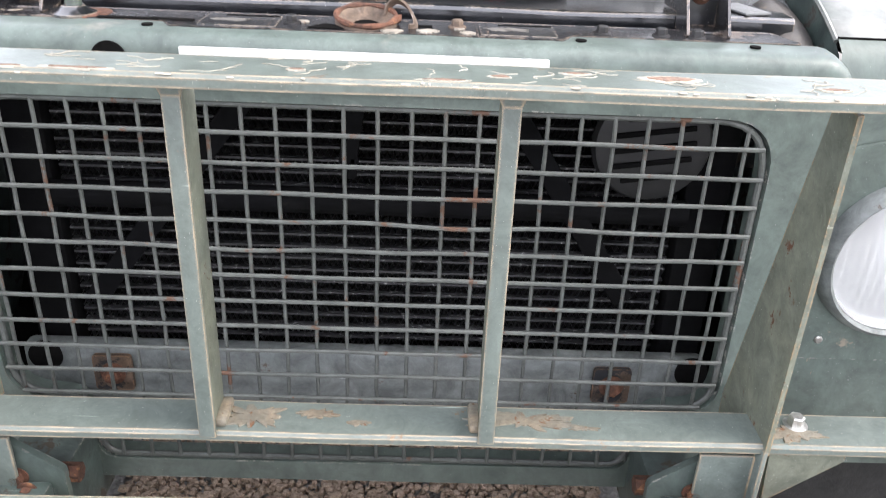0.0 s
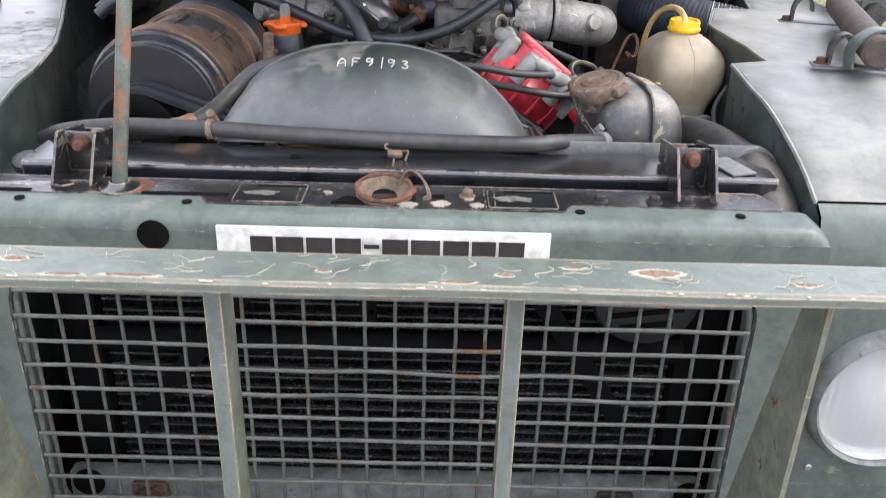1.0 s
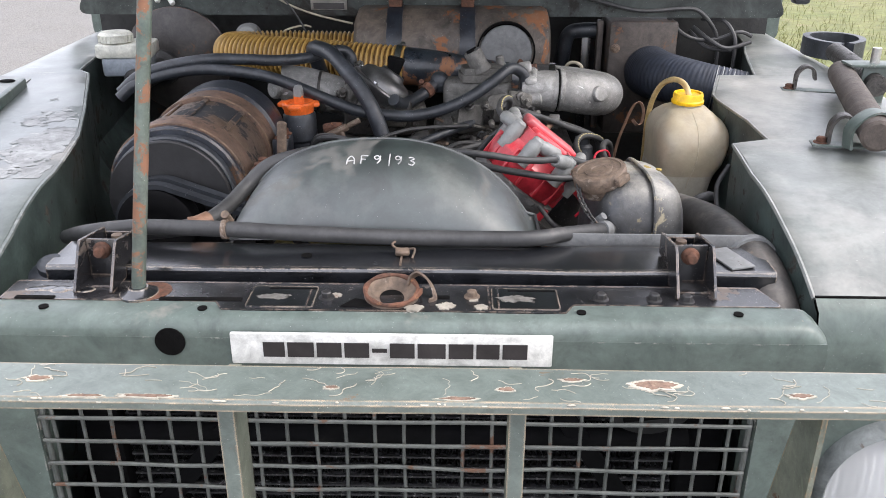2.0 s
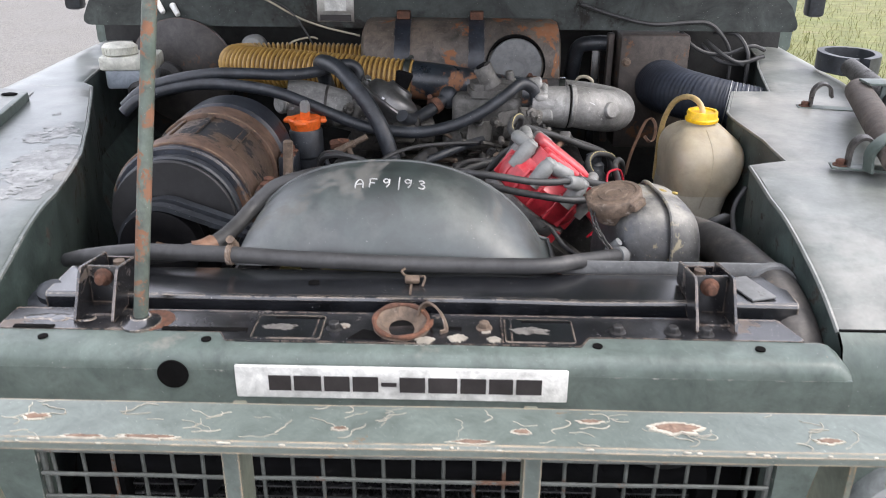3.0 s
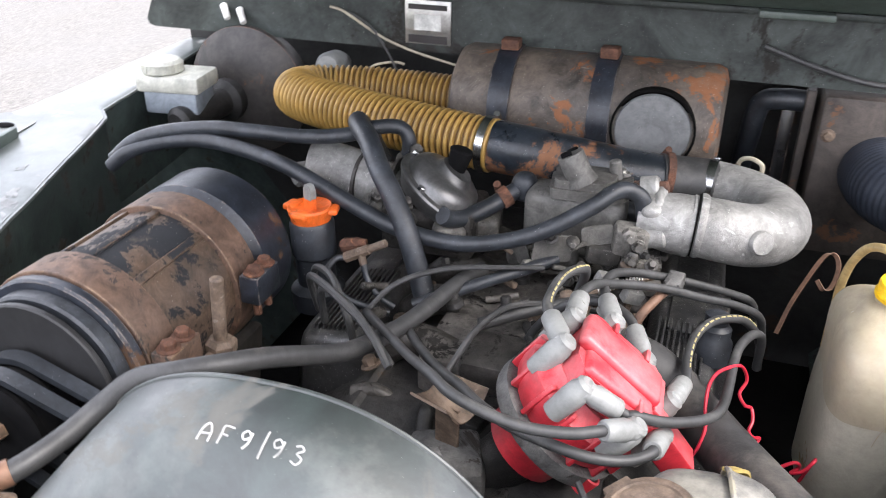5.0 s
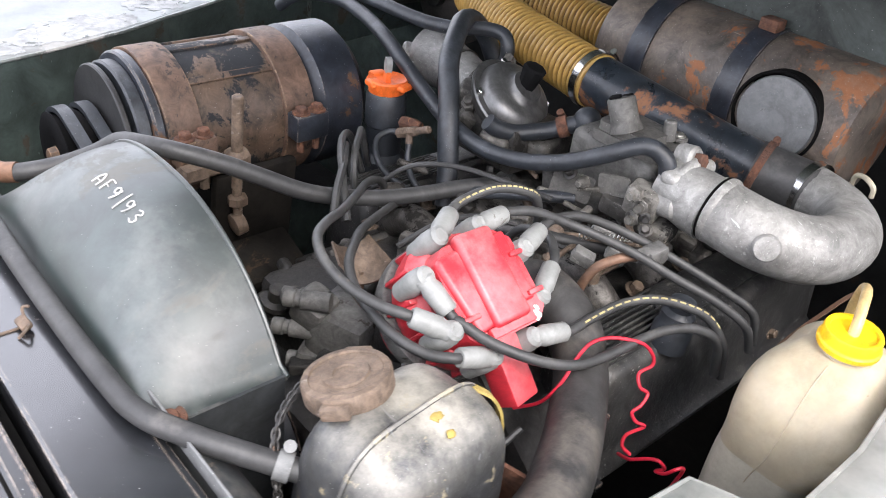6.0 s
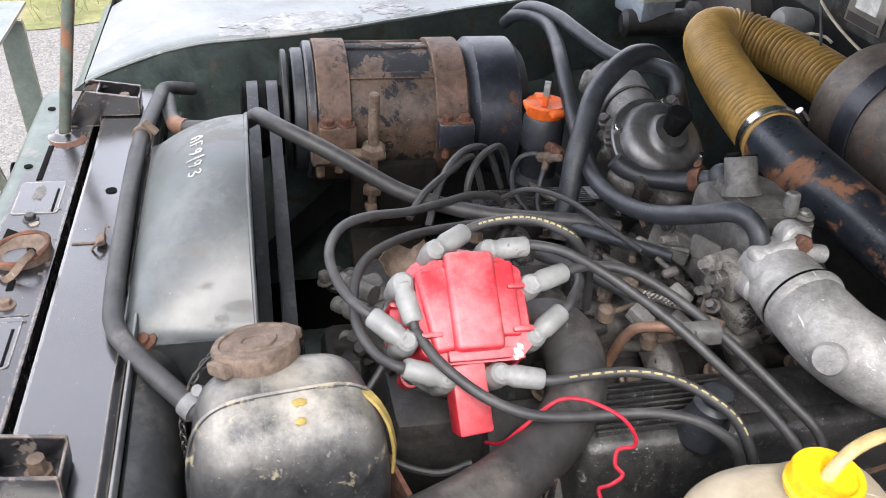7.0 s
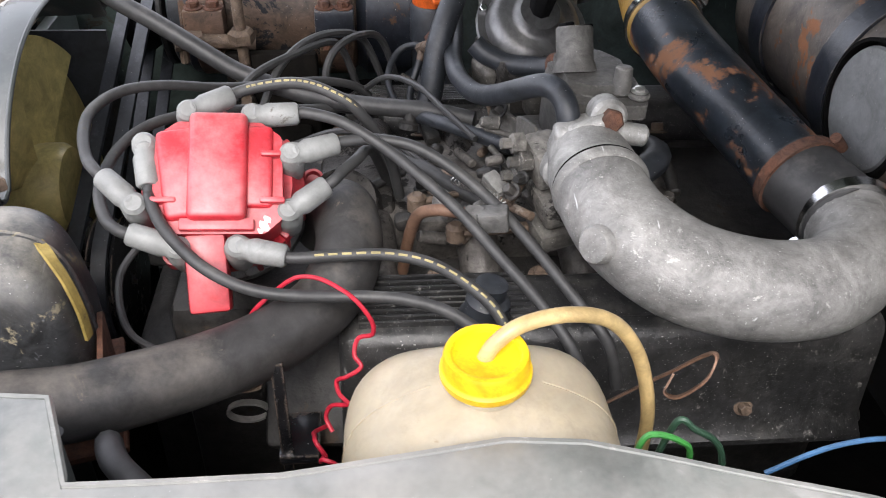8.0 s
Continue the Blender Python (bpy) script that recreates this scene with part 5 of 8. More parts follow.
for side in (-1, 1):
    lamp = thing("headlamp", (side * 0.658, 0.0, 0.76), "round seven-inch headlamp with fluted glass in a green bezel", "headlamp", "headlamps")
    c = Vector((side * 0.658, 0.03, 0.858))
    bm = mesh()
    outline = rounded([(c.x - 0.155, c.z - 0.15, 0.05), (c.x + 0.155, c.z - 0.15, 0.05), (c.x + 0.155, c.z + 0.15, 0.12), (c.x - 0.155, c.z + 0.15, 0.12)], n=8)
    circle = [c.xz + (p - c.xz).normalized() * 0.104 for p in outline]
    ring_slab(bm, outline, circle, 0.006, face_at(0.0265))
    part("bezel_plate", bm, green_paint, lamp)
    for dx, dz in ((-0.075, -0.12), (0.075, -0.12), (-0.125, 0.085), (0.125, 0.085)):
        bm = mesh()
        lathe(bm, (c.x + dx, 0.0265, c.z + dz), (0, -1, 0), [(0.0055, 0), (0.0055, 0.0015), (0.004, 0.003)], 14)
        part("screw", bm, zinc, lamp)
    bm = mesh()
    lathe(bm, (c.x, 0.03, c.z), (0, -1, 0), [(0.106, 0), (0.105, 0.012), (0.101, 0.024), (0.096, 0.028), (0.092, 0.024), (0.092, 0.0)], 48)
    part("rim", bm, galvanised, lamp, "dull grey rim round the lens")
    bm = mesh()
    lathe(bm, (c.x, 0.09, c.z), (0, -1, 0), [(0.02, 0), (0.05, 0.012), (0.08, 0.045), (0.0915, 0.08)], 48)
    bmesh.ops.delete(bm, geom=[f for f in bm.faces if len(f.verts) > 4 and f.calc_center_median().y < 0.05], context="FACES")
    part("reflector", bm, lamp_silver, lamp)
    bm = mesh()
    k, n = 44, 44
    grid = {}
    for i in range(-n, n + 1):
        for j in range(-k, k + 1):
            px, pz = 0.0915 * i / n, 0.0915 * j / k
            if px * px + pz * pz > 0.0915 ** 2:
                continue
            q = (px * px + pz * pz) / 0.0915 ** 2
            flute = 0.0014 * math.cos(px * 620) * (1 if abs(pz) < 0.062 else 0.4)
            grid[i, j] = (bm.verts.new((c.x + px, 0.004 + 0.015 * q, c.z + pz)), bm.verts.new((c.x + px, 0.0095 + 0.015 * q + flute, c.z + pz)))
    for (i, j) in grid:
        cell = [(i, j), (i + 1, j), (i + 1, j + 1), (i, j + 1)]
        if all(p in grid for p in cell):
            for side_k in (0, 1):
                bm.faces.new([grid[p][side_k] for p in (cell if side_k == 0 else cell[::-1])])
    rim_edges = [e for e in bm.edges if len(e.link_faces) == 1]
    bmesh.ops.bridge_loops(bm, edges=rim_edges)
    glass = part("lens", bm, lens_glass, lamp, "clear fluted lens")
    glass.visible_shadow = False

bm = mesh()
box(bm, (-0.5745, 0.272, 1.134), (0.012, 0.018, 0.014), 0.001)
part("square_hole", bm, void_black, wing_l, "small square hole in the inner wall")
# ---- tools strapped on the wing top ----
shovel = thing("strapped_tool", (0.86, 0.75, 1.19), "dark wooden tool handle strapped to the wing", "tool")
bm = mesh()
rod(bm, (0.735, 0.395, 1.232), (0.868, 0.86, 1.24), 0.0255, 0.0245, 22, 0.005)
part("handle", bm, wood, shovel)
bm = mesh()
tube(bm, [(0.90, 0.76, 1.232), (0.93, 0.92, 1.235), (0.965, 1.12, 1.235)], 0.021, 16)
part("second_shaft", bm, alloy_dark, shovel, "grey metal shaft")
handle = thing("tool_grip", (0.94, 1.2, 1.2), "black rubber loop grip of a strapped tool", "tool")
bm = mesh()
strip(bm, [(0.985, 1.13, 1.232), (0.952, 1.165, 1.232), (0.94, 1.22, 1.232), (0.956, 1.275, 1.232), (1.0, 1.30, 1.232), (1.05, 1.285, 1.232), (1.068, 1.235, 1.232), (1.05, 1.175, 1.232), (1.005, 1.132, 1.232)], 0.042, 0.016, (0, 0, 1), 7)
part("loop", bm, rubber, handle)
for x, y, a in ((0.715, 0.475, -12), (0.81, 0.885, -12)):
    clip = thing("tool_clip", (x, y, 1.19), "galvanised tool clip bolted to the wing", "bracket", "tool clips")
    r = Matrix.Translation((x, y, 1.196)) @ rot(0, 0, a).to_4x4()
    bm = mesh()
    box(bm, r @ Vector((0.05, 0, 0)), (0.19, 0.03, 0.004), 0.001, rot(0, 0, a))
    part("base_strap", bm, green_paint, clip)
    bm = mesh()
    arc = [r @ Vector((-0.02, 0, 0.004)), r @ Vector((-0.018, 0, 0.035)), r @ Vector((-0.004, 0, 0.05)), r @ Vector((0.012, 0, 0.044)), r @ Vector((0.018, 0, 0.024))]
    strip(bm, arc, 0.026, 0.005, rot(0, 0, a) @ Vector((0, 1, 0)))
    part("clip_arm", bm, alloy_dark, clip)
    bm = mesh()
    bolt(bm, r @ Vector((-0.03, 0, 0.002)), (0, 0, 1), 0.008, 0.008)
    part("bolt", bm, rust, clip)
strap = thing("tool_strap", (0.77, 0.46, 1.2), "green metal strap over the tool handle", "strap")
bm = mesh()
arc = [(0.712, 0.44, 1.2), (0.712, 0.442, 1.235), (0.742, 0.44, 1.261), (0.78, 0.437, 1.254), (0.84, 0.432, 1.235), (0.95, 0.425, 1.225)]
strip(bm, arc, 0.03, 0.004, (0, 1, 0))
part("band", bm, green_paint, strap)
strap2 = thing("tool_strap", (0.9, 0.8, 1.2), "green metal strap with an upright bolt", "strap")
bm = mesh()
box(bm, (0.93, 0.80, 1.268), (0.16, 0.05, 0.005), 0.001)
box(bm, (0.905, 0.79, 1.23), (0.05, 0.006, 0.08), 0.001)
part("band", bm, green_paint, strap2)
bm = mesh()
rod(bm, (0.905, 0.80, 1.265), (0.905, 0.80, 1.30), 0.009, seg=10)
part("stud", bm, zinc, strap2)

bracket = thing("wing_bracket", (-0.84, 0.78, 1.19), "worn green strap bracket on the wing top", "bracket")
bm = mesh()
a, b = Vector((-0.80, 0.64, 1.2)), Vector((-0.85, 0.87, 1.203))
box(bm, (a + b) / 2, (0.014, (b - a).length, 0.022), 0.003, rot(0, 0, math.degrees(math.atan2(-(b - a).x, (b - a).y))))
part("upright", bm, green_paint, bracket)
bm = mesh()
slab(bm, rounded([(-0.95, 0.72), (-0.82, 0.68), (-0.865, 0.94), (-0.965, 0.97)], 0.02), 0.005, Matrix.Translation((0, 0, 1.193)))
part("foot", bm, wing_paint, bracket)
for x, y in ((-0.90, 0.80), (-0.9, 0.9)):
    bm = mesh()
    egg(bm, (x, y, 1.2), (0.018, 0.012, 0.003), 2, 14, 6)
    part("slot", bm, void_black, bracket)

# ---- bulkhead ----
bulkhead = thing("bulkhead", (0, 1.42, 0.6), "green steel bulkhead with a recess wall darkened for shade", "bulkhead", kind="structure")
bm = mesh()
slab(bm, rounded([(-0.93, 1.278, 0.02), (0.93, 1.278, 0.02), (0.90, 1.34, 0.05), (0.80, 1.44, 0.1), (-0.80, 1.44, 0.1), (-0.90, 1.34, 0.05)], n=8), 0.012, face_at(1.36))
part("upper_panel", bm, bulk_paint, bulkhead)
bm = mesh()
box(bm, (0, 1.352, 1.405), (1.3, 0.03, 0.012), 0.004)
part("drip_rail", bm, bulk_paint, bulkhead)
# wall behind the servo; the recess's shade is in its colour
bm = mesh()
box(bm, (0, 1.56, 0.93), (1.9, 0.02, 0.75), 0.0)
part("recess_back", bm, shaded_wall, bulkhead, "recess wall with its shade put into the paint")
for side in (-1, 1):
    bm = mesh()
    box(bm, (side * 0.97, 1.3, 0.8), (0.02, 0.5, 0.6), 0.0)
    part("foot_well", bm, inner_paint, bulkhead)
bm = mesh()
box(bm, (0, 1.555, 1.44), (1.8, 0.39, 0.02), 0.004)
part("scuttle", bm, bulk_paint, bulkhead)
for side in (-1, 1):
    bm = mesh()
    slab(bm, rounded([(0.86, 1.17), (1.04, 1.17), (1.04, 1.95), (0.98, 1.95)], 0.02), 0.05, Matrix.Translation((0, 1.70, 0)) @ Matrix.Scale(side, 4, (1, 0, 0)) @ FACE)
    part("door_pillar", bm, green_paint, bulkhead, "green door pillar beside the scuttle")
    bm = mesh()
    box(bm, (side * 1.10, 1.72, 1.62), (0.05, 0.05, 0.7), 0.012)
    part("door_seal", bm, rubber, bulkhead, "black rubber door seal")
plate = thing("data_plate", (-0.26, 1.40, 1.28), "small silver and black data plate on the bulkhead", "plate")
bm = mesh()
box(bm, (-0.262, 1.3575, 1.335), (0.095, 0.003, 0.085), 0.001)
part("plate", bm, zinc, plate)
for dz, h, mt in ((0.03, 0.01, badge_dark), (-0.032, 0.015, badge_dark), (0.0, 0.03, badge_white)):
    bm = mesh()
    box(bm, (-0.262, 1.3555, 1.335 + dz), (0.08 if mt is badge_dark else 0.055, 0.002, h), 0.0)
    part("bar", bm, mt, plate)
CABLES = ([(0.36, 1.345, 1.345), (0.453, 1.342, 1.316), (0.548, 1.34, 1.297), (0.642, 1.342, 1.302), (0.689, 1.345, 1.3), (0.727, 1.35, 1.272), (0.758, 1.36, 1.224), (0.764, 1.36, 1.155)], [(0.63, 1.38, 1.275), (0.65, 1.36, 1.25), (0.68, 1.355, 1.23), (0.715, 1.355, 1.222), (0.758, 1.358, 1.224), (0.813, 1.36, 1.242), (0.85, 1.37, 1.23)])
for way in CABLES:
    bm = mesh()
    tube(bm, way, 0.0052, 8)
    single("loom_wire", bm, rubber_grey, "grey cable clipped along the bulkhead", "cable", "bulkhead cables")
# ---- fan shroud and fan ----
SH_C, SH_R = Vector((-0.03, 0.985)), 0.25
SH_X0, SH_X1 = -0.245, 0.2


def shroud_z(x, v):
    """Height of the shroud's roof: a straight front edge rising to the fan's arc."""
    u = abs(x - SH_C.x) / SH_R
    e = 2.5 if x < SH_C.x else 2.1
    arc = SH_C.y + (SH_R + 0.003) * max(0.0, 1 - u ** e) ** (1 / e)
    base = 1.128
    arc = max(arc, base - 0.012)
    return base + (arc - base) * (1 - (1 - v) ** 2.0) ** 0.62


shroud = thing("fan_shroud", (0, 0.27, 0.6), "domed black-green fan shroud with a chalked date", "fan shroud")
bm = mesh()
nx, nv = 48, 20
rows = []
for j in range(nv + 1):
    v = (j / nv) ** 1.6
    row = []
    for i in range(nx + 1):
        x = SH_X0 + (SH_X1 - SH_X0) * i / nx
        row.append(bm.verts.new((x, 0.203 + 0.139 * v, shroud_z(x, v))))
    rows.append(row)
back = [bm.verts.new((p.co.x, 0.342, p.co.z - 0.004)) for p in rows[-1]]
rows.append(back)
rows.append([bm.verts.new((p.co.x, 0.324, p.co.z - 0.006)) for p in rows[-2]])
for a, b in zip(rows, rows[1:]):
    for i in range(nx):
        bm.faces.new((a[i], a[i + 1], b[i + 1], b[i]))
part("roof", bm, shroud_paint, shroud, smooth=60)
bm = mesh()
tube(bm, [(p[0], 0.342, p[1]) for p in [(SH_X0 + (SH_X1 - SH_X0) * i / 30, shroud_z(SH_X0 + (SH_X1 - SH_X0) * i / 30, 1.0)) for i in range(31)]], 0.0028, 8, per=1)
part("rolled_rim", bm, shroud_paint, shroud)
for x in (SH_X0, SH_X1):
    bm = mesh()
    box(bm, (x, 0.27, 0.86), (0.004, 0.135, 0.52), 0.0)
    part("side_wall", bm, sheet_dusty, shroud, "dusty grey side wall")
bm = mesh()
box(bm, (-0.34, 0.225, 0.9), (0.19, 0.02, 0.4), 0.004)
part("front_sheet", bm, shroud_paint, shroud)
bm = mesh()
rows = []
for i in range(25):
    x = SH_X1 + 0.002 + 0.33 * i / 24
    rows.append([bm.verts.new((x, y + 0.002 * noise.noise(Vector((x * 9, y * 30, 1))), z)) for y, z in ((0.217, 0.9), (0.217, 1.116), (0.221, 1.121), (0.227, 1.120), (0.24, 1.112), (0.252, 1.098), (0.26, 1.075), (0.264, 1.03), (0.266, 0.9))])
for p, q in zip(rows, rows[1:]):
    for j in range(8):
        bm.faces.new((p[j], q[j], q[j + 1], p[j + 1]))
part("front_sheet", bm, sheet_dusty, shroud, "dusty grey shroud sheet behind the rail", smooth=50)
bm = mesh()
box(bm, (0.33, 0.2155, 1.128), (0.33, 0.003, 0.02), 0.001)
part("top_flange", bm, disc_steel, shroud, "pale worn edge flange")

# chalk writing: A F 9 / 9 3
STROKES = {
    "A": [[(0, 0), (0.05, 0.6), (0.35, 1), (0.68, 0.6), (0.7, 0)], [(0.1, 0.4), (0.62, 0.42)]],
    "F": [[(0.05, 0), (0.08, 0.6), (0.1, 1), (0.7, 0.98)], [(0.1, 0.55), (0.5, 0.5)]],
    "9": [[(0.6, 0.75), (0.3, 1.0), (0.05, 0.78), (0.25, 0.5), (0.58, 0.7), (0.6, 0.95), (0.58, 0.4), (0.35, 0.02)]],
    "/": [[(0.2, -0.25), (0.22, 0.5), (0.25, 1.25)]],
    "3": [[(0.05, 0.9), (0.35, 1.0), (0.55, 0.8), (0.25, 0.55), (0.6, 0.35), (0.4, 0.02), (0.05, 0.12)]],
}
x = -0.083
for ch in ("A", "F", "9", "/", "9", "3"):
    bm = mesh()
    for stroke in STROKES[ch]:
        pts = []
        for a, b in [(q.x, q.y) for q in spline([(p[0], p[1], 0) for p in stroke], 4)]:
            xx = x + a * 0.0155
            v = 0.50 + b * 0.11
            pts.append((xx, 0.203 + 0.139 * v, shroud_z(xx, v) + 0.0006))
        tube(bm, pts, 0.0010, 6, smooth=False)
    part("chalk_mark", bm, chalk, shroud, "white chalk letter or figure")
    x += 0.011 if ch == "/" else 0.0195

fan = thing("cooling_fan", (-0.03, 0.33, 0.985), "pale yellow plastic cooling fan inside the shroud", "fan")
bm = mesh()
lathe(bm, (-0.03, 0.24, 0.985), (0, 1, 0), [(0.06, 0), (0.062, 0.01), (0.062, 0.07), (0.055, 0.08)], 28)
part("hub", bm, fan_yellow, fan)
for k in range(6):
    a = 2 * math.pi * k / 6 + 0.9
    bm = mesh()
    rows = []
    nr, nc = 12, 12
    for j in range(nr + 1):
        r = 0.055 + 0.145 * j / nr
        tw = radians(30 - 12 * j / nr)
        row = []
        for i in range(nc + 1):
            s = (i / nc - 0.5) * (0.08 + 0.16 * j / nr)
            yy, g = 0.282 + s * math.sin(tw) * 0.4, a + s * math.cos(tw) / (0.6 * r + 0.085)
            row.append((-0.03 + r * math.cos(g), yy, 0.985 + r * math.sin(g)))
        rows.append(row)
    for dy in (0, 0.003):
        vs = [[bm.verts.new((p[0], p[1] + dy, p[2])) for p in row] for row in rows]
        for p, q in zip(vs, vs[1:]):
            for i in range(nc):
                bm.faces.new((p[i], p[i + 1], q[i + 1], q[i]))
    part("blade", bm, fan_yellow, fan)

# ---- alternator ----
alt = thing("alternator", (-0.395, 0.6, 1.0), "large rusty brown and black military alternator drum", "alternator")
AC = Vector((-0.394, 0, 1.112))
AR = 0.114


def drum(y0, y1, r, mat, name, label="", bev=0.004, at=AC, seg=44):
    bm = mesh()
    lathe(bm, (at.x, y0, at.z), (0, 1, 0), [(r - bev, 0), (r, bev), (r, y1 - y0 - bev), (r - bev, y1 - y0)], seg)
    return part(name, bm, mat, alt, label)


drum(0.448, 0.70, AR - 0.004, alt_brown, "middle_case", "rust-brown flaking middle case")
drum(0.695, 0.805, AR + 0.005, alt_black, "rear_case", "blue-black domed rear case", 0.02)
drum(0.436, 0.452, AR + 0.001, alt_black, "front_flange", "", 0.003)
drum(0.416, 0.437, AR - 0.010, rubber, "fan_guard", "black fan guard disc", 0.003)
drum(0.400, 0.409, AR - 0.012, horn_black, "fan_disc", "", 0.002)
for y, w in ((0.452, 0.052), (0.642, 0.052)):
    drum(y, y + w, AR + 0.0045, strap_rust, "strap", "broad rusty clamping strap", 0.001)
    bm = mesh()
    box(bm, (-0.259, y + w / 2, 1.127), (0.03, w + 0.006, 0.042), 0.003)
    part("strap_block", bm, strap_rust if y < 0.6 else alt_black, alt, "rusty strap clamp block")
    for dy in (-0.014, 0.014):
        bm = mesh()
        bolt(bm, (-0.258, y + w / 2 + dy, 1.148), (0, 0, 1), 0.0095, 0.009)
        part("bolt", bm, rust, alt)
        bm = mesh()
        rod(bm, (-0.258, y + w / 2 + dy, 1.107), (-0.258, y + w / 2 + dy, 1.084), 0.006, seg=8)
        part("stud_end", bm, rust, alt)
bm = mesh()
for a in (35, 62, 98):
    d = Vector((math.sin(radians(a - 60)), 0, math.cos(radians(a - 60))))
    box(bm, Vector((AC.x, 0.573, AC.z)) + d * (AR - 0.003), (0.012, 0.138, 0.006), 0.002, rot(0, a - 60, 0))
part("cover_band", bm, alt_brown, alt)
bm = mesh()
rod(bm, (-0.240, 0.532, 1.06), (-0.229, 0.531, 1.212), 0.0085, seg=12, bev=0.002)
lathe(bm, (-0.2365, 0.532, 1.106), (0.07, 0, 1), [(0.02, 0), (0.02, 0.014), (0.014, 0.02)], 6)
part("adjuster_stud", bm, cap_rust, alt, "rusty adjuster stud")
bm = mesh()
rod(bm, (-0.222, 0.438, 1.112), (-0.232, 0.475, 1.108), 0.015, seg=6)
rod(bm, (-0.232, 0.47, 1.108), (-0.245, 0.55, 1.10), 0.011, seg=10)
rod(bm, (-0.226, 0.448, 1.10), (-0.226, 0.448, 1.078), 0.007, seg=8)
rod(bm, (-0.233, 0.478, 1.10), (-0.233, 0.478, 1.08), 0.007, seg=8)
part("adjuster_lug", bm, cap_rust, alt)
bm = mesh()
lathe(bm, (AC.x - 0.004, 0.332, 1.092), (0, 1, 0), [(0.026, 0.004), (0.03, 0.001), (0.056, 0.0), (0.062, 0.003), (0.052, 0.017), (0.062, 0.03), (0.062, 0.036), (0.052, 0.05), (0.062, 0.062), (0.056, 0.07)], 44)
part("pulley", bm, matt_black, alt, "black double-groove pulley")
bm = mesh()
lathe(bm, (AC.x - 0.004, 0.322, 1.092), (0, 1, 0), [(0.006, 0), (0.011, 0.002), (0.013, 0.014)], 6)
part("pulley_nut", bm, alt_brown, alt)
belts = thing("drive_belts", (-0.2, 0.36, 0.9), "pair of worn black drive belts", "belt")
for y in (0.352, 0.384):
    bm = mesh()
    ring = []
    A, B, ra, rb = Vector((AC.x - 0.004, 1.092)), Vector((0.06, 0.90)), 0.06, 0.085
    for i in range(61):
        t = 2 * math.pi * i / 60
        d = Vector((math.cos(t), math.sin(t)))
        ring.append(A + d * ra if d.dot(B - A) < 0.0 else B + d * rb)
    for i in range(60):
        p, q = ring[i], ring[i + 1]
        vs = [bm.verts.new((p.x, y - 0.009, p.y)), bm.verts.new((q.x, y - 0.009, q.y)), bm.verts.new((q.x, y + 0.009, q.y)), bm.verts.new((p.x, y + 0.009, p.y))]
        bm.faces.new(vs)
    bmesh.ops.remove_doubles(bm, verts=bm.verts, dist=0.0001)
    bmesh.ops.solidify(bm, geom=bm.faces[:], thickness=0.008)
    part("belt", bm, rubber, belts)
bm = mesh()
lathe(bm, (0.06, 0.335, 0.90), (0, 1, 0), [(0.03, 0), (0.088, 0.002), (0.076, 0.017), (0.088, 0.032), (0.076, 0.049), (0.088, 0.064), (0.03, 0.066)], 40)
single("pump_pulley", bm, black_paint, "black water pump pulley behind the shroud", "pulley")

# ---- engine block, heads, covers ----
def rocker_cover(side, parent):
    """A cast cover: a nearly level ribbed top, a folded shoulder and a rounded outer wall; the rear stretch is plain."""
    def at(x, y, z):
        return (0.065 + side * (x - 0.065), y, z)
    bm = mesh()
    prof = [(0.24, 0.94), (0.25, 1.02), (0.256, 1.044), (0.268, 1.0515), (0.335, 1.0435), (0.344, 1.0405), (0.3495, 1.032), (0.354, 1.01), (0.361, 0.95), (0.366, 0.915), (0.378, 0.905), (0.378, 0.897)]
    rows = []
    for y, k in ((0.682, 0.72), (0.686, 0.84), (0.694, 0.93), (0.706, 0.98), (0.722, 1.0), (0.9, 1.0), (1.08, 1.0), (1.22, 1.0), (1.238, 0.97), (1.248, 0.88)):
        rows.append([bm.verts.new(at(0.305 + (x - 0.305) * (k if z > 0.9 else 1), y, 0.94 + (z - 0.94) * (0.55 + 0.45 * k) + 0.0015 * noise.noise(Vector((y * 11, x * 9, side))))) for x, z in prof])
    for p, q in zip(rows, rows[1:]):
        for i in range(len(prof) - 1):
            bm.faces.new((p[i], p[i + 1], q[i + 1], q[i]))
    bm.faces.new(rows[0])
    bm.faces.new(rows[-1])
    cover = part("rocker_cover", bm, rocker_black, parent, "dull black cast rocker cover with a ribbed top", smooth=50)
    for i in range(9):
        x = 0.268 + 0.0078 * i
        bm = mesh()
        box(bm, at(x, 0.79, 1.0540 - 0.0010 * i), (0.0036, 0.175, 0.0085), 0.001)
        part("rib", bm, rocker_black, cover)
    bm = mesh()
    box(bm, at(0.303, 0.99, 1.0495), (0.05, 0.27, 0.006), 0.0025, rot(0, side * 7, 0))
    part("top_pad", bm, rocker_black, cover)
    for y in (1.11,):
        bm = mesh()
        bolt(bm, at(0.361, y, 0.94), (side * 1, 0, 0.3), 0.007, 0.009)
        part("bolt", bm, cap_rust, cover)
    return cover


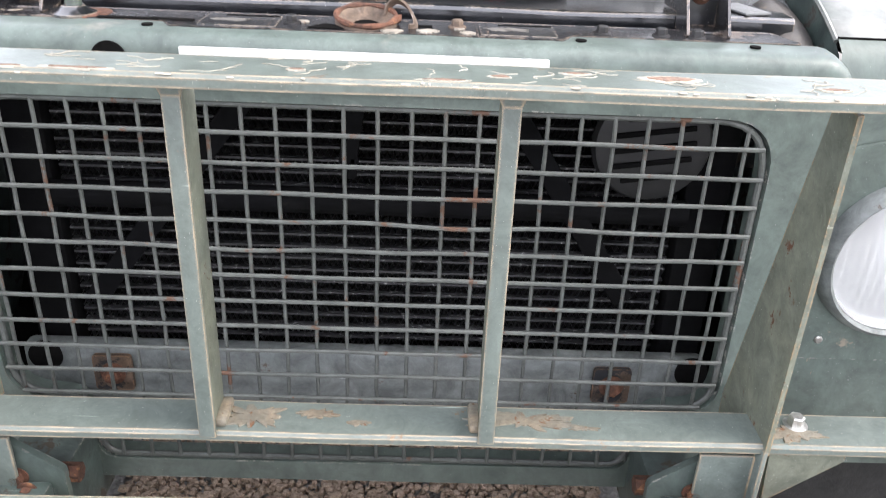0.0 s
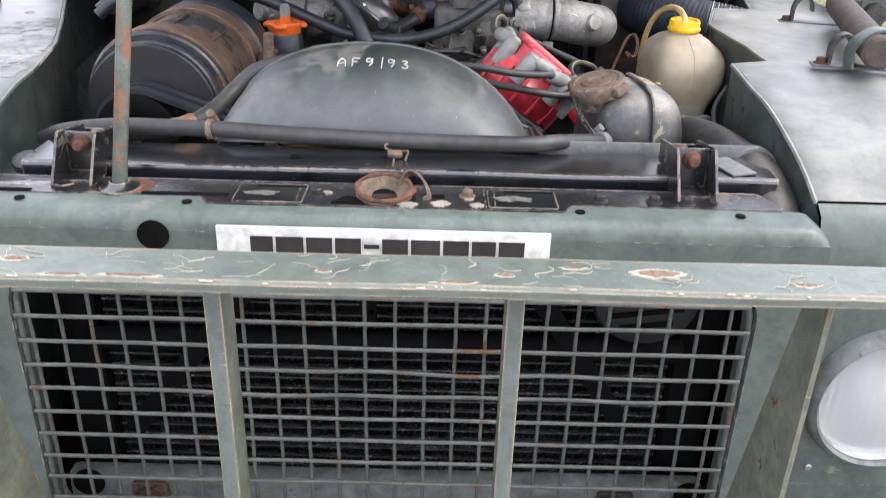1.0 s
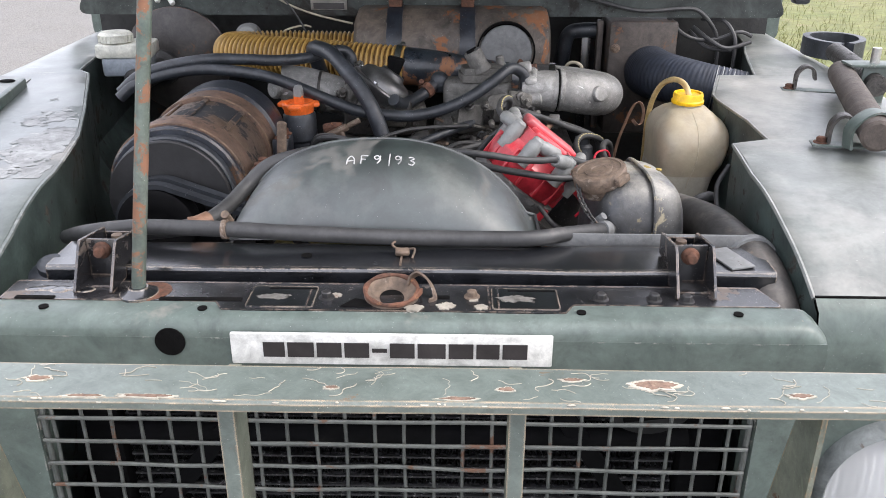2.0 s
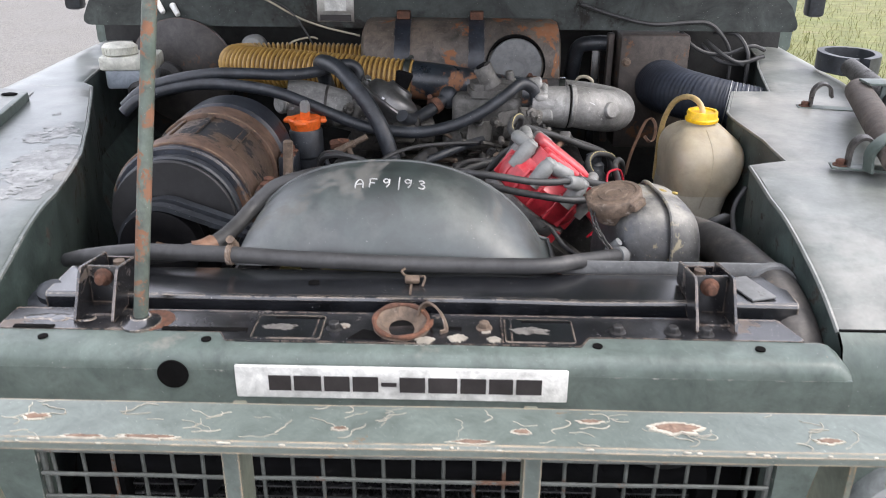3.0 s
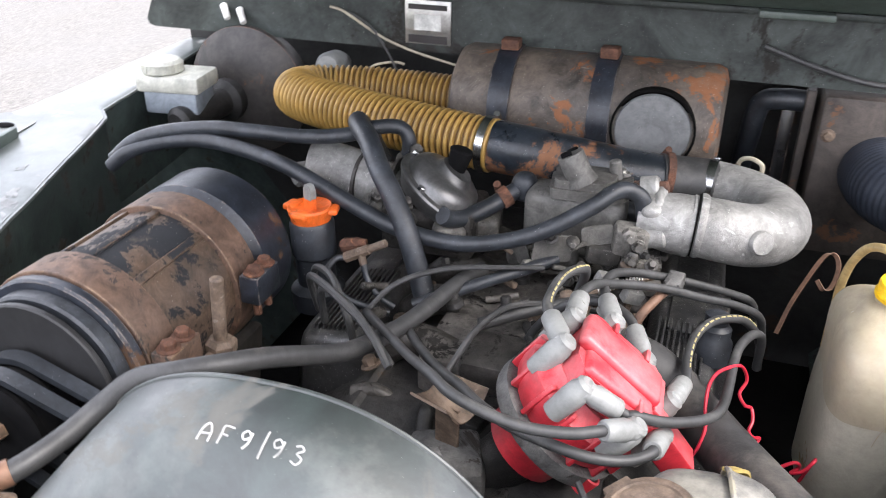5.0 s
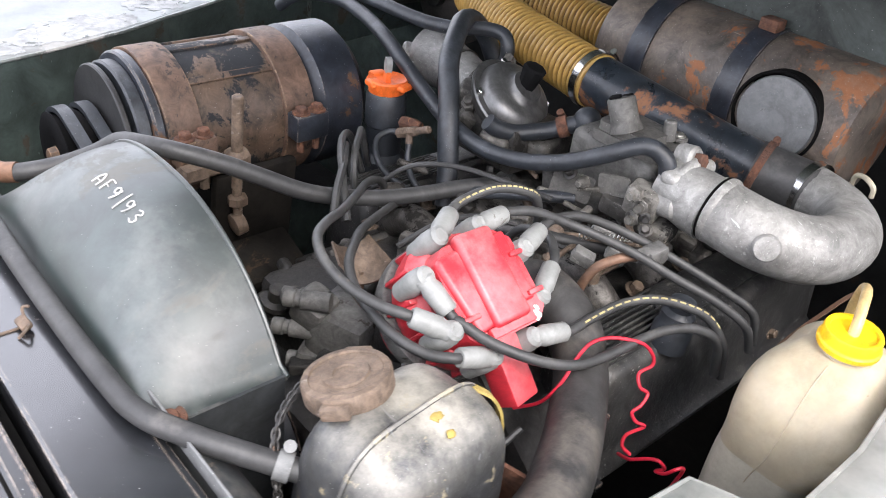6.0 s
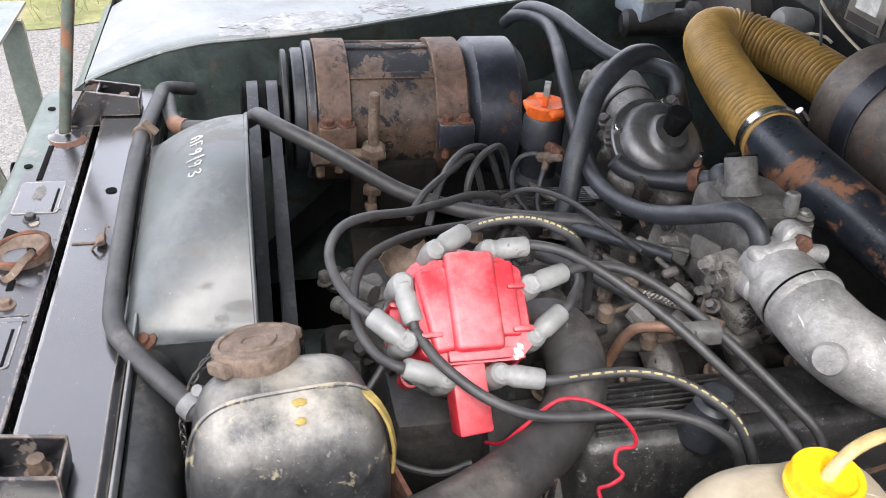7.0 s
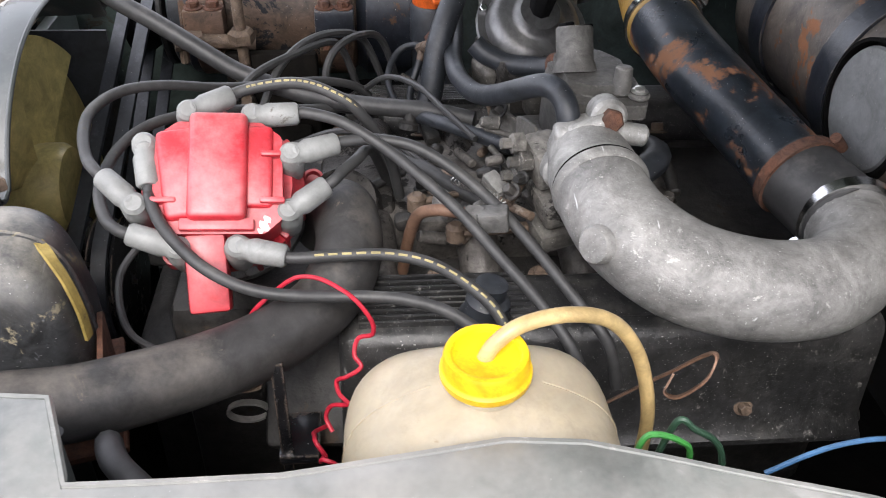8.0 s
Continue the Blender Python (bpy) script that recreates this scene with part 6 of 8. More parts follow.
engine = thing("engine_block", (0.065, 0.9, 0.5), "grimy black and grey V8 engine block", "engine")
bm = mesh()
box(bm, (0.065, 0.90, 0.82), (0.36, 0.82, 0.36), 0.02)
box(bm, (0.065, 0.48, 0.78), (0.28, 0.1, 0.26), 0.02)
part("block", bm, engine_grime, engine)
for side in (-1, 1):
    tilt = rot(0, side * 38, 0)
    c = Vector((0.065 + side * 0.235, 0.93, 0.965))
    bm = mesh()
    box(bm, c - tilt @ Vector((0, 0, 0.06)), (0.17, 0.66, 0.10), 0.008, tilt)
    part("cylinder_head", bm, engine_grime, engine)
    cover = rocker_cover(side, engine)
bm = mesh()
lathe(bm, (0.342, 0.822, 1.035), (0.0, 0.12, 1), [(0.026, 0), (0.026, 0.03), (0.022, 0.036), (0.022, 0.05), (0.016, 0.056), (0.016, 0.07), (0.008, 0.074)], 24)
single("breather_plug", bm, rubber, "black rubber breather plug on the rocker cover", "plug")
# valley and inlet manifold with its runners
manifold = thing("inlet_manifold", (0.065, 0.88, 1.0), "oily cast alloy inlet manifold with branches", "manifold")
bm = mesh()
box(bm, (0.065, 0.88, 1.02), (0.20, 0.42, 0.07), 0.015)
part("plenum", bm, alloy_dark, manifold)
for side in (-1, 1):
    for k in range(4):
        bm = mesh()
        y = 0.72 + 0.115 * k
        tube(bm, [(0.065 + side * 0.05, y, 1.03), (0.065 + side * 0.12, y, 1.045), (0.065 + side * 0.18, y + 0.01, 1.0)], 0.024, 12)
        part("runner", bm, alloy_dark, manifold)
    for k in range(5):
        bm = mesh()
        bolt(bm, (0.065 + side * 0.165, 0.675 + 0.115 * k, 1.02), (side * 0.4, 0, 1), 0.010, 0.012)
        part("bolt", bm, cap_rust, manifold)
bm = mesh()
box(bm, (0.09, 0.70, 1.045), (0.12, 0.09, 0.05), 0.012)
lathe(bm, (0.14, 0.68, 1.05), (0.5, 0.1, 0.6), [(0.048, 0), (0.05, 0.02), (0.042, 0.03), (0.036, 0.06)], 24)
part("thermostat_housing", bm, alloy_dark, manifold)
# small oily castings, unions and stubs in the valley
rnd = random.Random(21)
for k in range(46):
    x, y = rnd.uniform(-0.13, 0.25), rnd.uniform(0.66, 1.08)
    z = 1.055 + rnd.uniform(0, 0.03)
    bm = mesh()
    kind = k % 4
    if kind == 0:
        a = rnd.uniform(0, 6.28)
        rod(bm, (x, y, z), (x + 0.05 * math.cos(a), y + 0.05 * math.sin(a), z + rnd.uniform(0, 0.02)), rnd.uniform(0.005, 0.009), seg=10, bev=0.002)
    elif kind == 1:
        bolt(bm, (x, y, z), (rnd.uniform(-0.3, 0.3), rnd.uniform(-0.3, 0.3), 1), rnd.uniform(0.006, 0.009), 0.01)
    elif kind == 2:
        box(bm, (x, y, z), (rnd.uniform(0.02, 0.04), rnd.uniform(0.015, 0.03), rnd.uniform(0.01, 0.02)), 0.006, rot(rnd.uniform(-20, 20), rnd.uniform(-20, 20), rnd.uniform(0, 90)))
    else:
        lathe(bm, (x, y, z), (rnd.uniform(-0.5, 0.5), rnd.uniform(-0.5, 0.5), 1), [(0.013, 0), (0.013, 0.008), (0.008, 0.012), (0.008, 0.022), (0.005, 0.025)], 12)
    part("fitting", bm, rnd.choice((alloy_dark, engine_grime, engine_grime, cap_rust, alloy_dark)), manifold)
rnd = random.Random(33)
for k in range(44):
    x, y = rnd.uniform(-0.16, 0.14), rnd.uniform(0.44, 0.66)
    z = 0.955 + rnd.uniform(0, 0.05)
    bm = mesh()
    kind = k % 4
    if kind == 0:
        a = rnd.uniform(0, 6.28)
        d = Vector((0.06 * math.cos(a), 0.05 * math.sin(a), rnd.uniform(-0.01, 0.03)))
        tube(bm, [(x, y, z), Vector((x, y, z + 0.012)) + d * 0.5, Vector((x, y, z)) + d], rnd.uniform(0.006, 0.012), 10, 5)
    elif kind == 1:
        bolt(bm, (x, y, z), (rnd.uniform(-0.3, 0.8), rnd.uniform(-0.6, 0.3), 1), rnd.uniform(0.008, 0.013), 0.016)
    elif kind == 2:
        box(bm, (x, y, z), (rnd.uniform(0.02, 0.06), rnd.uniform(0.02, 0.05), rnd.uniform(0.01, 0.03)), 0.004, rot(rnd.uniform(-25, 25), rnd.uniform(-25, 25), rnd.uniform(0, 90)))
    else:
        lathe(bm, (x, y, z), (rnd.uniform(-0.5, 0.9), rnd.uniform(-0.9, 0.3), 1), [(0.02, 0), (0.02, 0.008), (0.012, 0.012), (0.012, 0.028), (0.008, 0.032)], 12)
    part("fitting", bm, rnd.choice((alloy_dark, engine_grime, engine_grime, engine_grime, engine_grime)), engine)
# front cover, pump body and rusty plate behind the distributor
pump = thing("water_pump", (0.05, 0.51, 0.93), "grey cast water pump with hose stubs", "pump")
bm = mesh()
box(bm, (0.06, 0.525, 0.985), (0.09, 0.09, 0.11), 0.015, rot(0, 0, 20))
box(bm, (0.03, 0.49, 1.03), (0.05, 0.05, 0.05), 0.012, rot(10, 20, 20))
box(bm, (0.045, 0.495, 0.96), (0.06, 0.06, 0.04), 0.012, rot(0, 0, 35))
part("housing", bm, pump_alloy, pump)
for x, y, z, h in ((0.0, 0.447, 1.001, 0.075), (0.022, 0.456, 0.957, 0.08), (-0.005, 0.465, 1.04, 0.06), (0.018, 0.452, 1.055, 0.06)):
    d = Vector((0.75, 0.65, 0.05)).normalized()
    bm = mesh()
    lathe(bm, (x, y, z), d, [(0.009, -0.001), (0.0115, 0.001), (0.0115, 0.014), (0.0095, 0.016), (0.0095, 0.022), (0.0125, 0.024), (0.013, h)], 16)
    part("stub", bm, pump_alloy, pump)
bm = mesh()
strip(bm, [(0.044, 0.508, 1.117), (0.05, 0.518, 1.106), (0.058, 0.53, 1.1), (0.066, 0.543, 1.104), (0.07, 0.553, 1.113), (0.072, 0.558, 1.121)], 0.058, 0.003, (0.93, -0.05, -0.3), 5)
strip(bm, [(0.06, 0.53, 1.1), (0.058, 0.535, 1.06), (0.056, 0.54, 1.0)], 0.03, 0.004, (0.9, -0.2, 0.1), 4)
single("rusty_plate", bm, cap_rust, "curled rusty bracket plate on the engine front", "bracket")
alt_bracket = thing("alternator_bracket", (-0.25, 0.56, 0.9), "sooty alternator mounting bracket with an eye bolt", "bracket")
bm = mesh()
box(bm, (-0.262, 0.57, 1.0), (0.02, 0.14, 0.17), 0.008, rot(0, 8, 0))
part("upright_plate", bm, soot_brown, alt_bracket)
bm = mesh()
box(bm, (-0.22, 0.56, 0.93), (0.09, 0.13, 0.03), 0.008, rot(0, 20, 0))
part("foot", bm, soot_brown, alt_bracket)
bm = mesh()
rod(bm, (-0.24, 0.532, 1.075), (-0.238, 0.532, 1.0), 0.0075, seg=10)
lathe(bm, (-0.239, 0.532, 1.035), (0, 0, 1), [(0.016, 0), (0.016, 0.012), (0.011, 0.015)], 6)
lathe(bm, (-0.238, 0.532, 1.0), (0, 1, 0.2), [(0.012, -0.01), (0.018, -0.008), (0.018, 0.008), (0.012, 0.01)], 14)
part("eye_bolt", bm, cap_rust, alt_bracket, "rusty eye bolt")

# ---- oil filler ----
settle(0.002, 0.002, -0.007)
filler = thing("oil_filler", (-0.255, 0.81, 1.03), "black oil filler tube with a bright orange cap", "oil filler")
bm = mesh()
lathe(bm, (-0.25, 0.812, 1.02), (-0.03, 0, 1), [(0.042, 0), (0.042, 0.03), (0.030, 0.04), (0.030, 0.085), (0.034, 0.09), (0.034, 0.14), (0.031, 0.145)], 28)
part("tube", bm, rubber, filler)
bm = mesh()
lathe(bm, (-0.2545, 0.812, 1.160), (-0.03, 0, 1), [(0.026, 0), (0.030, 0.003), (0.031, 0.012), (0.033, 0.016), (0.034, 0.024), (0.032, 0.027), (0.027, 0.024), (0.012, 0.022)], 32)
for a in (0.25, 3.0, 4.6):
    d = Vector((math.cos(a), math.sin(a), 0))
    box(bm, Vector((-0.2545, 0.812, 1.181)) + d * (0.032 if a < 4 else 0.026), (0.022, 0.028, 0.01), 0.0045, rot(0, 0, math.degrees(a)))
part("cap", bm, orange_plastic, filler, "bright orange filler cap")
bm = mesh()
slab(bm, rounded([(-0.010, 0), (0.010, 0), (0.009, 0.03), (0.005, 0.04), (-0.005, 0.04), (-0.009, 0.03)], 0.004), 0.008, Matrix.Translation((-0.255, 0.806, 1.18)) @ rot(0, 0, -25).to_4x4() @ FACE)
part("grip", bm, orange_plastic, filler)
bm = mesh()
slab(bm, rounded([(-0.0095, 0.018), (0.0095, 0.018), (0.009, 0.034), (0.005, 0.042), (-0.005, 0.042), (-0.009, 0.034)], 0.004), 0.0095, Matrix.Translation((-0.255, 0.8055, 1.18)) @ rot(0, 0, -25).to_4x4() @ FACE)
part("grip_tip", bm, boot_grey, filler, "worn grey tip of the grip")

# ---- distributor ----
settle(0.016, 0.008, 0.011)
W_AX = Vector((0.617, 0.067, 0.785)).normalized()
D_AX = (Vector((0.785, 0, -0.617)) - W_AX * Vector((0.785, 0, -0.617)).dot(W_AX)).normalized()
E_AX = W_AX.cross(D_AX)
DC = Vector((0.221, 0.562, 1.151))
DM = Matrix.Translation(DC) @ Matrix((D_AX, E_AX, W_AX)).transposed().to_4x4()
dist = thing("distributor", DC - W_AX * 0.12, "red plastic distributor cap with grey plug boots", "distributor")
D3 = DM.to_3x3()
bm = mesh()
lathe(bm, DM @ Vector((0, 0, -0.10)), W_AX, [(0.05, -0.05), (0.055, 0), (0.078, 0.03), (0.082, 0.045), (0.082, 0.062), (0.076, 0.068), (0.07, 0.085)], 36)
skirt = part("skirt", bm, red_plastic, dist)
for k in range(14):
    a = 2 * math.pi * k / 14
    c = math.cos(a) * Vector((1, 0, 0)) + math.sin(a) * Vector((0, 1, 0))
    bm = mesh()
    box(bm, DM @ (c * 0.078 + Vector((0, 0, -0.052))), (0.012, 0.006, 0.05), 0.002, D3 @ rot(0, 0, math.degrees(a)))
    part("rib", bm, red_plastic, skirt)
bm = mesh()
lathe(bm, DM @ Vector((0, 0, -0.098)), W_AX, [(0.06, -0.006), (0.082, -0.004), (0.084, 0.004), (0.083, 0.016), (0.079, 0.018)], 40)
part("base_ring", bm, pump_alloy, dist, "grey alloy base ring")
bm = mesh()
top = rounded([(-0.055, -0.04, 0.008), (-0.055, 0.04, 0.008), (-0.04, 0.06, 0.008), (0.045, 0.062, 0.01), (0.06, 0.045, 0.008), (0.06, -0.045, 0.008), (0.045, -0.062, 0.01), (-0.04, -0.06, 0.008)])
slab(bm, top, 0.045, DM @ Matrix.Translation((0, 0, -0.035)))
bmesh.ops.bevel(bm, geom=[e for e in bm.edges if all(((DM.inverted() @ v.co).z > 0.009) for v in e.verts)], offset=0.005, segments=2, affect="EDGES")
part("cover", bm, red_plastic, dist, "dusty red coil cover")
bm = mesh()
box(bm, DM @ Vector((-0.006, 0, 0.016)), (0.11, 0.056, 0.018), 0.007, D3, 3)
part("ridge", bm, red_plastic, dist)
bm = mesh()
box(bm, DM @ Vector((0.0, -0.034, 0.010)), (0.092, 0.042, 0.014), 0.0065, D3 @ rot(0, 0, 8), 3)
part("coil_hump", bm, red_plastic, dist)
bm = mesh()
box(bm, DM @ Vector((-0.008, 0.037, 0.009)), (0.085, 0.03, 0.012), 0.005, D3, 3)
part("coil_hump", bm, red_plastic, dist)
for u, v in ((-0.02, 0.052), (0.028, 0.052), (0.028, -0.05)):
    bm = mesh()
    box(bm, DM @ Vector((u, v, 0.014)), (0.006, 0.024, 0.010), 0.002, D3)
    part("web", bm, red_plastic, dist)
bm = mesh()
box(bm, DM @ Vector((0.052, 0.0, 0.012)), (0.012, 0.07, 0.010), 0.002, D3)
part("seam_bar", bm, red_plastic, dist)
bm = mesh()
box(bm, DM @ Vector((0.092, -0.010, -0.018)), (0.076, 0.039, 0.034), 0.004, D3 @ rot(0, 14, 5))
part("plug_tail", bm, red_plastic, dist, "red connector tail")
bm = mesh()
for u, v, r in ((0.052, 0.044, 0.007), (0.046, 0.047, 0.005), (0.058, 0.041, 0.004)):
    egg(bm, DM @ Vector((u, v, 0.0105)), (r, r * 0.6, 0.001), 1.5, 12, 6, D3 @ rot(0, 0, u * 900), lambda q: q * (1 + 0.5 * noise.noise(q * 400)))
part("paint_chip", bm, badge_white, dist, "white paint fleck")
for u, v in ((0.055, -0.055), (-0.03, 0.09)):
    bm = mesh()
    lathe(bm, DM @ Vector((u, v, -0.105)), W_AX, [(0.012, 0), (0.012, 0.022), (0.009, 0.0225), (0.008, 0.014), (0.002, 0.013)], 16)
    part("screw_post", bm, red_plastic, dist)
bm = mesh()
rod(bm, DM @ Vector((0, 0, -0.14)), DM @ Vector((-0.0, 0, -0.30)), 0.035, seg=20)
part("stem", bm, engine_grime, dist)

# ---- plug boots and leads; each: knob place, boot end, then the lead's way ----
LEADS = [
    ((0.184, 0.539, 1.206), (0.16, 0.58, 1.214), [(0.153, 0.605, 1.219), (0.157, 0.635, 1.225), (0.164, 0.657, 1.226), (0.173, 0.68, 1.221), (0.178, 0.705, 1.205), (0.165, 0.735, 1.15), (0.15, 0.75, 1.08)]),
    ((0.183, 0.601, 1.201), (0.182, 0.648, 1.203), [(0.192, 0.69, 1.198), (0.21, 0.73, 1.18), (0.240, 0.764, 1.165), (0.277, 0.803, 1.144), (0.321, 0.840, 1.119), (0.365, 0.874, 1.097), (0.40, 0.90, 1.07), (0.41, 0.915, 1.03)]),
    ((0.213, 0.498, 1.186), (0.253, 0.505, 1.162), [(0.268, 0.508, 1.158), (0.291, 0.52, 1.148), (0.312, 0.537, 1.139), (0.335, 0.562, 1.129), (0.35, 0.592, 1.119), (0.357, 0.622, 1.113), (0.361, 0.66, 1.111), (0.365, 0.71, 1.112), (0.372, 0.75, 1.112), (0.387, 0.79, 1.106), (0.402, 0.825, 1.08), (0.405, 0.845, 1.02)]),
    ((0.269, 0.494, 1.152), (0.241, 0.459, 1.17), [(0.215, 0.44, 1.175), (0.175, 0.428, 1.18), (0.135, 0.428, 1.186), (0.09, 0.448, 1.185), (0.055, 0.485, 1.175), (0.01, 0.54, 1.15), (-0.04, 0.60, 1.13), (-0.09, 0.66, 1.11), (-0.12, 0.71, 1.08), (-0.13, 0.74, 1.02)]),
    ((0.295, 0.534, 1.119), (0.29, 0.487, 1.136), [(0.268, 0.463, 1.137), (0.235, 0.45, 1.142), (0.2, 0.448, 1.148), (0.155, 0.455, 1.153), (0.115, 0.475, 1.155), (0.08, 0.508, 1.15), (0.04, 0.55, 1.135), (-0.01, 0.62, 1.11), (-0.06, 0.70, 1.08), (-0.09, 0.75, 1.02)]),
    ((0.224, 0.640, 1.179), (0.208, 0.687, 1.183), [(0.2, 0.725, 1.182), (0.207, 0.765, 1.176), (0.23, 0.805, 1.16), (0.265, 0.843, 1.140), (0.308, 0.875, 1.120), (0.352, 0.905, 1.098), (0.39, 0.935, 1.07), (0.40, 0.95, 1.02)]),
    ((0.264, 0.637, 1.138), (0.244, 0.676, 1.157), [(0.232, 0.69, 1.164), (0.21, 0.705, 1.166), (0.185, 0.712, 1.16), (0.15, 0.72, 1.14), (0.12, 0.73, 1.1), (0.1, 0.74, 1.06)]),
    ((0.299, 0.590, 1.122), (0.311, 0.638, 1.119), [(0.311, 0.689, 1.119), (0.316, 0.734, 1.122), (0.332, 0.774, 1.122), (0.356, 0.808, 1.113), (0.38, 0.832, 1.098), (0.402, 0.85, 1.06), (0.408, 0.86, 1.01)]),
]
settle()
for k, (knob, end, way) in enumerate(LEADS):
    knob, end = Vector(knob), Vector(end)
    lead = thing("ignition_lead", knob, "grey-black ignition lead with a light grey angled boot", "ignition lead", "ignition leads")
    bm = mesh()
    lathe(bm, knob - W_AX * 0.045, W_AX, [(0.012, 0), (0.014, 0.03), (0.0135, 0.042), (0.0115, 0.046), (0.0115, 0.052), (0.008, 0.056)], 16)
    d = (end - knob).normalized()
    lathe(bm, knob - d * 0.004, d, [(0.009, 0), (0.0125, 0.008), (0.0105, 0.014), (0.0125, 0.02), (0.0115, (end - knob).length), (0.009, (end - knob).length + 0.003)], 16)
    part("boot", bm, boot_grey, lead, "light grey rubber boot")
    bm = mesh()
    tube(bm, [end - d * 0.004, end + d * 0.008, *[Vector(p) for p in way]], 0.006, 10)
    part("cable", bm, lead_rubber, lead)
    if k in (0, 7):
        line = spline([end + d * 0.008, *[Vector(p) for p in way]], 10)
        for a in range(4, len(line) - 16, 3):
            bm = mesh()
            p, q = line[a], line[a + 2]
            tube(bm, [p + W_AX * 0.0056, (p + q) / 2 + W_AX * 0.0058, q + W_AX * 0.0056], 0.0013, 6, 3)
            part("print_bar", bm, print_gold, lead, "row of pale gold print")
# ---- expansion tank ----
tank = thing("expansion_tank", (0.34, 0.36, 0.98), "scuffed black steel coolant tank with yellow paint dabs", "coolant tank")
TT = rot(0, 0, 6)
bm = mesh()
egg(bm, (0.352, 0.366, 1.080), (0.069, 0.092, 0.106), 4.2, 44, 28, TT, lambda p: Vector((p.x * (1 - 0.10 * max(0, p.z) / 0.1), p.y * (1 - 0.12 * max(0, p.z) / 0.1), p.z - 0.010 * (p.x > 0) * (p.x / 0.07))))
part("inner_half", bm, tank_paint, tank)
bm = mesh()
egg(bm, (0.352, 0.366, 1.080), (0.069, 0.092, 0.106), 4.2, 44, 28, TT, lambda p: Vector((max(p.x, 0.012) * 1.02, 1.035 * p.y * (1 - 0.10 * max(0, p.z) / 0.1), 1.03 * p.z - 0.012 * max(0, p.x / 0.07) + 0.001)))
part("outer_half", bm, band_paint, tank, "scuffed dusty outer half of the tank")
seam = []
for i in range(41):
    a = -0.35 + (math.pi + 0.7) * i / 40
    e = 2 / 4.2
    c, s = math.cos(a), math.sin(a)
    py, pz = 0.096 * math.copysign(abs(c) ** e, c), 0.108 * math.copysign(abs(s) ** e, s)
    k = 1 - 0.10 * max(0, pz) / 0.1
    seam.append(Vector((0.352, 0.366, 1.080)) + TT @ Vector((0.012, py * k, pz + 0.001)))
bm = mesh()
tube(bm, seam, 0.0028, 6, 1)
part("seam_bead", bm, band_paint, tank, "welded seam bead between the halves")
rnd = random.Random(6)
for at in ((0.375, 0.377, 1.1852), (0.395, 0.378, 1.1815)):
    bm = mesh()
    egg(bm, at, (rnd.uniform(0.005, 0.008), rnd.uniform(0.004, 0.006), 0.0022), 1.8, 14, 6, rot(0, 0, rnd.uniform(0, 180)), lambda v: Vector((v.x, v.y, 0)) * (1 + 0.5 * noise.noise(v * 350)) + Vector((0, 0, v.z)))
    part("paint_dab", bm, yellow_blob, tank, "yellow paint dab")
bm = mesh()
strip(bm, [(0.356, 0.436, 1.1755), (0.365, 0.445, 1.171), (0.372, 0.451, 1.166), (0.376, 0.4575, 1.153), (0.378, 0.4615, 1.138), (0.379, 0.4645, 1.118), (0.379, 0.465, 1.1), (0.378, 0.4645, 1.085)], 0.0095, 0.003, (0.9, -0.25, 0.1), 5)
part("paint_drip", bm, yellow_blob, tank, "run of yellow paint down the tank shoulder")
bm = mesh()
lathe(bm, (0.304, 0.345, 1.156), (-0.27, -0.12, 1), [(0.030, 0), (0.031, 0.016), (0.0395, 0.0172), (0.0415, 0.021), (0.0415, 0.036), (0.0398, 0.0385), (0.034, 0.0395), (0.033, 0.0375), (0.022, 0.0375), (0.021, 0.0395), (0.012, 0.0395), (0.011, 0.038), (0.002, 0.038)], 40)
LID = Vector((-0.27, -0.12, 1)).to_track_quat("Z", "Y").to_matrix()
for a in (0.3, 3.44):
    box(bm, Vector((0.304, 0.345, 1.156)) + LID @ Vector((0.041 * math.cos(a), 0.041 * math.sin(a), 0.0285)), (0.016, 0.027, 0.013), 0.003, LID @ rot(0, 0, math.degrees(a)))
part("filler_cap", bm, cap_rust, tank, "rust-brown pressure cap")
bm = mesh()
pts = spline([(0.262, 0.325, 1.172), (0.264, 0.304, 1.158), (0.273, 0.285, 1.143), (0.289, 0.272, 1.125), (0.303, 0.266, 1.105), (0.31, 0.266, 1.075), (0.311, 0.268, 1.045)], 5)
for i, (a, b) in enumerate(zip(pts[::1], pts[1::1])):
    c, d = (a + b) / 2, (b - a)
    u, v, w = frame_of(d)
    side = u if i % 2 else v
    ring = [c + d.normalized() * 0.0062 * math.cos(t) + side * 0.0036 * math.sin(t) for t in (2 * math.pi * k / 10 for k in range(11))]
    tube(bm, ring, 0.0012, 5, smooth=False, ends=False)
part("chain", bm, bolt_black, tank, "fine dark cap chain")
bm = mesh()
slab(bm, rounded([(-0.05, 0), (0.05, 0), (0.05, 0.09), (-0.05, 0.09)], 0.01), 0.005, Matrix.Translation((0.375, 0.468, 0.985)) @ rot(0, 0, 14).to_4x4() @ FACE)
box(bm, (0.36, 0.38, 0.975), (0.16, 0.18, 0.008), 0.002, rot(0, 0, 14))
part("cradle", bm, rust, tank, "rusty tank cradle")

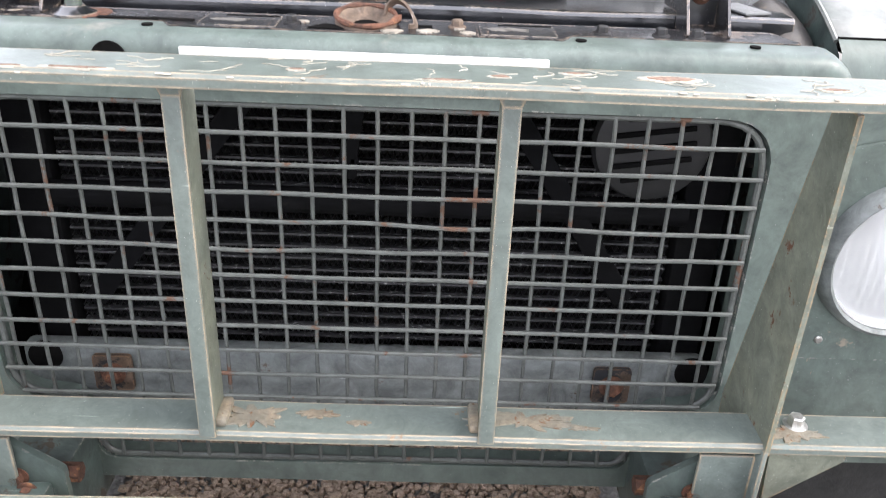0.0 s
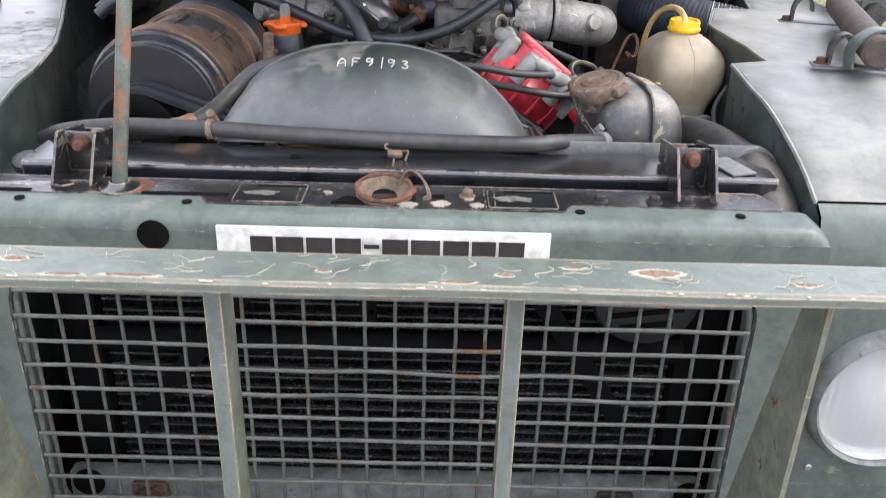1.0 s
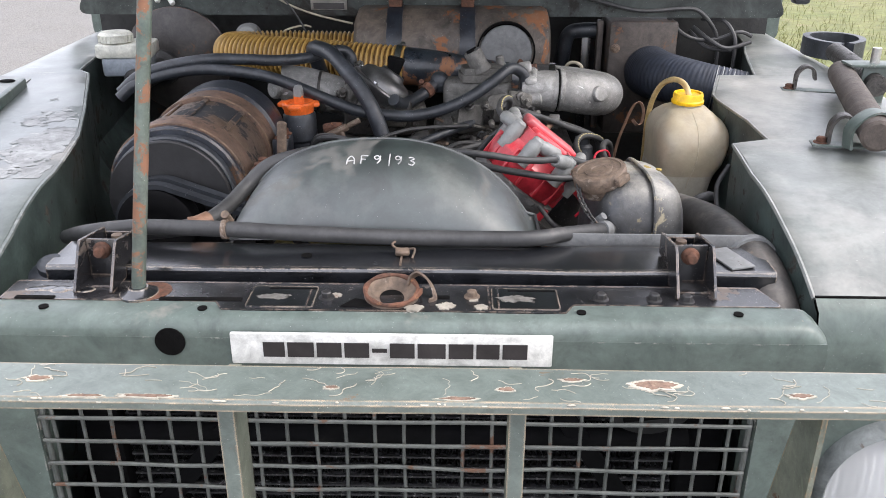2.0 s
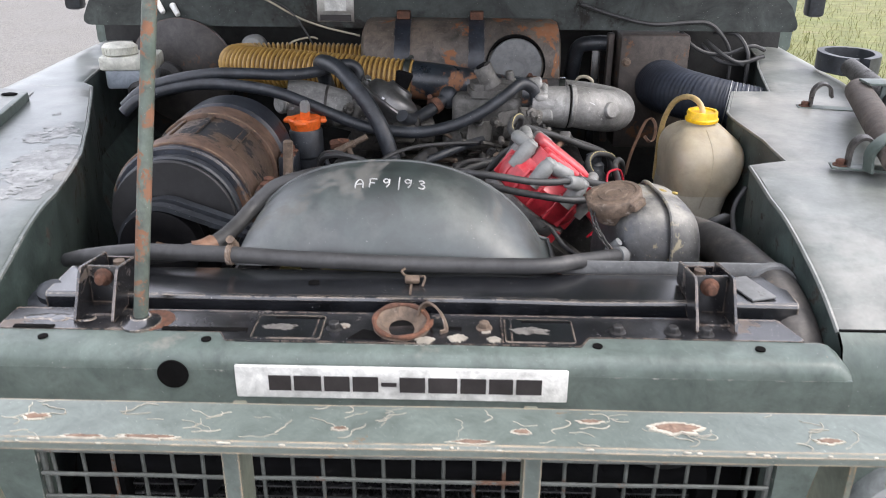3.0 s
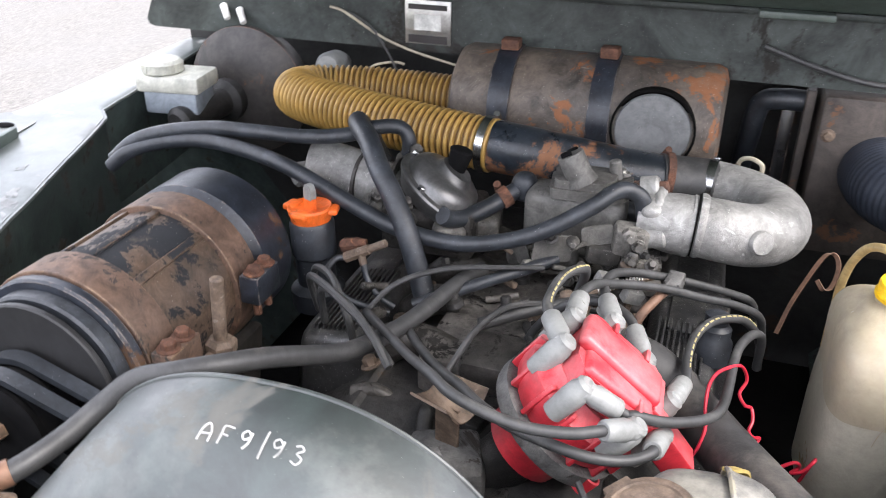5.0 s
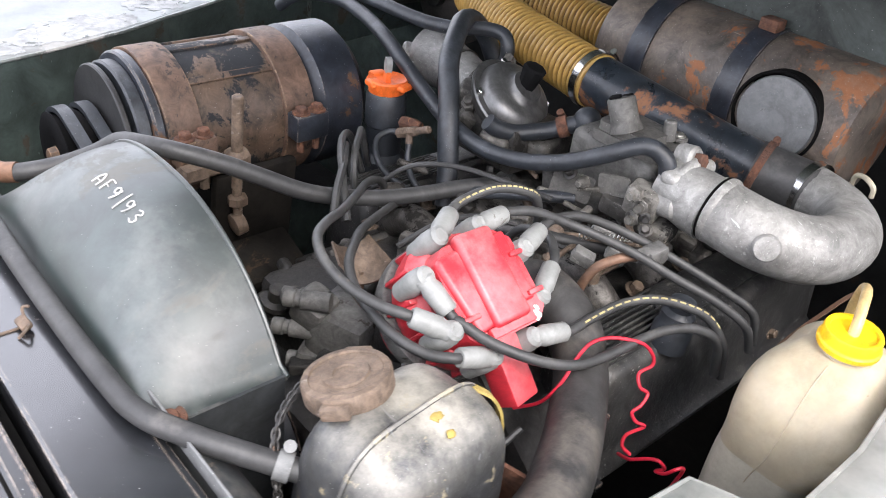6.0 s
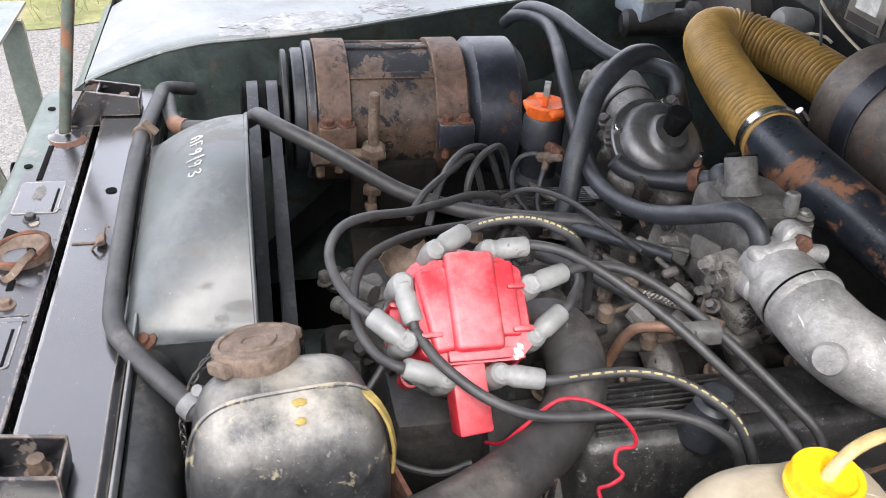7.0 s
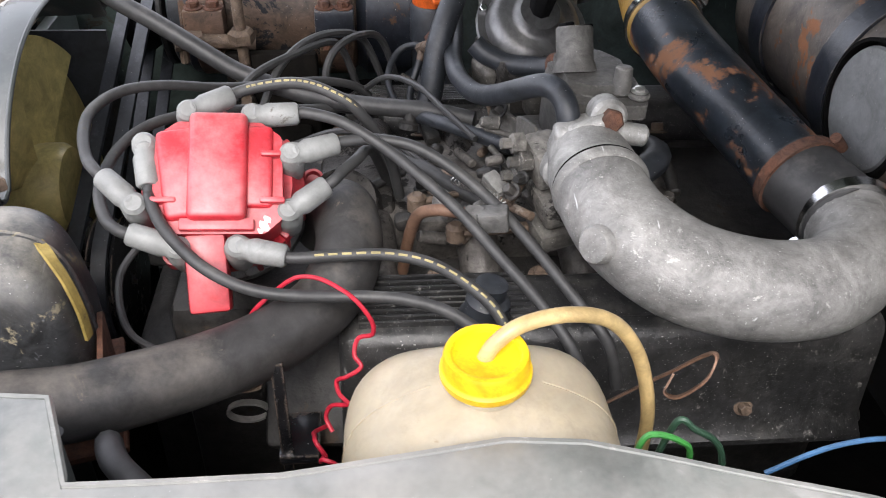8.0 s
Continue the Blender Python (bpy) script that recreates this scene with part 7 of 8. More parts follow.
# ---- hoses round the shroud ----
hose = thing("overflow_hose", (0, 0.2, 1.13), "black rubber hose along the shroud with rusty clips", "hose")
bm = mesh()
tube(bm, [(-0.50, 0.25, 1.11), (-0.45, 0.212, 1.134), (-0.38, 0.205, 1.145), (-0.30, 0.197, 1.148), (-0.228, 0.19, 1.149), (-0.15, 0.187, 1.146), (0.0, 0.187, 1.141), (0.133, 0.19, 1.139), (0.19, 0.197, 1.138), (0.235, 0.222, 1.134), (0.275, 0.255, 1.125), (0.31, 0.287, 1.116)], 0.0112, 14)
part("rubber", bm, rubber_grey, hose)
bm = mesh()
clamp_ring(bm, (0.298, 0.276, 1.119), (0.7, 0.65, -0.2), 0.0115, 0.014)
part("worm_clip", bm, disc_steel, hose, "bright worm-drive clip")
bm = mesh()
clamp_ring(bm, (-0.245, 0.191, 1.149), (1, -0.08, 0.02), 0.0116, 0.007)
part("saddle_clip", bm, cap_rust, hose, "rusty saddle clip")
bm = mesh()
lathe(bm, (0.193, 0.222, 1.117), (0.1, -0.3, 1), [(0.016, 0), (0.016, 0.003), (0.010, 0.004), (0.009, 0.008), (0.004, 0.0085)], 18)
part("clip_bolt", bm, rust, hose, "rusty round-headed bolt at the shroud corner")
breather = thing("breather_hose", (-0.1, 0.4, 1.1), "long black rubber hose draped over the shroud", "hose")
bm = mesh()
tube(bm, [(-0.42, 0.215, 1.128), (-0.34, 0.225, 1.133), (-0.3, 0.235, 1.137), (-0.282, 0.257, 1.14), (-0.264, 0.3, 1.148), (-0.247, 0.338, 1.163), (-0.217, 0.358, 1.188), (-0.175, 0.37, 1.2), (-0.138, 0.397, 1.2), (-0.116, 0.441, 1.184), (-0.099, 0.491, 1.158), (-0.080, 0.546, 1.130), (-0.063, 0.605, 1.113), (-0.046, 0.666, 1.104), (-0.030, 0.729, 1.102), (-0.013, 0.791, 1.104), (0.007, 0.850, 1.10)], 0.0118, 14)
part("rubber", bm, rubber_grey, breather)
bm = mesh()
tube(bm, [(-0.31, 0.232, 1.136), (-0.298, 0.237, 1.137), (-0.286, 0.251, 1.139)], 0.0136, 14)
part("joiner", bm, copper, breather, "short copper-coloured joiner")

# ---- radiator top hose ----
top_hose = thing("top_hose", (0.35, 0.5, 1.0), "thick black radiator top hose", "hose")
bm = mesh()
tube(bm, [(0.165, 0.66, 1.05), (0.185, 0.678, 1.085), (0.22, 0.69, 1.102), (0.262, 0.694, 1.092), (0.30, 0.682, 1.073), (0.335, 0.652, 1.061), (0.367, 0.612, 1.057), (0.40, 0.562, 1.061), (0.43, 0.51, 1.07), (0.455, 0.455, 1.08), (0.479, 0.355, 1.097), (0.494, 0.25, 1.10), (0.50, 0.2, 1.10), (0.502, 0.14, 1.085), (0.502, 0.1, 1.06)], lambda s: 0.0325 + 0.002 * (s < 0.3), 20)
part("rubber", bm, dusty_hose, top_hose)
bm = mesh()
clamp_ring(bm, (0.4985, 0.215, 1.1015), (0.08, -1, -0.03), 0.0335, 0.014)
part("worm_clip", bm, disc_steel, top_hose, "dull worm-drive clip")

# ---- washer bottle ----
settle(0.007, 0.011, 0.017)
bottle = thing("washer_bottle", (0.53, 0.775, 0.95), "aged cream plastic washer bottle with a yellow cap", "bottle")


LEVELS = [(0.88, 0.518, 0.056, 0.09), (0.97, 0.522, 0.06, 0.097), (1.02, 0.526, 0.063, 0.1), (1.045, 0.531, 0.066, 0.102), (1.065, 0.537, 0.072, 0.105), (1.09, 0.54, 0.077, 0.106), (1.118, 0.541, 0.078, 0.1), (1.139, 0.540, 0.07, 0.085), (1.153, 0.538, 0.055, 0.063), (1.161, 0.537, 0.045, 0.045), (1.167, 0.536, 0.027, 0.028)]


def bottle_ring(z, cx, hx, hy, seg=44):
    e = 2 / 4.2
    out = []
    for k in range(seg):
        a = 2 * math.pi * k / seg
        c, s = math.cos(a), math.sin(a)
        px, py = hx * math.copysign(abs(c) ** e, c), hy * math.copysign(abs(s) ** e, s)
        px *= 1 - 0.05 * math.exp(-(py / 0.018) ** 2)
        out.append((cx + px, 0.785 + py, z))
    return out


fine = spline([(z, hx * 0.92, hy * 0.97) for z, cx, hx, hy in LEVELS], 4)
mids = spline([(z, cx, 0) for z, cx, hx, hy in LEVELS], 4)
for name, mt, lo, hi, label in (("lower_body", fluid_plastic, 0, 13, "paler lower body with fluid behind"), ("upper_body", cream_plastic, 12, len(fine), "")):
    bm = mesh()
    rings = [[bm.verts.new(p) for p in bottle_ring(f.x, m_.y, f.y, f.z)] for f, m_ in list(zip(fine, mids))[lo:hi]]
    for p, q in zip(rings, rings[1:]):
        for k in range(len(p)):
            bm.faces.new((p[k], p[(k + 1) % len(p)], q[(k + 1) % len(p)], q[k]))
    if lo == 0:
        bm.faces.new(rings[0])
    else:
        bm.faces.new(rings[-1])
    part(name, bm, mt, bottle, label)
bm = mesh()
lathe(bm, (0.536, 0.784, 1.166), (0.0, -0.03, 1), [(0.026, 0), (0.026, 0.005), (0.0315, 0.006), (0.0322, 0.008), (0.0322, 0.0115), (0.0305, 0.013), (0.0298, 0.0145), (0.0298, 0.0235), (0.0285, 0.0265), (0.0262, 0.027), (0.024, 0.0262), (0.0232, 0.023), (0.008, 0.0225)], 64)
part("cap", bm, yellow_plastic, bottle, "bright yellow screw cap")
bm = mesh()
tube(bm, [(0.537, 0.781, 1.184), (0.534, 0.789, 1.198), (0.527, 0.808, 1.208), (0.516, 0.842, 1.206), (0.503, 0.878, 1.187), (0.494, 0.905, 1.15), (0.491, 0.922, 1.105), (0.492, 0.93, 1.06), (0.492, 0.93, 1.0)], 0.0058, 12)
part("pipe", bm, coat("yellowed_tube", (0.56, 0.41, 0.19), (0.46, 0.31, 0.12), (0.4, 0.24, 0.08), 0.3, 0.33, grain=60, bump=0.02, chip_size=20), bottle, "yellowed plastic pipe")
bm = mesh()
lathe(bm, (0.536, 0.784, 1.152), (0, -0.03, 1), [(0.03, 0), (0.03, 0.012), (0.027, 0.018)], 30)
part("neck", bm, cream_plastic, bottle)
for side in (-1, 1):
    bm = mesh()
    tube(bm, [(m_.y, 0.785 + side * f.z, f.x) for f, m_ in zip(fine, mids)][8:-3], 0.0008, 6, 1)
    part("mould_seam", bm, cream_plastic, bottle)

# ---- carburettors, elbow and air tube ----
settle(0.010, 0.009, 0.016)
carb_r = thing("carburettor", (0.16, 0.92, 1.08), "dull grey cast carburettor with rusty bolts", "carburettor", "carburettors")
bm = mesh()
box(bm, (0.11, 0.95, 1.135), (0.15, 0.075, 0.1), 0.016, None, 3)
box(bm, (0.07, 0.915, 1.09), (0.11, 0.05, 0.04), 0.014, rot(0, -6, 4), 3)
part("body", bm, carb_cast, carb_r)
bm = mesh()
slab(bm, rounded([(0.075, 0.908), (0.14, 0.911), (0.178, 0.92), (0.186, 0.936), (0.187, 0.996), (0.12, 0.998), (0.066, 0.976)], 0.01), 0.0155, Matrix.Translation((0, 0, 1.183)))
slab(bm, rounded([(0.081, 0.912), (0.15, 0.917), (0.164, 0.936), (0.166, 0.984), (0.1, 0.985), (0.072, 0.966)], 0.012), 0.0135, Matrix.Translation((0, 0, 1.198)))
part("top_cover", bm, carb_cast, carb_r, "stepped grey cast top cover")
bm = mesh()
lathe(bm, (0.1185, 0.931, 1.205), (-0.5, -0.03, 1), [(0.024, 0), (0.0225, 0.008), (0.0205, 0.012), (0.02, 0.02), (0.02, 0.046), (0.0185, 0.048), (0.004, 0.0485)], 28)
part("spigot", bm, carb_cast, carb_r)
for dx, dy in ((-0.002, -0.009), (0.004, 0.010)):
    bm = mesh()
    box(bm, (0.0955 + dx, 0.931 + dy, 1.2475), (0.016, 0.012, 0.007), 0.002, rot(0, -26, 20))
    part("spigot_cap", bm, matt_black, carb_r, "black cap on the spigot")
bm = mesh()
rod(bm, (0.163, 0.971, 1.2), (0.158, 0.972, 1.23), 0.0105, 0.009, 12, 0.002)
rod(bm, (0.17, 0.988, 1.2), (0.17, 0.988, 1.206), 0.012, 0.012, 12, 0.002)
part("post", bm, carb_cast, carb_r)
bm = mesh()
bolt(bm, (0.168, 0.989, 1.205), (0, 0, 1), 0.006, 0.004)
part("bolt", bm, zinc, carb_r)
for c, w, h, a in (((0.095, 0.864, 1.124), 0.06, 0.042, 6), ((0.155, 0.876, 1.150), 0.045, 0.03, -8), ((0.045, 0.872, 1.11), 0.02, 0.045, -20)):
    bm = mesh()
    slab(bm, rounded([(-w / 2, -h / 2), (w / 2, -h / 2), (w / 2, h / 2), (-w / 2, h / 2)], 0.006, 3), 0.004, Matrix.Translation(c) @ rot(0, a, a + 25).to_4x4() @ FACE)
    part("lever_plate", bm, carb_cast, carb_r, "flat grey lever plate")
for x, y, r in ((0.165, 0.942, 0.02), (0.12, 0.938, 0.022)):
    bm = mesh()
    lathe(bm, (x, y, 1.15), (0, 0, 1), [(r, 0), (r, 0.036)], 20)
    part("throat", bm, carb_cast, carb_r)
bm = mesh()
lathe(bm, (0.205, 0.925, 1.166), (1, 0.0, -0.05), [(0.036, 0), (0.04, 0.02), (0.044, 0.05), (0.0445, 0.076)], 30)
rod(bm, (0.228, 0.95, 1.192), (0.23, 0.982, 1.188), 0.0115, 0.011, 16, 0.003)
box(bm, (0.224, 0.914, 1.19), (0.03, 0.05, 0.024), 0.01, rot(12, 0, 0), 3)
box(bm, (0.232, 0.93, 1.185), (0.018, 0.05, 0.05), 0.008, rot(20, 0, 0), 3)
part("flange", bm, alloy, carb_r, "silvery cast flange")
for p, sz in (((0.2, 0.89, 1.145), (0.05, 0.035, 0.045)), ((0.215, 0.905, 1.105), (0.06, 0.05, 0.03)), ((0.225, 0.9, 1.075), (0.05, 0.045, 0.024)), ((0.165, 0.885, 1.12), (0.05, 0.03, 0.03))):
    bm = mesh()
    box(bm, p, sz, 0.007, rot(8, 5, 12))
    part("casting_step", bm, grey_casting, carb_r)
for p in ((0.212, 0.872, 1.15), (0.2, 0.865, 1.165), (0.205, 0.868, 1.13)):
    bm = mesh()
    lathe(bm, p, (0.2, -1, 0.1), [(0.011, 0), (0.011, 0.012), (0.006, 0.014), (0.006, 0.024)], 6)
    part("nut", bm, grey_casting, carb_r)
for p in ((0.253, 0.897, 1.152), (0.233, 0.943, 1.202), (0.245, 0.955, 1.13)):
    bm = mesh()
    lathe(bm, Vector(p) - Vector((0.03, 0, 0)), (1, 0, 0.2), [(0.0185, 0), (0.0185, 0.022), (0.015, 0.026)], 20)
    part("boss", bm, alloy, carb_r)
    bm = mesh()
    bolt(bm, Vector(p) - Vector((0.006, 0, -0.004)), (1, 0, 0.25), 0.0115, 0.012, False)
    part("bolt", bm, rust, carb_r, "rusty hexagon bolt")
rnd = random.Random(52)
for k in range(22):
    x, y, z = rnd.uniform(0.02, 0.24), rnd.uniform(0.85, 0.9), rnd.uniform(1.07, 1.15)
    bm = mesh()
    if k % 3 == 0:
        bolt(bm, (x, y, z), (rnd.uniform(-0.2, 0.8), -0.8, rnd.uniform(0, 0.8)), rnd.uniform(0.005, 0.008), 0.01)
    elif k % 3 == 1:
        rod(bm, (x, y, z), (x + rnd.uniform(-0.02, 0.02), y - 0.02, z + rnd.uniform(-0.01, 0.02)), rnd.uniform(0.006, 0.01), 0.006, 12, 0.002)
    else:
        d = Vector((rnd.uniform(-1, 1), rnd.uniform(-1, 0.2), rnd.uniform(-0.3, 0.6))).normalized()
        rod(bm, (x, y, z), Vector((x, y, z)) + d * rnd.uniform(0.03, 0.07), rnd.uniform(0.003, 0.005), seg=10, bev=0.001)
    part("fitting", bm, rnd.choice((grey_casting, alloy_dark, engine_grime, cap_rust, engine_grime)), carb_r)
elbow = thing("intake_elbow", (0.36, 1.0, 1.1), "dull silver cast alloy intake elbow with pitted skin", "intake elbow")
bm = mesh()
tube(bm, [(0.275, 0.925, 1.166), (0.31, 0.927, 1.162), (0.35, 0.942, 1.153), (0.388, 0.98, 1.142), (0.405, 1.04, 1.133), (0.396, 1.105, 1.127), (0.36, 1.155, 1.125), (0.32, 1.172, 1.126), (0.28, 1.178, 1.128)], lambda s: 0.043 + 0.0025 * math.sin(math.pi * min(1, s * 1.4)), 30)
part("casting", bm, alloy, elbow)
bm = mesh()
lathe(bm, (0.362, 0.922, 1.156), (0.45, -0.75, 0.25), [(0.0185, -0.012), (0.0175, 0.027), (0.0155, 0.0295), (0.002, 0.0295)], 28)
part("plug_boss", bm, alloy, elbow, "flat round plug boss")
for p, d in (((0.282, 0.925, 1.166), (1, 0.02, -0.05)),):
    bm = mesh()
    lathe(bm, p, d, [(0.042, 0), (0.0452, 0.0006), (0.0452, 0.0028), (0.042, 0.0034)], 36)
    part("joint_gap", bm, void_black, elbow)
    bm = mesh()
    lathe(bm, p, d, [(0.043, 0.0034), (0.0462, 0.0048), (0.0466, 0.0095), (0.0455, 0.0125), (0.043, 0.0155)], 36)
    part("rim", bm, alloy, elbow, "raised cast rim")
bm = mesh()
clamp_ring(bm, (0.298, 1.177, 1.1275), (-1, 0.12, 0.03), 0.046, 0.014)
part("clamp", bm, chrome, elbow, "bright hose clamp")
settle()
air_tube = thing("air_tube", (0.12, 1.1, 1.13), "black steel air tube with rust patches", "pipe")
bm = mesh()
tube(bm, [(-0.055, 1.097, 1.2), (0.02, 1.105, 1.191), (0.10, 1.128, 1.174), (0.17, 1.149, 1.16), (0.24, 1.168, 1.148)], lambda t: 0.0445 - 0.003 * t, 28)
part("tube", bm, tube_black, air_tube)
bm = mesh()
tube(bm, [(0.222, 1.162, 1.151), (0.26, 1.174, 1.146), (0.312, 1.186, 1.143)], 0.0445, 28)
part("rubber_sleeve", bm, rubber_grey, air_tube, "dusty rubber sleeve")
bm = mesh()
clamp_ring(bm, (0.232, 1.165, 1.15), (1, 0.27, -0.17), 0.0455, 0.012)
part("rusty_clamp", bm, rust, air_tube, "rusty sleeve clamp")
settle(0.004, 0.004, 0.004)
carb_l = thing("carburettor", (-0.1, 0.92, 1.08), "dark carburettor with a tarnished domed chamber", "carburettor", "carburettors")
bm = mesh()
box(bm, (-0.10, 0.93, 1.125), (0.15, 0.11, 0.08), 0.012)
part("body", bm, alloy_dark, carb_l)
bm = mesh()
DOME = Vector((0.6, 0.1, 0.79)).normalized()
DOME_AT = Vector((-0.094, 0.928, 1.176))
lathe(bm, DOME_AT, DOME, [(0.060, -0.02), (0.070, -0.004), (0.0745, 0.0), (0.0755, 0.005), (0.0735, 0.008), (0.064, 0.009), (0.0615, 0.018), (0.057, 0.026), (0.047, 0.032), (0.036, 0.034), (0.030, 0.038), (0.026, 0.046), (0.012, 0.048)], 44)
part("dome", bm, dome_steel, carb_l, "tarnished steel dash-pot dome")
for k in range(4):
    a = k * math.pi / 2 + 0.6
    u, v, w = frame_of(DOME)
    bm = mesh()
    bolt(bm, DOME_AT + w * 0.007 + 0.069 * (math.cos(a) * u + math.sin(a) * v), DOME, 0.0055, 0.006, False)
    part("screw", bm, chrome, carb_l)
bm = mesh()
rod(bm, DOME_AT + DOME * 0.04, Vector((-0.06, 0.936, 1.245)), 0.014, 0.019, 8, 0.003)
part("damper_cap", bm, matt_black, carb_l)
bm = mesh()
tube(bm, [(-0.16, 0.94, 1.15), (-0.22, 0.945, 1.165), (-0.27, 0.945, 1.175), (-0.315, 0.94, 1.178)], lambda s: 0.04 + 0.008 * s, 26)
part("intake_casting", bm, alloy, carb_l, "dull silver intake casting")
for x, r in ((-0.235, 0.0475), (-0.175, 0.046)):
    bm = mesh()
    lathe(bm, (x, 0.945, 1.166), (1, 0, -0.08), [(r - 0.006, 0), (r, 0.001), (r, 0.006), (r - 0.006, 0.007)], 30)
    part("joint_ring", bm, alloy_dark, carb_l)
for p, sz, t in (((-0.15, 0.90, 1.165), (0.05, 0.04, 0.05), 15), ((-0.19, 0.90, 1.15), (0.05, 0.03, 0.035), -20), ((-0.16, 0.975, 1.185), (0.05, 0.04, 0.04), 10), ((-0.13, 0.88, 1.14), (0.04, 0.03, 0.04), 30), ((-0.20, 0.985, 1.16), (0.06, 0.03, 0.05), 0), ((-0.06, 0.87, 1.13), (0.05, 0.03, 0.04), 12), ((-0.03, 0.95, 1.12), (0.06, 0.08, 0.05), 5)):
    bm = mesh()
    box(bm, p, sz, 0.009, rot(t, t * 0.7, t * 2), 3)
    part("casting_step", bm, grey_casting, carb_l)
for p in ((-0.13, 0.875, 1.165), (-0.18, 0.885, 1.17), (-0.15, 0.975, 1.21)):
    bm = mesh()
    lathe(bm, p, (0.3, -0.5, 0.7), [(0.012, 0), (0.012, 0.012), (0.008, 0.013), (0.008, 0.022)], 6)
    part("nut", bm, grey_casting, carb_l)
bm = mesh()
lathe(bm, (-0.31, 0.92, 1.178), (-0.6, -0.8, 0.1), [(0.02, 0), (0.02, 0.026), (0.016, 0.03)], 18)
part("plug_boss", bm, alloy, carb_l)
settle(0.012, 0.008, 0.015)
linkage = thing("throttle_linkage", (0.19, 0.84, 1.05), "rusty throttle rods and return spring", "linkage")
for a, b, r in (((0.13, 0.80, 1.085), (0.235, 0.875, 1.10), 0.005), ((0.205, 0.80, 1.06), (0.215, 0.90, 1.075), 0.006), ((0.16, 0.76, 1.07), (0.16, 0.86, 1.095), 0.004)):
    bm = mesh()
    rod(bm, a, b, r, seg=8)
    lathe(bm, a, (0, 0, 1), [(0.011, -0.008), (0.011, 0.008), (0.006, 0.012)], 10)
    part("rod", bm, cap_rust, linkage)
bm = mesh()
tube(bm, [Vector((0.17, 0.80, 1.105)).lerp(Vector((0.225, 0.845, 1.115)), i / 90) + Vector((0, 0.005 * math.cos(i * 0.9), 0.005 * math.sin(i * 0.9))) for i in range(91)], 0.0011, 5, smooth=False)
part("return_spring", bm, zinc, linkage)
for p in ((0.19, 0.79, 1.085), (0.215, 0.83, 1.09), (0.175, 0.845, 1.1)):
    bm = mesh()
    box(bm, p, (0.03, 0.018, 0.02), 0.003, rot(10, 20, 35))
    part("lever", bm, alloy, linkage)

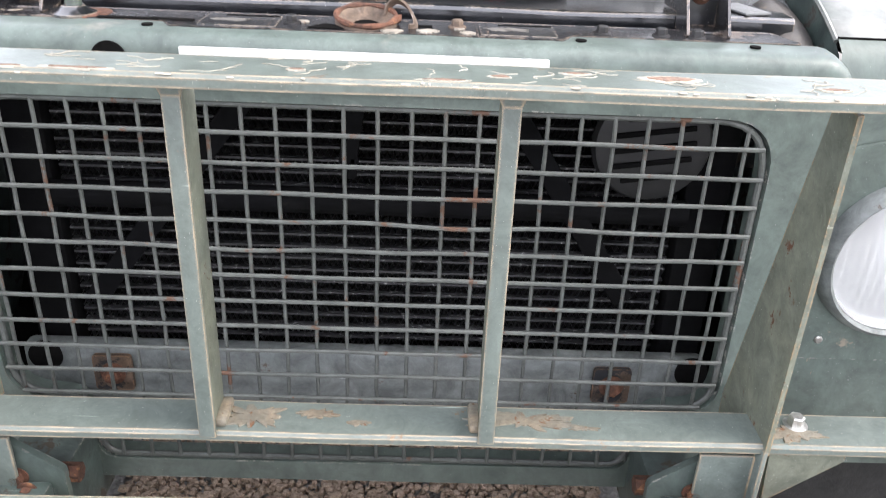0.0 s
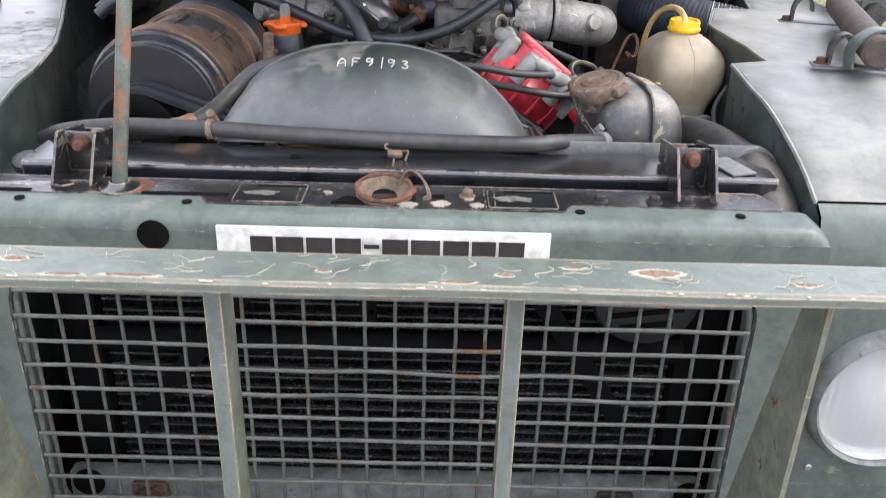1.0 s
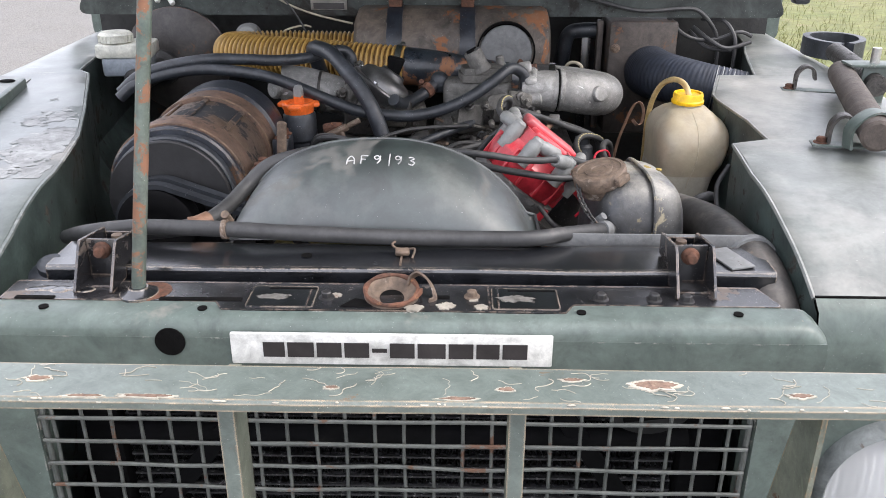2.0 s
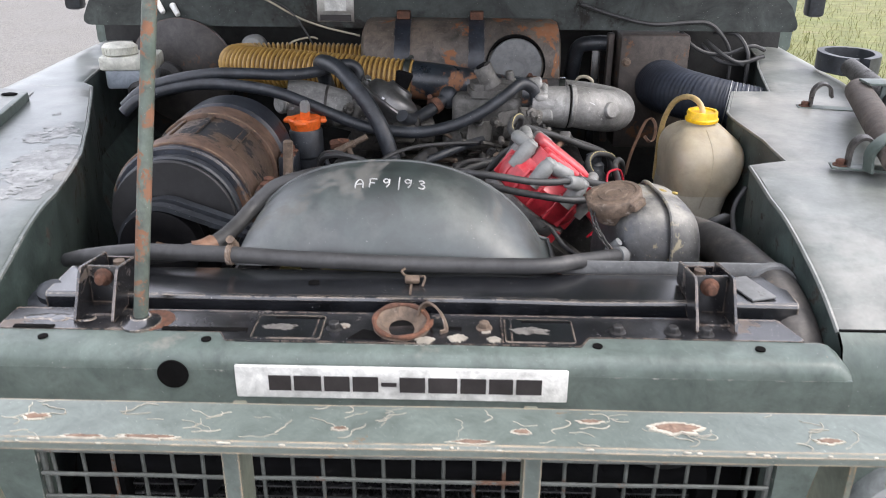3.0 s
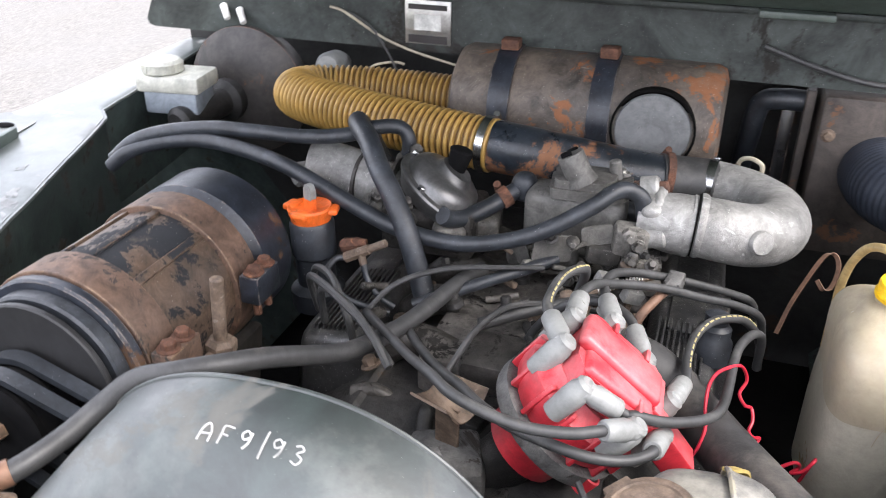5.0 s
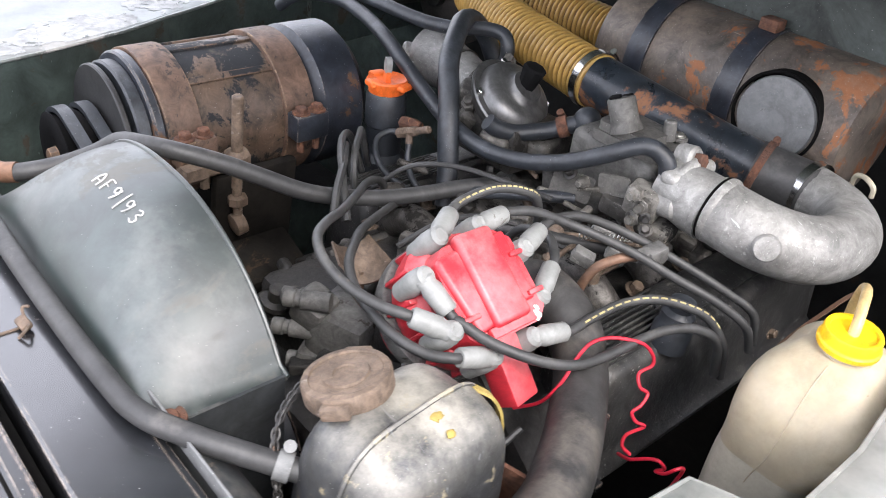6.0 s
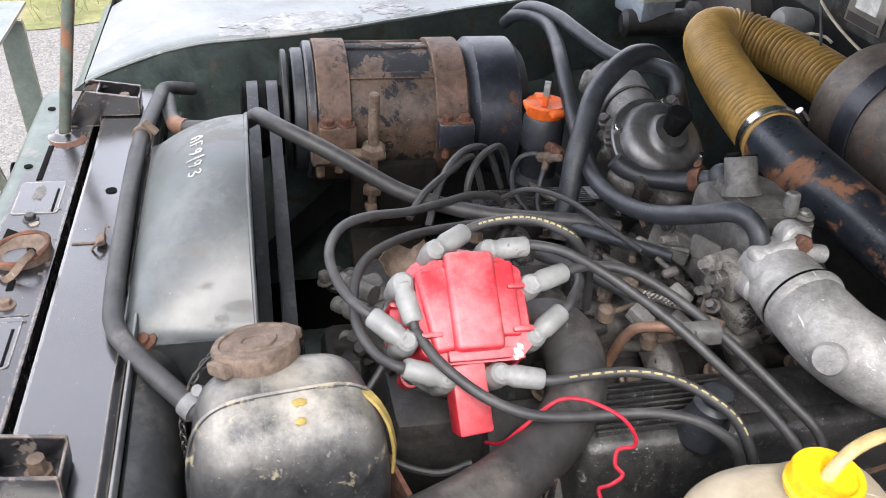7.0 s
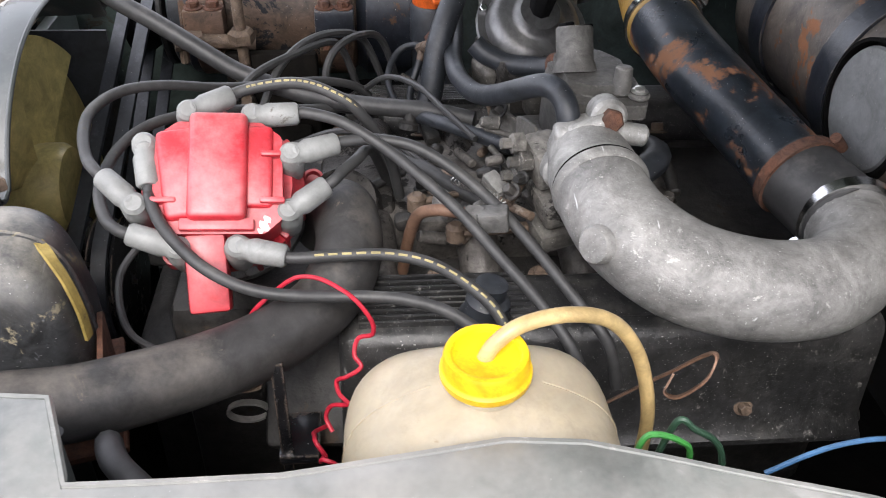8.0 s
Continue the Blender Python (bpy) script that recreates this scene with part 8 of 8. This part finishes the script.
# ---- small hoses and pipes over the engine ----
settle()
PIPES = [
    ("hose", "thick black vacuum hose arching over the engine", rubber, 0.0165, [(-0.055, 0.785, 1.05), (-0.075, 0.8, 1.1), (-0.095, 0.81, 1.155), (-0.122, 0.828, 1.2), (-0.155, 0.852, 1.237), (-0.19, 0.895, 1.262), (-0.225, 0.94, 1.267), (-0.245, 0.985, 1.255), (-0.243, 1.02, 1.22), (-0.23, 1.04, 1.17)]),
    ("hose", "black rubber hose crossing to the wing", rubber, 0.0122, [(0.224, 0.918, 1.19), (0.219, 0.915, 1.216), (0.209, 0.912, 1.227), (0.197, 0.906, 1.233), (0.185, 0.898, 1.233), (0.173, 0.888, 1.227), (0.158, 0.877, 1.216), (0.138, 0.868, 1.203), (0.112, 0.858, 1.187), (0.082, 0.849, 1.172), (0.043, 0.841, 1.158), (0.0, 0.834, 1.149), (-0.035, 0.829, 1.147), (-0.066, 0.828, 1.149), (-0.1, 0.831, 1.152), (-0.14, 0.836, 1.158), (-0.195, 0.84, 1.178), (-0.253, 0.845, 1.201), (-0.32, 0.855, 1.222), (-0.4, 0.87, 1.231), (-0.48, 0.88, 1.231), (-0.56, 0.875, 1.218), (-0.61, 0.862, 1.2), (-0.64, 0.852, 1.175)]),
    ("hose", "black rubber hose rising from the wing", rubber, 0.0118, [(-0.64, 0.862, 1.185), (-0.6, 0.872, 1.218), (-0.54, 0.882, 1.238), (-0.46, 0.892, 1.25), (-0.394, 0.9, 1.25), (-0.31, 0.921, 1.244), (-0.25, 0.945, 1.246), (-0.21, 0.97, 1.255), (-0.175, 0.985, 1.254), (-0.16, 0.985, 1.235), (-0.163, 0.985, 1.2)]),
    ("hose", "short black hose under the domed chamber", rubber, 0.0135, [(-0.058, 0.854, 1.176), (-0.05, 0.868, 1.165), (-0.035, 0.895, 1.158), (-0.015, 0.925, 1.162), (0.0, 0.942, 1.168), (0.015, 0.955, 1.178), (0.03, 0.966, 1.186)]),
    ("hose", "thin black hose over the manifold", rubber, 0.009, [(-0.07, 0.76, 1.075), (0.0, 0.79, 1.10), (0.06, 0.83, 1.115), (0.11, 0.88, 1.12)]),
    ("hose", "grey rubber hose over the manifold", rubber_grey, 0.009, [(0.04, 0.72, 1.09), (0.1, 0.76, 1.10), (0.15, 0.80, 1.10), (0.19, 0.85, 1.09), (0.2, 0.9, 1.07)]),
    ("fuel_pipe", "bent copper-brown fuel pipe", copper, 0.0065, [(0.225, 0.75, 1.03), (0.234, 0.756, 1.08), (0.245, 0.765, 1.118), (0.258, 0.782, 1.133), (0.266, 0.8, 1.136), (0.274, 0.818, 1.136)]),
    ("red_wire", "kinked bright red wire", lead_red, 0.0022, [(0.3, 0.585, 1.02), (0.33, 0.592, 1.05), (0.341, 0.606, 1.08), (0.338, 0.628, 1.101), (0.339, 0.648, 1.116), (0.347, 0.669, 1.12), (0.361, 0.689, 1.118), (0.373, 0.704, 1.112), (0.381, 0.716, 1.096), (0.384, 0.716, 1.083), (0.378, 0.703, 1.073), (0.386, 0.699, 1.06), (0.395, 0.705, 1.053), (0.398, 0.692, 1.044), (0.395, 0.682, 1.036), (0.402, 0.684, 1.026), (0.41, 0.692, 1.02), (0.4, 0.676, 1.008), (0.402, 0.67, 0.995), (0.412, 0.676, 0.985)]),
    ("green_wire", "green wire behind the washer bottle", lead_green, 0.0022, [(0.605, 0.884, 1.12), (0.602, 0.888, 1.165), (0.6, 0.893, 1.183), (0.6, 0.903, 1.185), (0.6, 0.917, 1.178), (0.598, 0.927, 1.165), (0.595, 0.932, 1.13)]),
    ("green_wire", "dark green wire behind the washer bottle", pine_wire, 0.0026, [(0.55, 0.93, 1.1), (0.556, 0.936, 1.147), (0.56, 0.949, 1.141), (0.56, 0.966, 1.128), (0.562, 0.975, 1.11), (0.565, 0.98, 1.07)]),
    ("blue_wire", "thin blue wire near the inner wing", lead_blue, 0.0019, [(0.6, 0.985, 1.14), (0.6, 1.013, 1.159), (0.6, 1.035, 1.168), (0.6, 1.061, 1.171), (0.6, 1.1, 1.168), (0.602, 1.15, 1.15)]),
    ("hooked_wire", "pale hooked wire behind the elbow", lead_cream, 0.004, [(0.345, 1.245, 1.12), (0.346, 1.235, 1.16), (0.352, 1.222, 1.182), (0.368, 1.213, 1.188), (0.384, 1.21, 1.18), (0.386, 1.212, 1.165)]),
    ("distributor_lead", "brown and black twin lead below the distributor", lead_rubber, 0.004, [(0.22, 0.48, 1.08), (0.25, 0.455, 1.05), (0.30, 0.47, 1.02), (0.33, 0.52, 1.015), (0.335, 0.56, 1.03)]),
]
for name, label, mat, r, way in PIPES:
    bm = mesh()
    tube(bm, way, r, 12 if r > 0.006 else 8)
    single(name, bm, mat, label, "wire" if "wire" in name or "lead" in name or "strip" in name else "pipe" if "pipe" in name else "hose")
bm = mesh()
lathe(bm, (-0.184, 0.813, 1.126), (1, 0.25, 0.1), [(0.008, -0.02), (0.012, -0.015), (0.012, 0.005), (0.008, 0.02)], 6)
single("brass_union", bm, rust, "rusty brass pipe union", "pipe union")

bm = mesh()
clamp_ring(bm, (0.01, 0.951, 1.175), (0.7, 0.55, 0.45), 0.0142, 0.016)
single("hose_band", bm, rust, "rusty band round the short hose", "clip")
bm = mesh()
egg(bm, (0.036, 0.972, 1.188), (0.021, 0.02, 0.024), 2.3, 24, 16)
single("rubber_bellows", bm, rubber, "black rubber bulb between the carburettors", "bellows")
tee = thing("vacuum_tee", (-0.172, 0.795, 1.12), "dull brass tee with two thin black hoses", "pipe fitting")
bm = mesh()
rod(bm, (-0.19, 0.793, 1.113), (-0.15, 0.797, 1.133), 0.0085, 0.008, 8, 0.002)
rod(bm, (-0.15, 0.797, 1.133), (-0.125, 0.799, 1.146), 0.006, 0.006, 12, 0.001)
rod(bm, (-0.165, 0.795, 1.126), (-0.158, 0.79, 1.108), 0.006, 0.006, 10, 0.001)
part("brass_body", bm, cap_rust, tee)
for way in ([(-0.188, 0.793, 1.114), (-0.2, 0.785, 1.114), (-0.205, 0.765, 1.105), (-0.19, 0.75, 1.09), (-0.165, 0.745, 1.074), (-0.133, 0.752, 1.062), (-0.11, 0.765, 1.05)], [(-0.158, 0.79, 1.11), (-0.15, 0.783, 1.09), (-0.13, 0.775, 1.07), (-0.105, 0.775, 1.055)]):
    bm = mesh()
    tube(bm, way, 0.005, 10)
    part("thin_hose", bm, rubber, tee)
# ---- yellow intake hose and air cleaner ----
intake = thing("intake_hose", (-0.3, 1.15, 1.15), "ribbed tan-yellow intake hose bent in a U", "hose")
WAY = spline([(-0.045, 1.096, 1.199), (-0.15, 1.11, 1.204), (-0.25, 1.128, 1.208), (-0.35, 1.155, 1.21), (-0.43, 1.185, 1.21), (-0.485, 1.222, 1.207), (-0.497, 1.265, 1.203), (-0.46, 1.305, 1.199), (-0.38, 1.33, 1.197), (-0.28, 1.34, 1.195), (-0.18, 1.342, 1.193)], 14)
bm = mesh()
tube(bm, WAY, 0.0405, 28, smooth=False)
core = part("hose_wall", bm, hose_valley, intake, "brown valleys of the ribbed hose")
gone, due = 0.0, 0.006
for a, b in zip(WAY, WAY[1:]):
    d = (b - a).length
    while due <= gone + d:
        c, w = a.lerp(b, (due - gone) / d), (b - a).normalized()
        bm = mesh()
        lathe(bm, c - w * 0.0037, w, [(0.040, 0.0), (0.0438, 0.0006), (0.0462, 0.0022), (0.0468, 0.0037), (0.0462, 0.0052), (0.0438, 0.0068), (0.040, 0.0074)], 28)
        part("rib", bm, hose_yellow, core, smooth=60)
        due += 0.0118
    gone += d
bm = mesh()
clamp_ring(bm, (-0.06, 1.098, 1.2), (1, -0.12, -0.04), 0.0475, 0.014)
part("clamp", bm, chrome, intake, "bright worm-drive clamp")
cleaner = thing("air_cleaner", (0.06, 1.3, 1.1), "rusty brown drum air cleaner held by black straps", "air cleaner")
CY, CZ, CR = 1.35, 1.194, 0.112
bm = mesh()
lathe(bm, (-0.195, CY, CZ), (1, 0, 0), [(0.05, 0), (CR - 0.03, 0.004), (CR - 0.008, 0.014), (CR, 0.03), (CR, 0.485), (CR - 0.008, 0.5), (CR - 0.03, 0.507)], 52)
part("drum", bm, cleaner_steel, cleaner)
for x in (-0.085, 0.10):
    bm = mesh()
    lathe(bm, (x - 0.02, CY, CZ), (1, 0, 0), [(CR + 0.001, 0), (CR + 0.004, 0), (CR + 0.004, 0.04), (CR + 0.001, 0.04)], 52)
    part("strap", bm, alt_black, cleaner, "black steel strap")
    bm = mesh()
    box(bm, (x, CY - 0.02, CZ + CR + 0.010), (0.034, 0.03, 0.02), 0.003)
    part("strap_buckle", bm, rust, cleaner, "rusty strap buckle")
bm = mesh()
lathe(bm, (0.197, CY - 0.09, 1.207), (0, -1, 0.05), [(0.074, 0), (0.074, 0.026), (0.070, 0.026), (0.070, 0.012), (0.01, 0.012)], 40)
part("inlet_collar", bm, void_black, cleaner)
bm = mesh()
lathe(bm, (0.197, CY - 0.106, 1.207), (0, -1, 0.05), [(0.0655, 0), (0.0665, 0.004), (0.064, 0.008), (0.02, 0.0095)], 40)
part("inlet_cover", bm, disc_steel, cleaner, "round grey cover plate")

# ---- heater box and blue duct ----
heater = thing("heater_box", (0.575, 1.4, 1.0), "brown-grey steel heater box on the bulkhead", "heater")
bm = mesh()
box(bm, (0.562, 1.42, 1.12), (0.18, 0.15, 0.30), 0.01)
part("case", bm, box_steel, heater)
bm = mesh()
box(bm, (0.455, 1.40, 1.12), (0.016, 0.03, 0.29), 0.003)
part("flange_strip", bm, box_steel, heater)
bm = mesh()
bolt(bm, (0.49, 1.344, 1.2), (0, -1, 0), 0.008, 0.008)
part("bolt", bm, cap_rust, heater)
duct = thing("air_duct", (0.6, 1.2, 1.08), "blue-black cloth heater duct with a bare wire coil end", "duct")
bm = mesh()
tube(bm, [(0.585, 1.36, 1.14), (0.585, 1.30, 1.145), (0.60, 1.235, 1.148), (0.65, 1.175, 1.146), (0.70, 1.145, 1.141)], lambda s: 0.067 - 0.013 * s, 30, 14, (0.0095, 0.0006))
part("cloth_sleeve", bm, blue_duct, duct)
bm = mesh()
tube(bm, [(0.692, 1.149, 1.142), (0.75, 1.127, 1.136), (0.82, 1.108, 1.128), (0.9, 1.1, 1.12)], lambda s: 0.0535 - 0.008 * s, 30, 14, (0.0085, 0.0014))
coil = part("coil_end", bm, blue_duct, duct, "thin worn end over its wire coil")
for k in range(9):
    p, q = Vector((0.70, 1.146, 1.141)), Vector((0.80, 1.113, 1.13))
    bm = mesh()
    u, v, w = frame_of(q - p)
    c = p.lerp(q, k / 8)
    tube(bm, [c + (0.0545 - 0.0006 * k) * (math.cos(t) * u + math.sin(t) * v) for t in (2 * math.pi * m_ / 28 for m_ in range(29))], 0.0013, 6, smooth=False, ends=False)
    part("wire_turn", bm, zinc, coil, "bare bright wire turn")
bm = mesh()
tube(bm, [(0.36, 1.5, 1.05), (0.365, 1.45, 1.15), (0.375, 1.43, 1.22), (0.41, 1.42, 1.235), (0.46, 1.42, 1.235)], 0.02, 16)
single("heater_hose", bm, rubber, "black heater hose beside the air cleaner", "hose")
bm = mesh()
box(bm, (0.425, 1.44, 1.1), (0.025, 0.02, 0.3), 0.003)
single("bulkhead_strut", bm, black_paint, "black upright strut on the bulkhead", "bracket")

# ---- brake servo, reservoir and bits on the bulkhead ----
servo = thing("brake_servo", (-0.66, 1.35, 1.0), "rusty brown round brake servo", "brake servo")
bm = mesh()
lathe(bm, (-0.665, 1.30, 1.165), (0, 1, 0), [(0.05, 0), (0.10, 0.008), (0.128, 0.025), (0.137, 0.03), (0.137, 0.042), (0.128, 0.046), (0.12, 0.09)], 44)
part("shell", bm, servo_black, servo)
bm = mesh()
lathe(bm, (-0.72, 1.14, 1.145), (0.15, 1, 0.05), [(0.02, 0), (0.03, 0.01), (0.03, 0.14), (0.045, 0.15), (0.045, 0.17)], 20)
part("master_cylinder", bm, engine_grime, servo)
res = thing("brake_reservoir", (-0.745, 1.2, 1.17), "milky plastic brake fluid reservoir with a round cap", "reservoir")
bm = mesh()
box(bm, (-0.745, 1.20, 1.218), (0.135, 0.10, 0.035), 0.008, rot(0, 0, 8))
part("upper_body", bm, brake_white, res)
bm = mesh()
box(bm, (-0.745, 1.20, 1.18), (0.115, 0.085, 0.05), 0.008, rot(0, 0, 8))
part("lower_body", bm, brake_blue, res, "grey-blue translucent lower half")
bm = mesh()
lathe(bm, (-0.765, 1.185, 1.235), (0, 0, 1), [(0.034, 0), (0.040, 0.003), (0.040, 0.02), (0.034, 0.026), (0.02, 0.027)], 28)
lid = part("cap", bm, brake_white, res, "ridged white cap")
for k in range(24):
    a = 2 * math.pi * k / 24
    bm = mesh()
    box(bm, (-0.765 + 0.04 * math.cos(a), 1.185 + 0.04 * math.sin(a), 1.246), (0.003, 0.004, 0.016), 0.0, rot(0, 0, math.degrees(a)))
    part("rib", bm, brake_white, lid)
bm = mesh()
lathe(bm, (-0.485, 1.40, 1.22), (0, -1, 0.1), [(0.026, -0.02), (0.032, 0), (0.032, 0.036), (0.025, 0.047), (0.01, 0.049)], 24)
single("wiper_motor", bm, boot_grey, "small white round motor housing on the bulkhead", "motor")
for k, way in enumerate(([(-0.463, 1.35, 1.351), (-0.416, 1.345, 1.342), (-0.371, 1.342, 1.315), (-0.337, 1.34, 1.266), (-0.318, 1.342, 1.224), (-0.315, 1.35, 1.19)], [(-0.468, 1.35, 1.353), (-0.434, 1.344, 1.346), (-0.36, 1.342, 1.306), (-0.29, 1.342, 1.281), (-0.2, 1.345, 1.26)], [(-0.41, 1.36, 1.2), (-0.404, 1.352, 1.22), (-0.374, 1.348, 1.243), (-0.329, 1.346, 1.254), (-0.31, 1.35, 1.25)])):
    bm = mesh()
    tube(bm, way, 0.0026, 8)
    single("loom_wire", bm, (rubber_grey, lead_cream, lead_cream)[k], "thin loose wire against the bulkhead", "wire", "bulkhead wires")
for way in ([(0.70, 1.39, 1.25), (0.74, 1.34, 1.22), (0.78, 1.33, 1.205), (0.84, 1.34, 1.22)], [(0.69, 1.39, 1.24), (0.73, 1.35, 1.205), (0.79, 1.33, 1.2)], [(0.72, 1.395, 1.27), (0.77, 1.37, 1.27), (0.795, 1.34, 1.235), (0.80, 1.335, 1.19), (0.80, 1.34, 1.1)]):
    bm = mesh()
    tube(bm, way, 0.0055, 8)
    single("loom_wire", bm, rubber_grey, "grey taped wire beside the heater", "wire", "bulkhead wires")
for x, y, z in ((-0.722, 1.358, 1.338), (-0.684, 1.358, 1.332)):
    bm = mesh()
    rod(bm, (x, y, z), (x + 0.02, y - 0.02, z - 0.025), 0.008, 0.007, 10, 0.002)
    single("wire_terminal", bm, badge_white, "white wire terminal on the bulkhead", "terminal")
EXTRA = [
    ("ignition_lead", "thin black plug lead behind the distributor", lead_rubber, 0.0055, [(-0.02, 0.55, 1.12), (-0.05, 0.575, 1.14), (-0.10, 0.621, 1.145), (-0.15, 0.66, 1.14), (-0.173, 0.68, 1.12), (-0.18, 0.70, 1.06)]),
    ("ignition_lead", "thin black plug lead behind the distributor", lead_rubber, 0.0055, [(-0.03, 0.58, 1.10), (-0.07, 0.60, 1.135), (-0.12, 0.63, 1.15), (-0.17, 0.67, 1.145), (-0.205, 0.71, 1.12), (-0.21, 0.74, 1.05)]),
    ("ignition_lead", "thin black plug lead behind the distributor", lead_rubber, 0.0055, [(-0.12, 0.665, 1.06), (-0.123, 0.658, 1.1), (-0.14, 0.67, 1.13), (-0.17, 0.70, 1.14), (-0.21, 0.735, 1.12), (-0.22, 0.76, 1.05)]),
    ("red_wire", "kinked bright red wire beside the washer bottle", lead_red, 0.0022, [(0.40, 0.67, 0.98), (0.42, 0.66, 0.995), (0.44, 0.662, 1.012), (0.452, 0.664, 1.018), (0.458, 0.672, 1.006), (0.45, 0.67, 0.996), (0.462, 0.668, 1.004), (0.472, 0.672, 1.018), (0.474, 0.684, 1.01), (0.465, 0.69, 0.97)]),
    ("drain_hose", "grey rubber drain hose along the inner wing", rubber_grey, 0.011, [(0.46, 0.49, 1.02), (0.49, 0.505, 1.072), (0.52, 0.52, 1.083), (0.54, 0.545, 1.07), (0.55, 0.57, 1.03), (0.55, 0.6, 0.95)]),
    ("loom_wire", "dark wire sagging along the inner wing", rubber_grey, 0.004, [(0.545, 0.5, 1.15), (0.52, 0.47, 1.12), (0.515, 0.42, 1.08), (0.52, 0.38, 1.03), (0.53, 0.33, 0.99)]),
    ("vacuum_pipe", "thin grey vacuum pipe across the manifold", rubber_grey, 0.0045, [(0.03, 0.62, 1.08), (0.05, 0.68, 1.11), (0.08, 0.74, 1.115), (0.14, 0.79, 1.1), (0.2, 0.82, 1.08)]),
    ("vacuum_pipe", "thin grey vacuum pipe across the manifold", rubber_grey, 0.004, [(-0.13, 0.70, 1.07), (-0.09, 0.74, 1.115), (-0.03, 0.78, 1.13), (0.04, 0.81, 1.13), (0.1, 0.84, 1.125)]),
    ("hose", "black coolant hose under the domed chamber", rubber, 0.016, [(0.235, 0.96, 1.14), (0.22, 1.0, 1.15), (0.18, 1.03, 1.145), (0.12, 1.035, 1.12), (0.08, 1.02, 1.08)]),
]
for name, label, mat, r, way in EXTRA:
    bm = mesh()
    tube(bm, way, r, 10 if r > 0.006 else 8)
    single(name, bm, mat, label, "hose" if "hose" in name else "pipe" if "pipe" in name else "wire")
bm = mesh()
strip(bm, [(0.43, 0.93, 1.03), (0.443, 0.955, 1.066), (0.457, 0.972, 1.096), (0.471, 0.985, 1.125), (0.481, 0.99, 1.139), (0.492, 0.988, 1.14), (0.498, 0.98, 1.125), (0.493, 0.965, 1.103), (0.482, 0.958, 1.098), (0.472, 0.966, 1.108)], 0.0065, 0.0018, (0.75, -0.4, 0.4), 6)
single("copper_strip", bm, copper, "curled flat copper strip by the rocker cover", "strip")
clips = thing("pipe_clip_post", (0.39, 0.62, 0.9), "black post with two rusty open pipe clips", "bracket")
bm = mesh()
box(bm, (0.392, 0.628, 0.985), (0.008, 0.012, 0.15), 0.002)
box(bm, (0.37, 0.64, 0.93), (0.06, 0.04, 0.012), 0.002)
part("post", bm, black_paint, clips)
for z, mt in ((1.041, cap_rust), (1.0, zinc)):
    bm = mesh()
    strip(bm, [Vector((0.395, 0.597 + 0.019 * math.cos(a), z + 0.012 * math.sin(a))) for a in (0.35 + 5.3 * k / 14 for k in range(15))], 0.008, 0.002, (1, 0, 0.2), 3)
    part("clip", bm, mt, clips, "open spring clip")
bm = mesh()
box(bm, (0.28, 0.838, 1.136), (0.022, 0.03, 0.022), 0.003, rot(10, 0, -12))
lathe(bm, (0.273, 0.816, 1.136), (0.35, 1, 0), [(0.009, -0.006), (0.011, 0), (0.011, 0.012)], 6)
single("pipe_union", bm, pump_alloy, "grey square fuel pipe union", "pipe fitting")
# black sheet added below the bay: hides the ground, stands for deep shade
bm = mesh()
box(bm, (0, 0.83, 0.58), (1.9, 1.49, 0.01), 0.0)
single("bay_tray", bm, void_black, "black sheet added under the engine bay in place of its shade", "tray")

# ---- white cable tie between the tank and the shroud sheet ----
tie = thing("cable_tie", (0.408, 0.262, 1.09), "white nylon cable tie beside the coolant tank", "cable tie")
bm = mesh()
tube(bm, [(0.408 + 0.008 * math.cos(2 * math.pi * k / 14), 0.262 + 0.007 * math.sin(2 * math.pi * k / 14), 1.093 - 0.004 * math.cos(2 * math.pi * k / 14)) for k in range(15)], 0.0017, 6)
part("strap", bm, badge_white, tie)
bm = mesh()
box(bm, (0.405, 0.256, 1.096), (0.008, 0.006, 0.007), 0.0015, rot(0, 25, 30))
part("head", bm, badge_white, tie)
bm = mesh()
tube(bm, [(0.405, 0.256, 1.096), (0.414, 0.25, 1.104), (0.425, 0.246, 1.104), (0.432, 0.244, 1.1)], 0.0014, 6)
part("tail", bm, badge_white, tie)
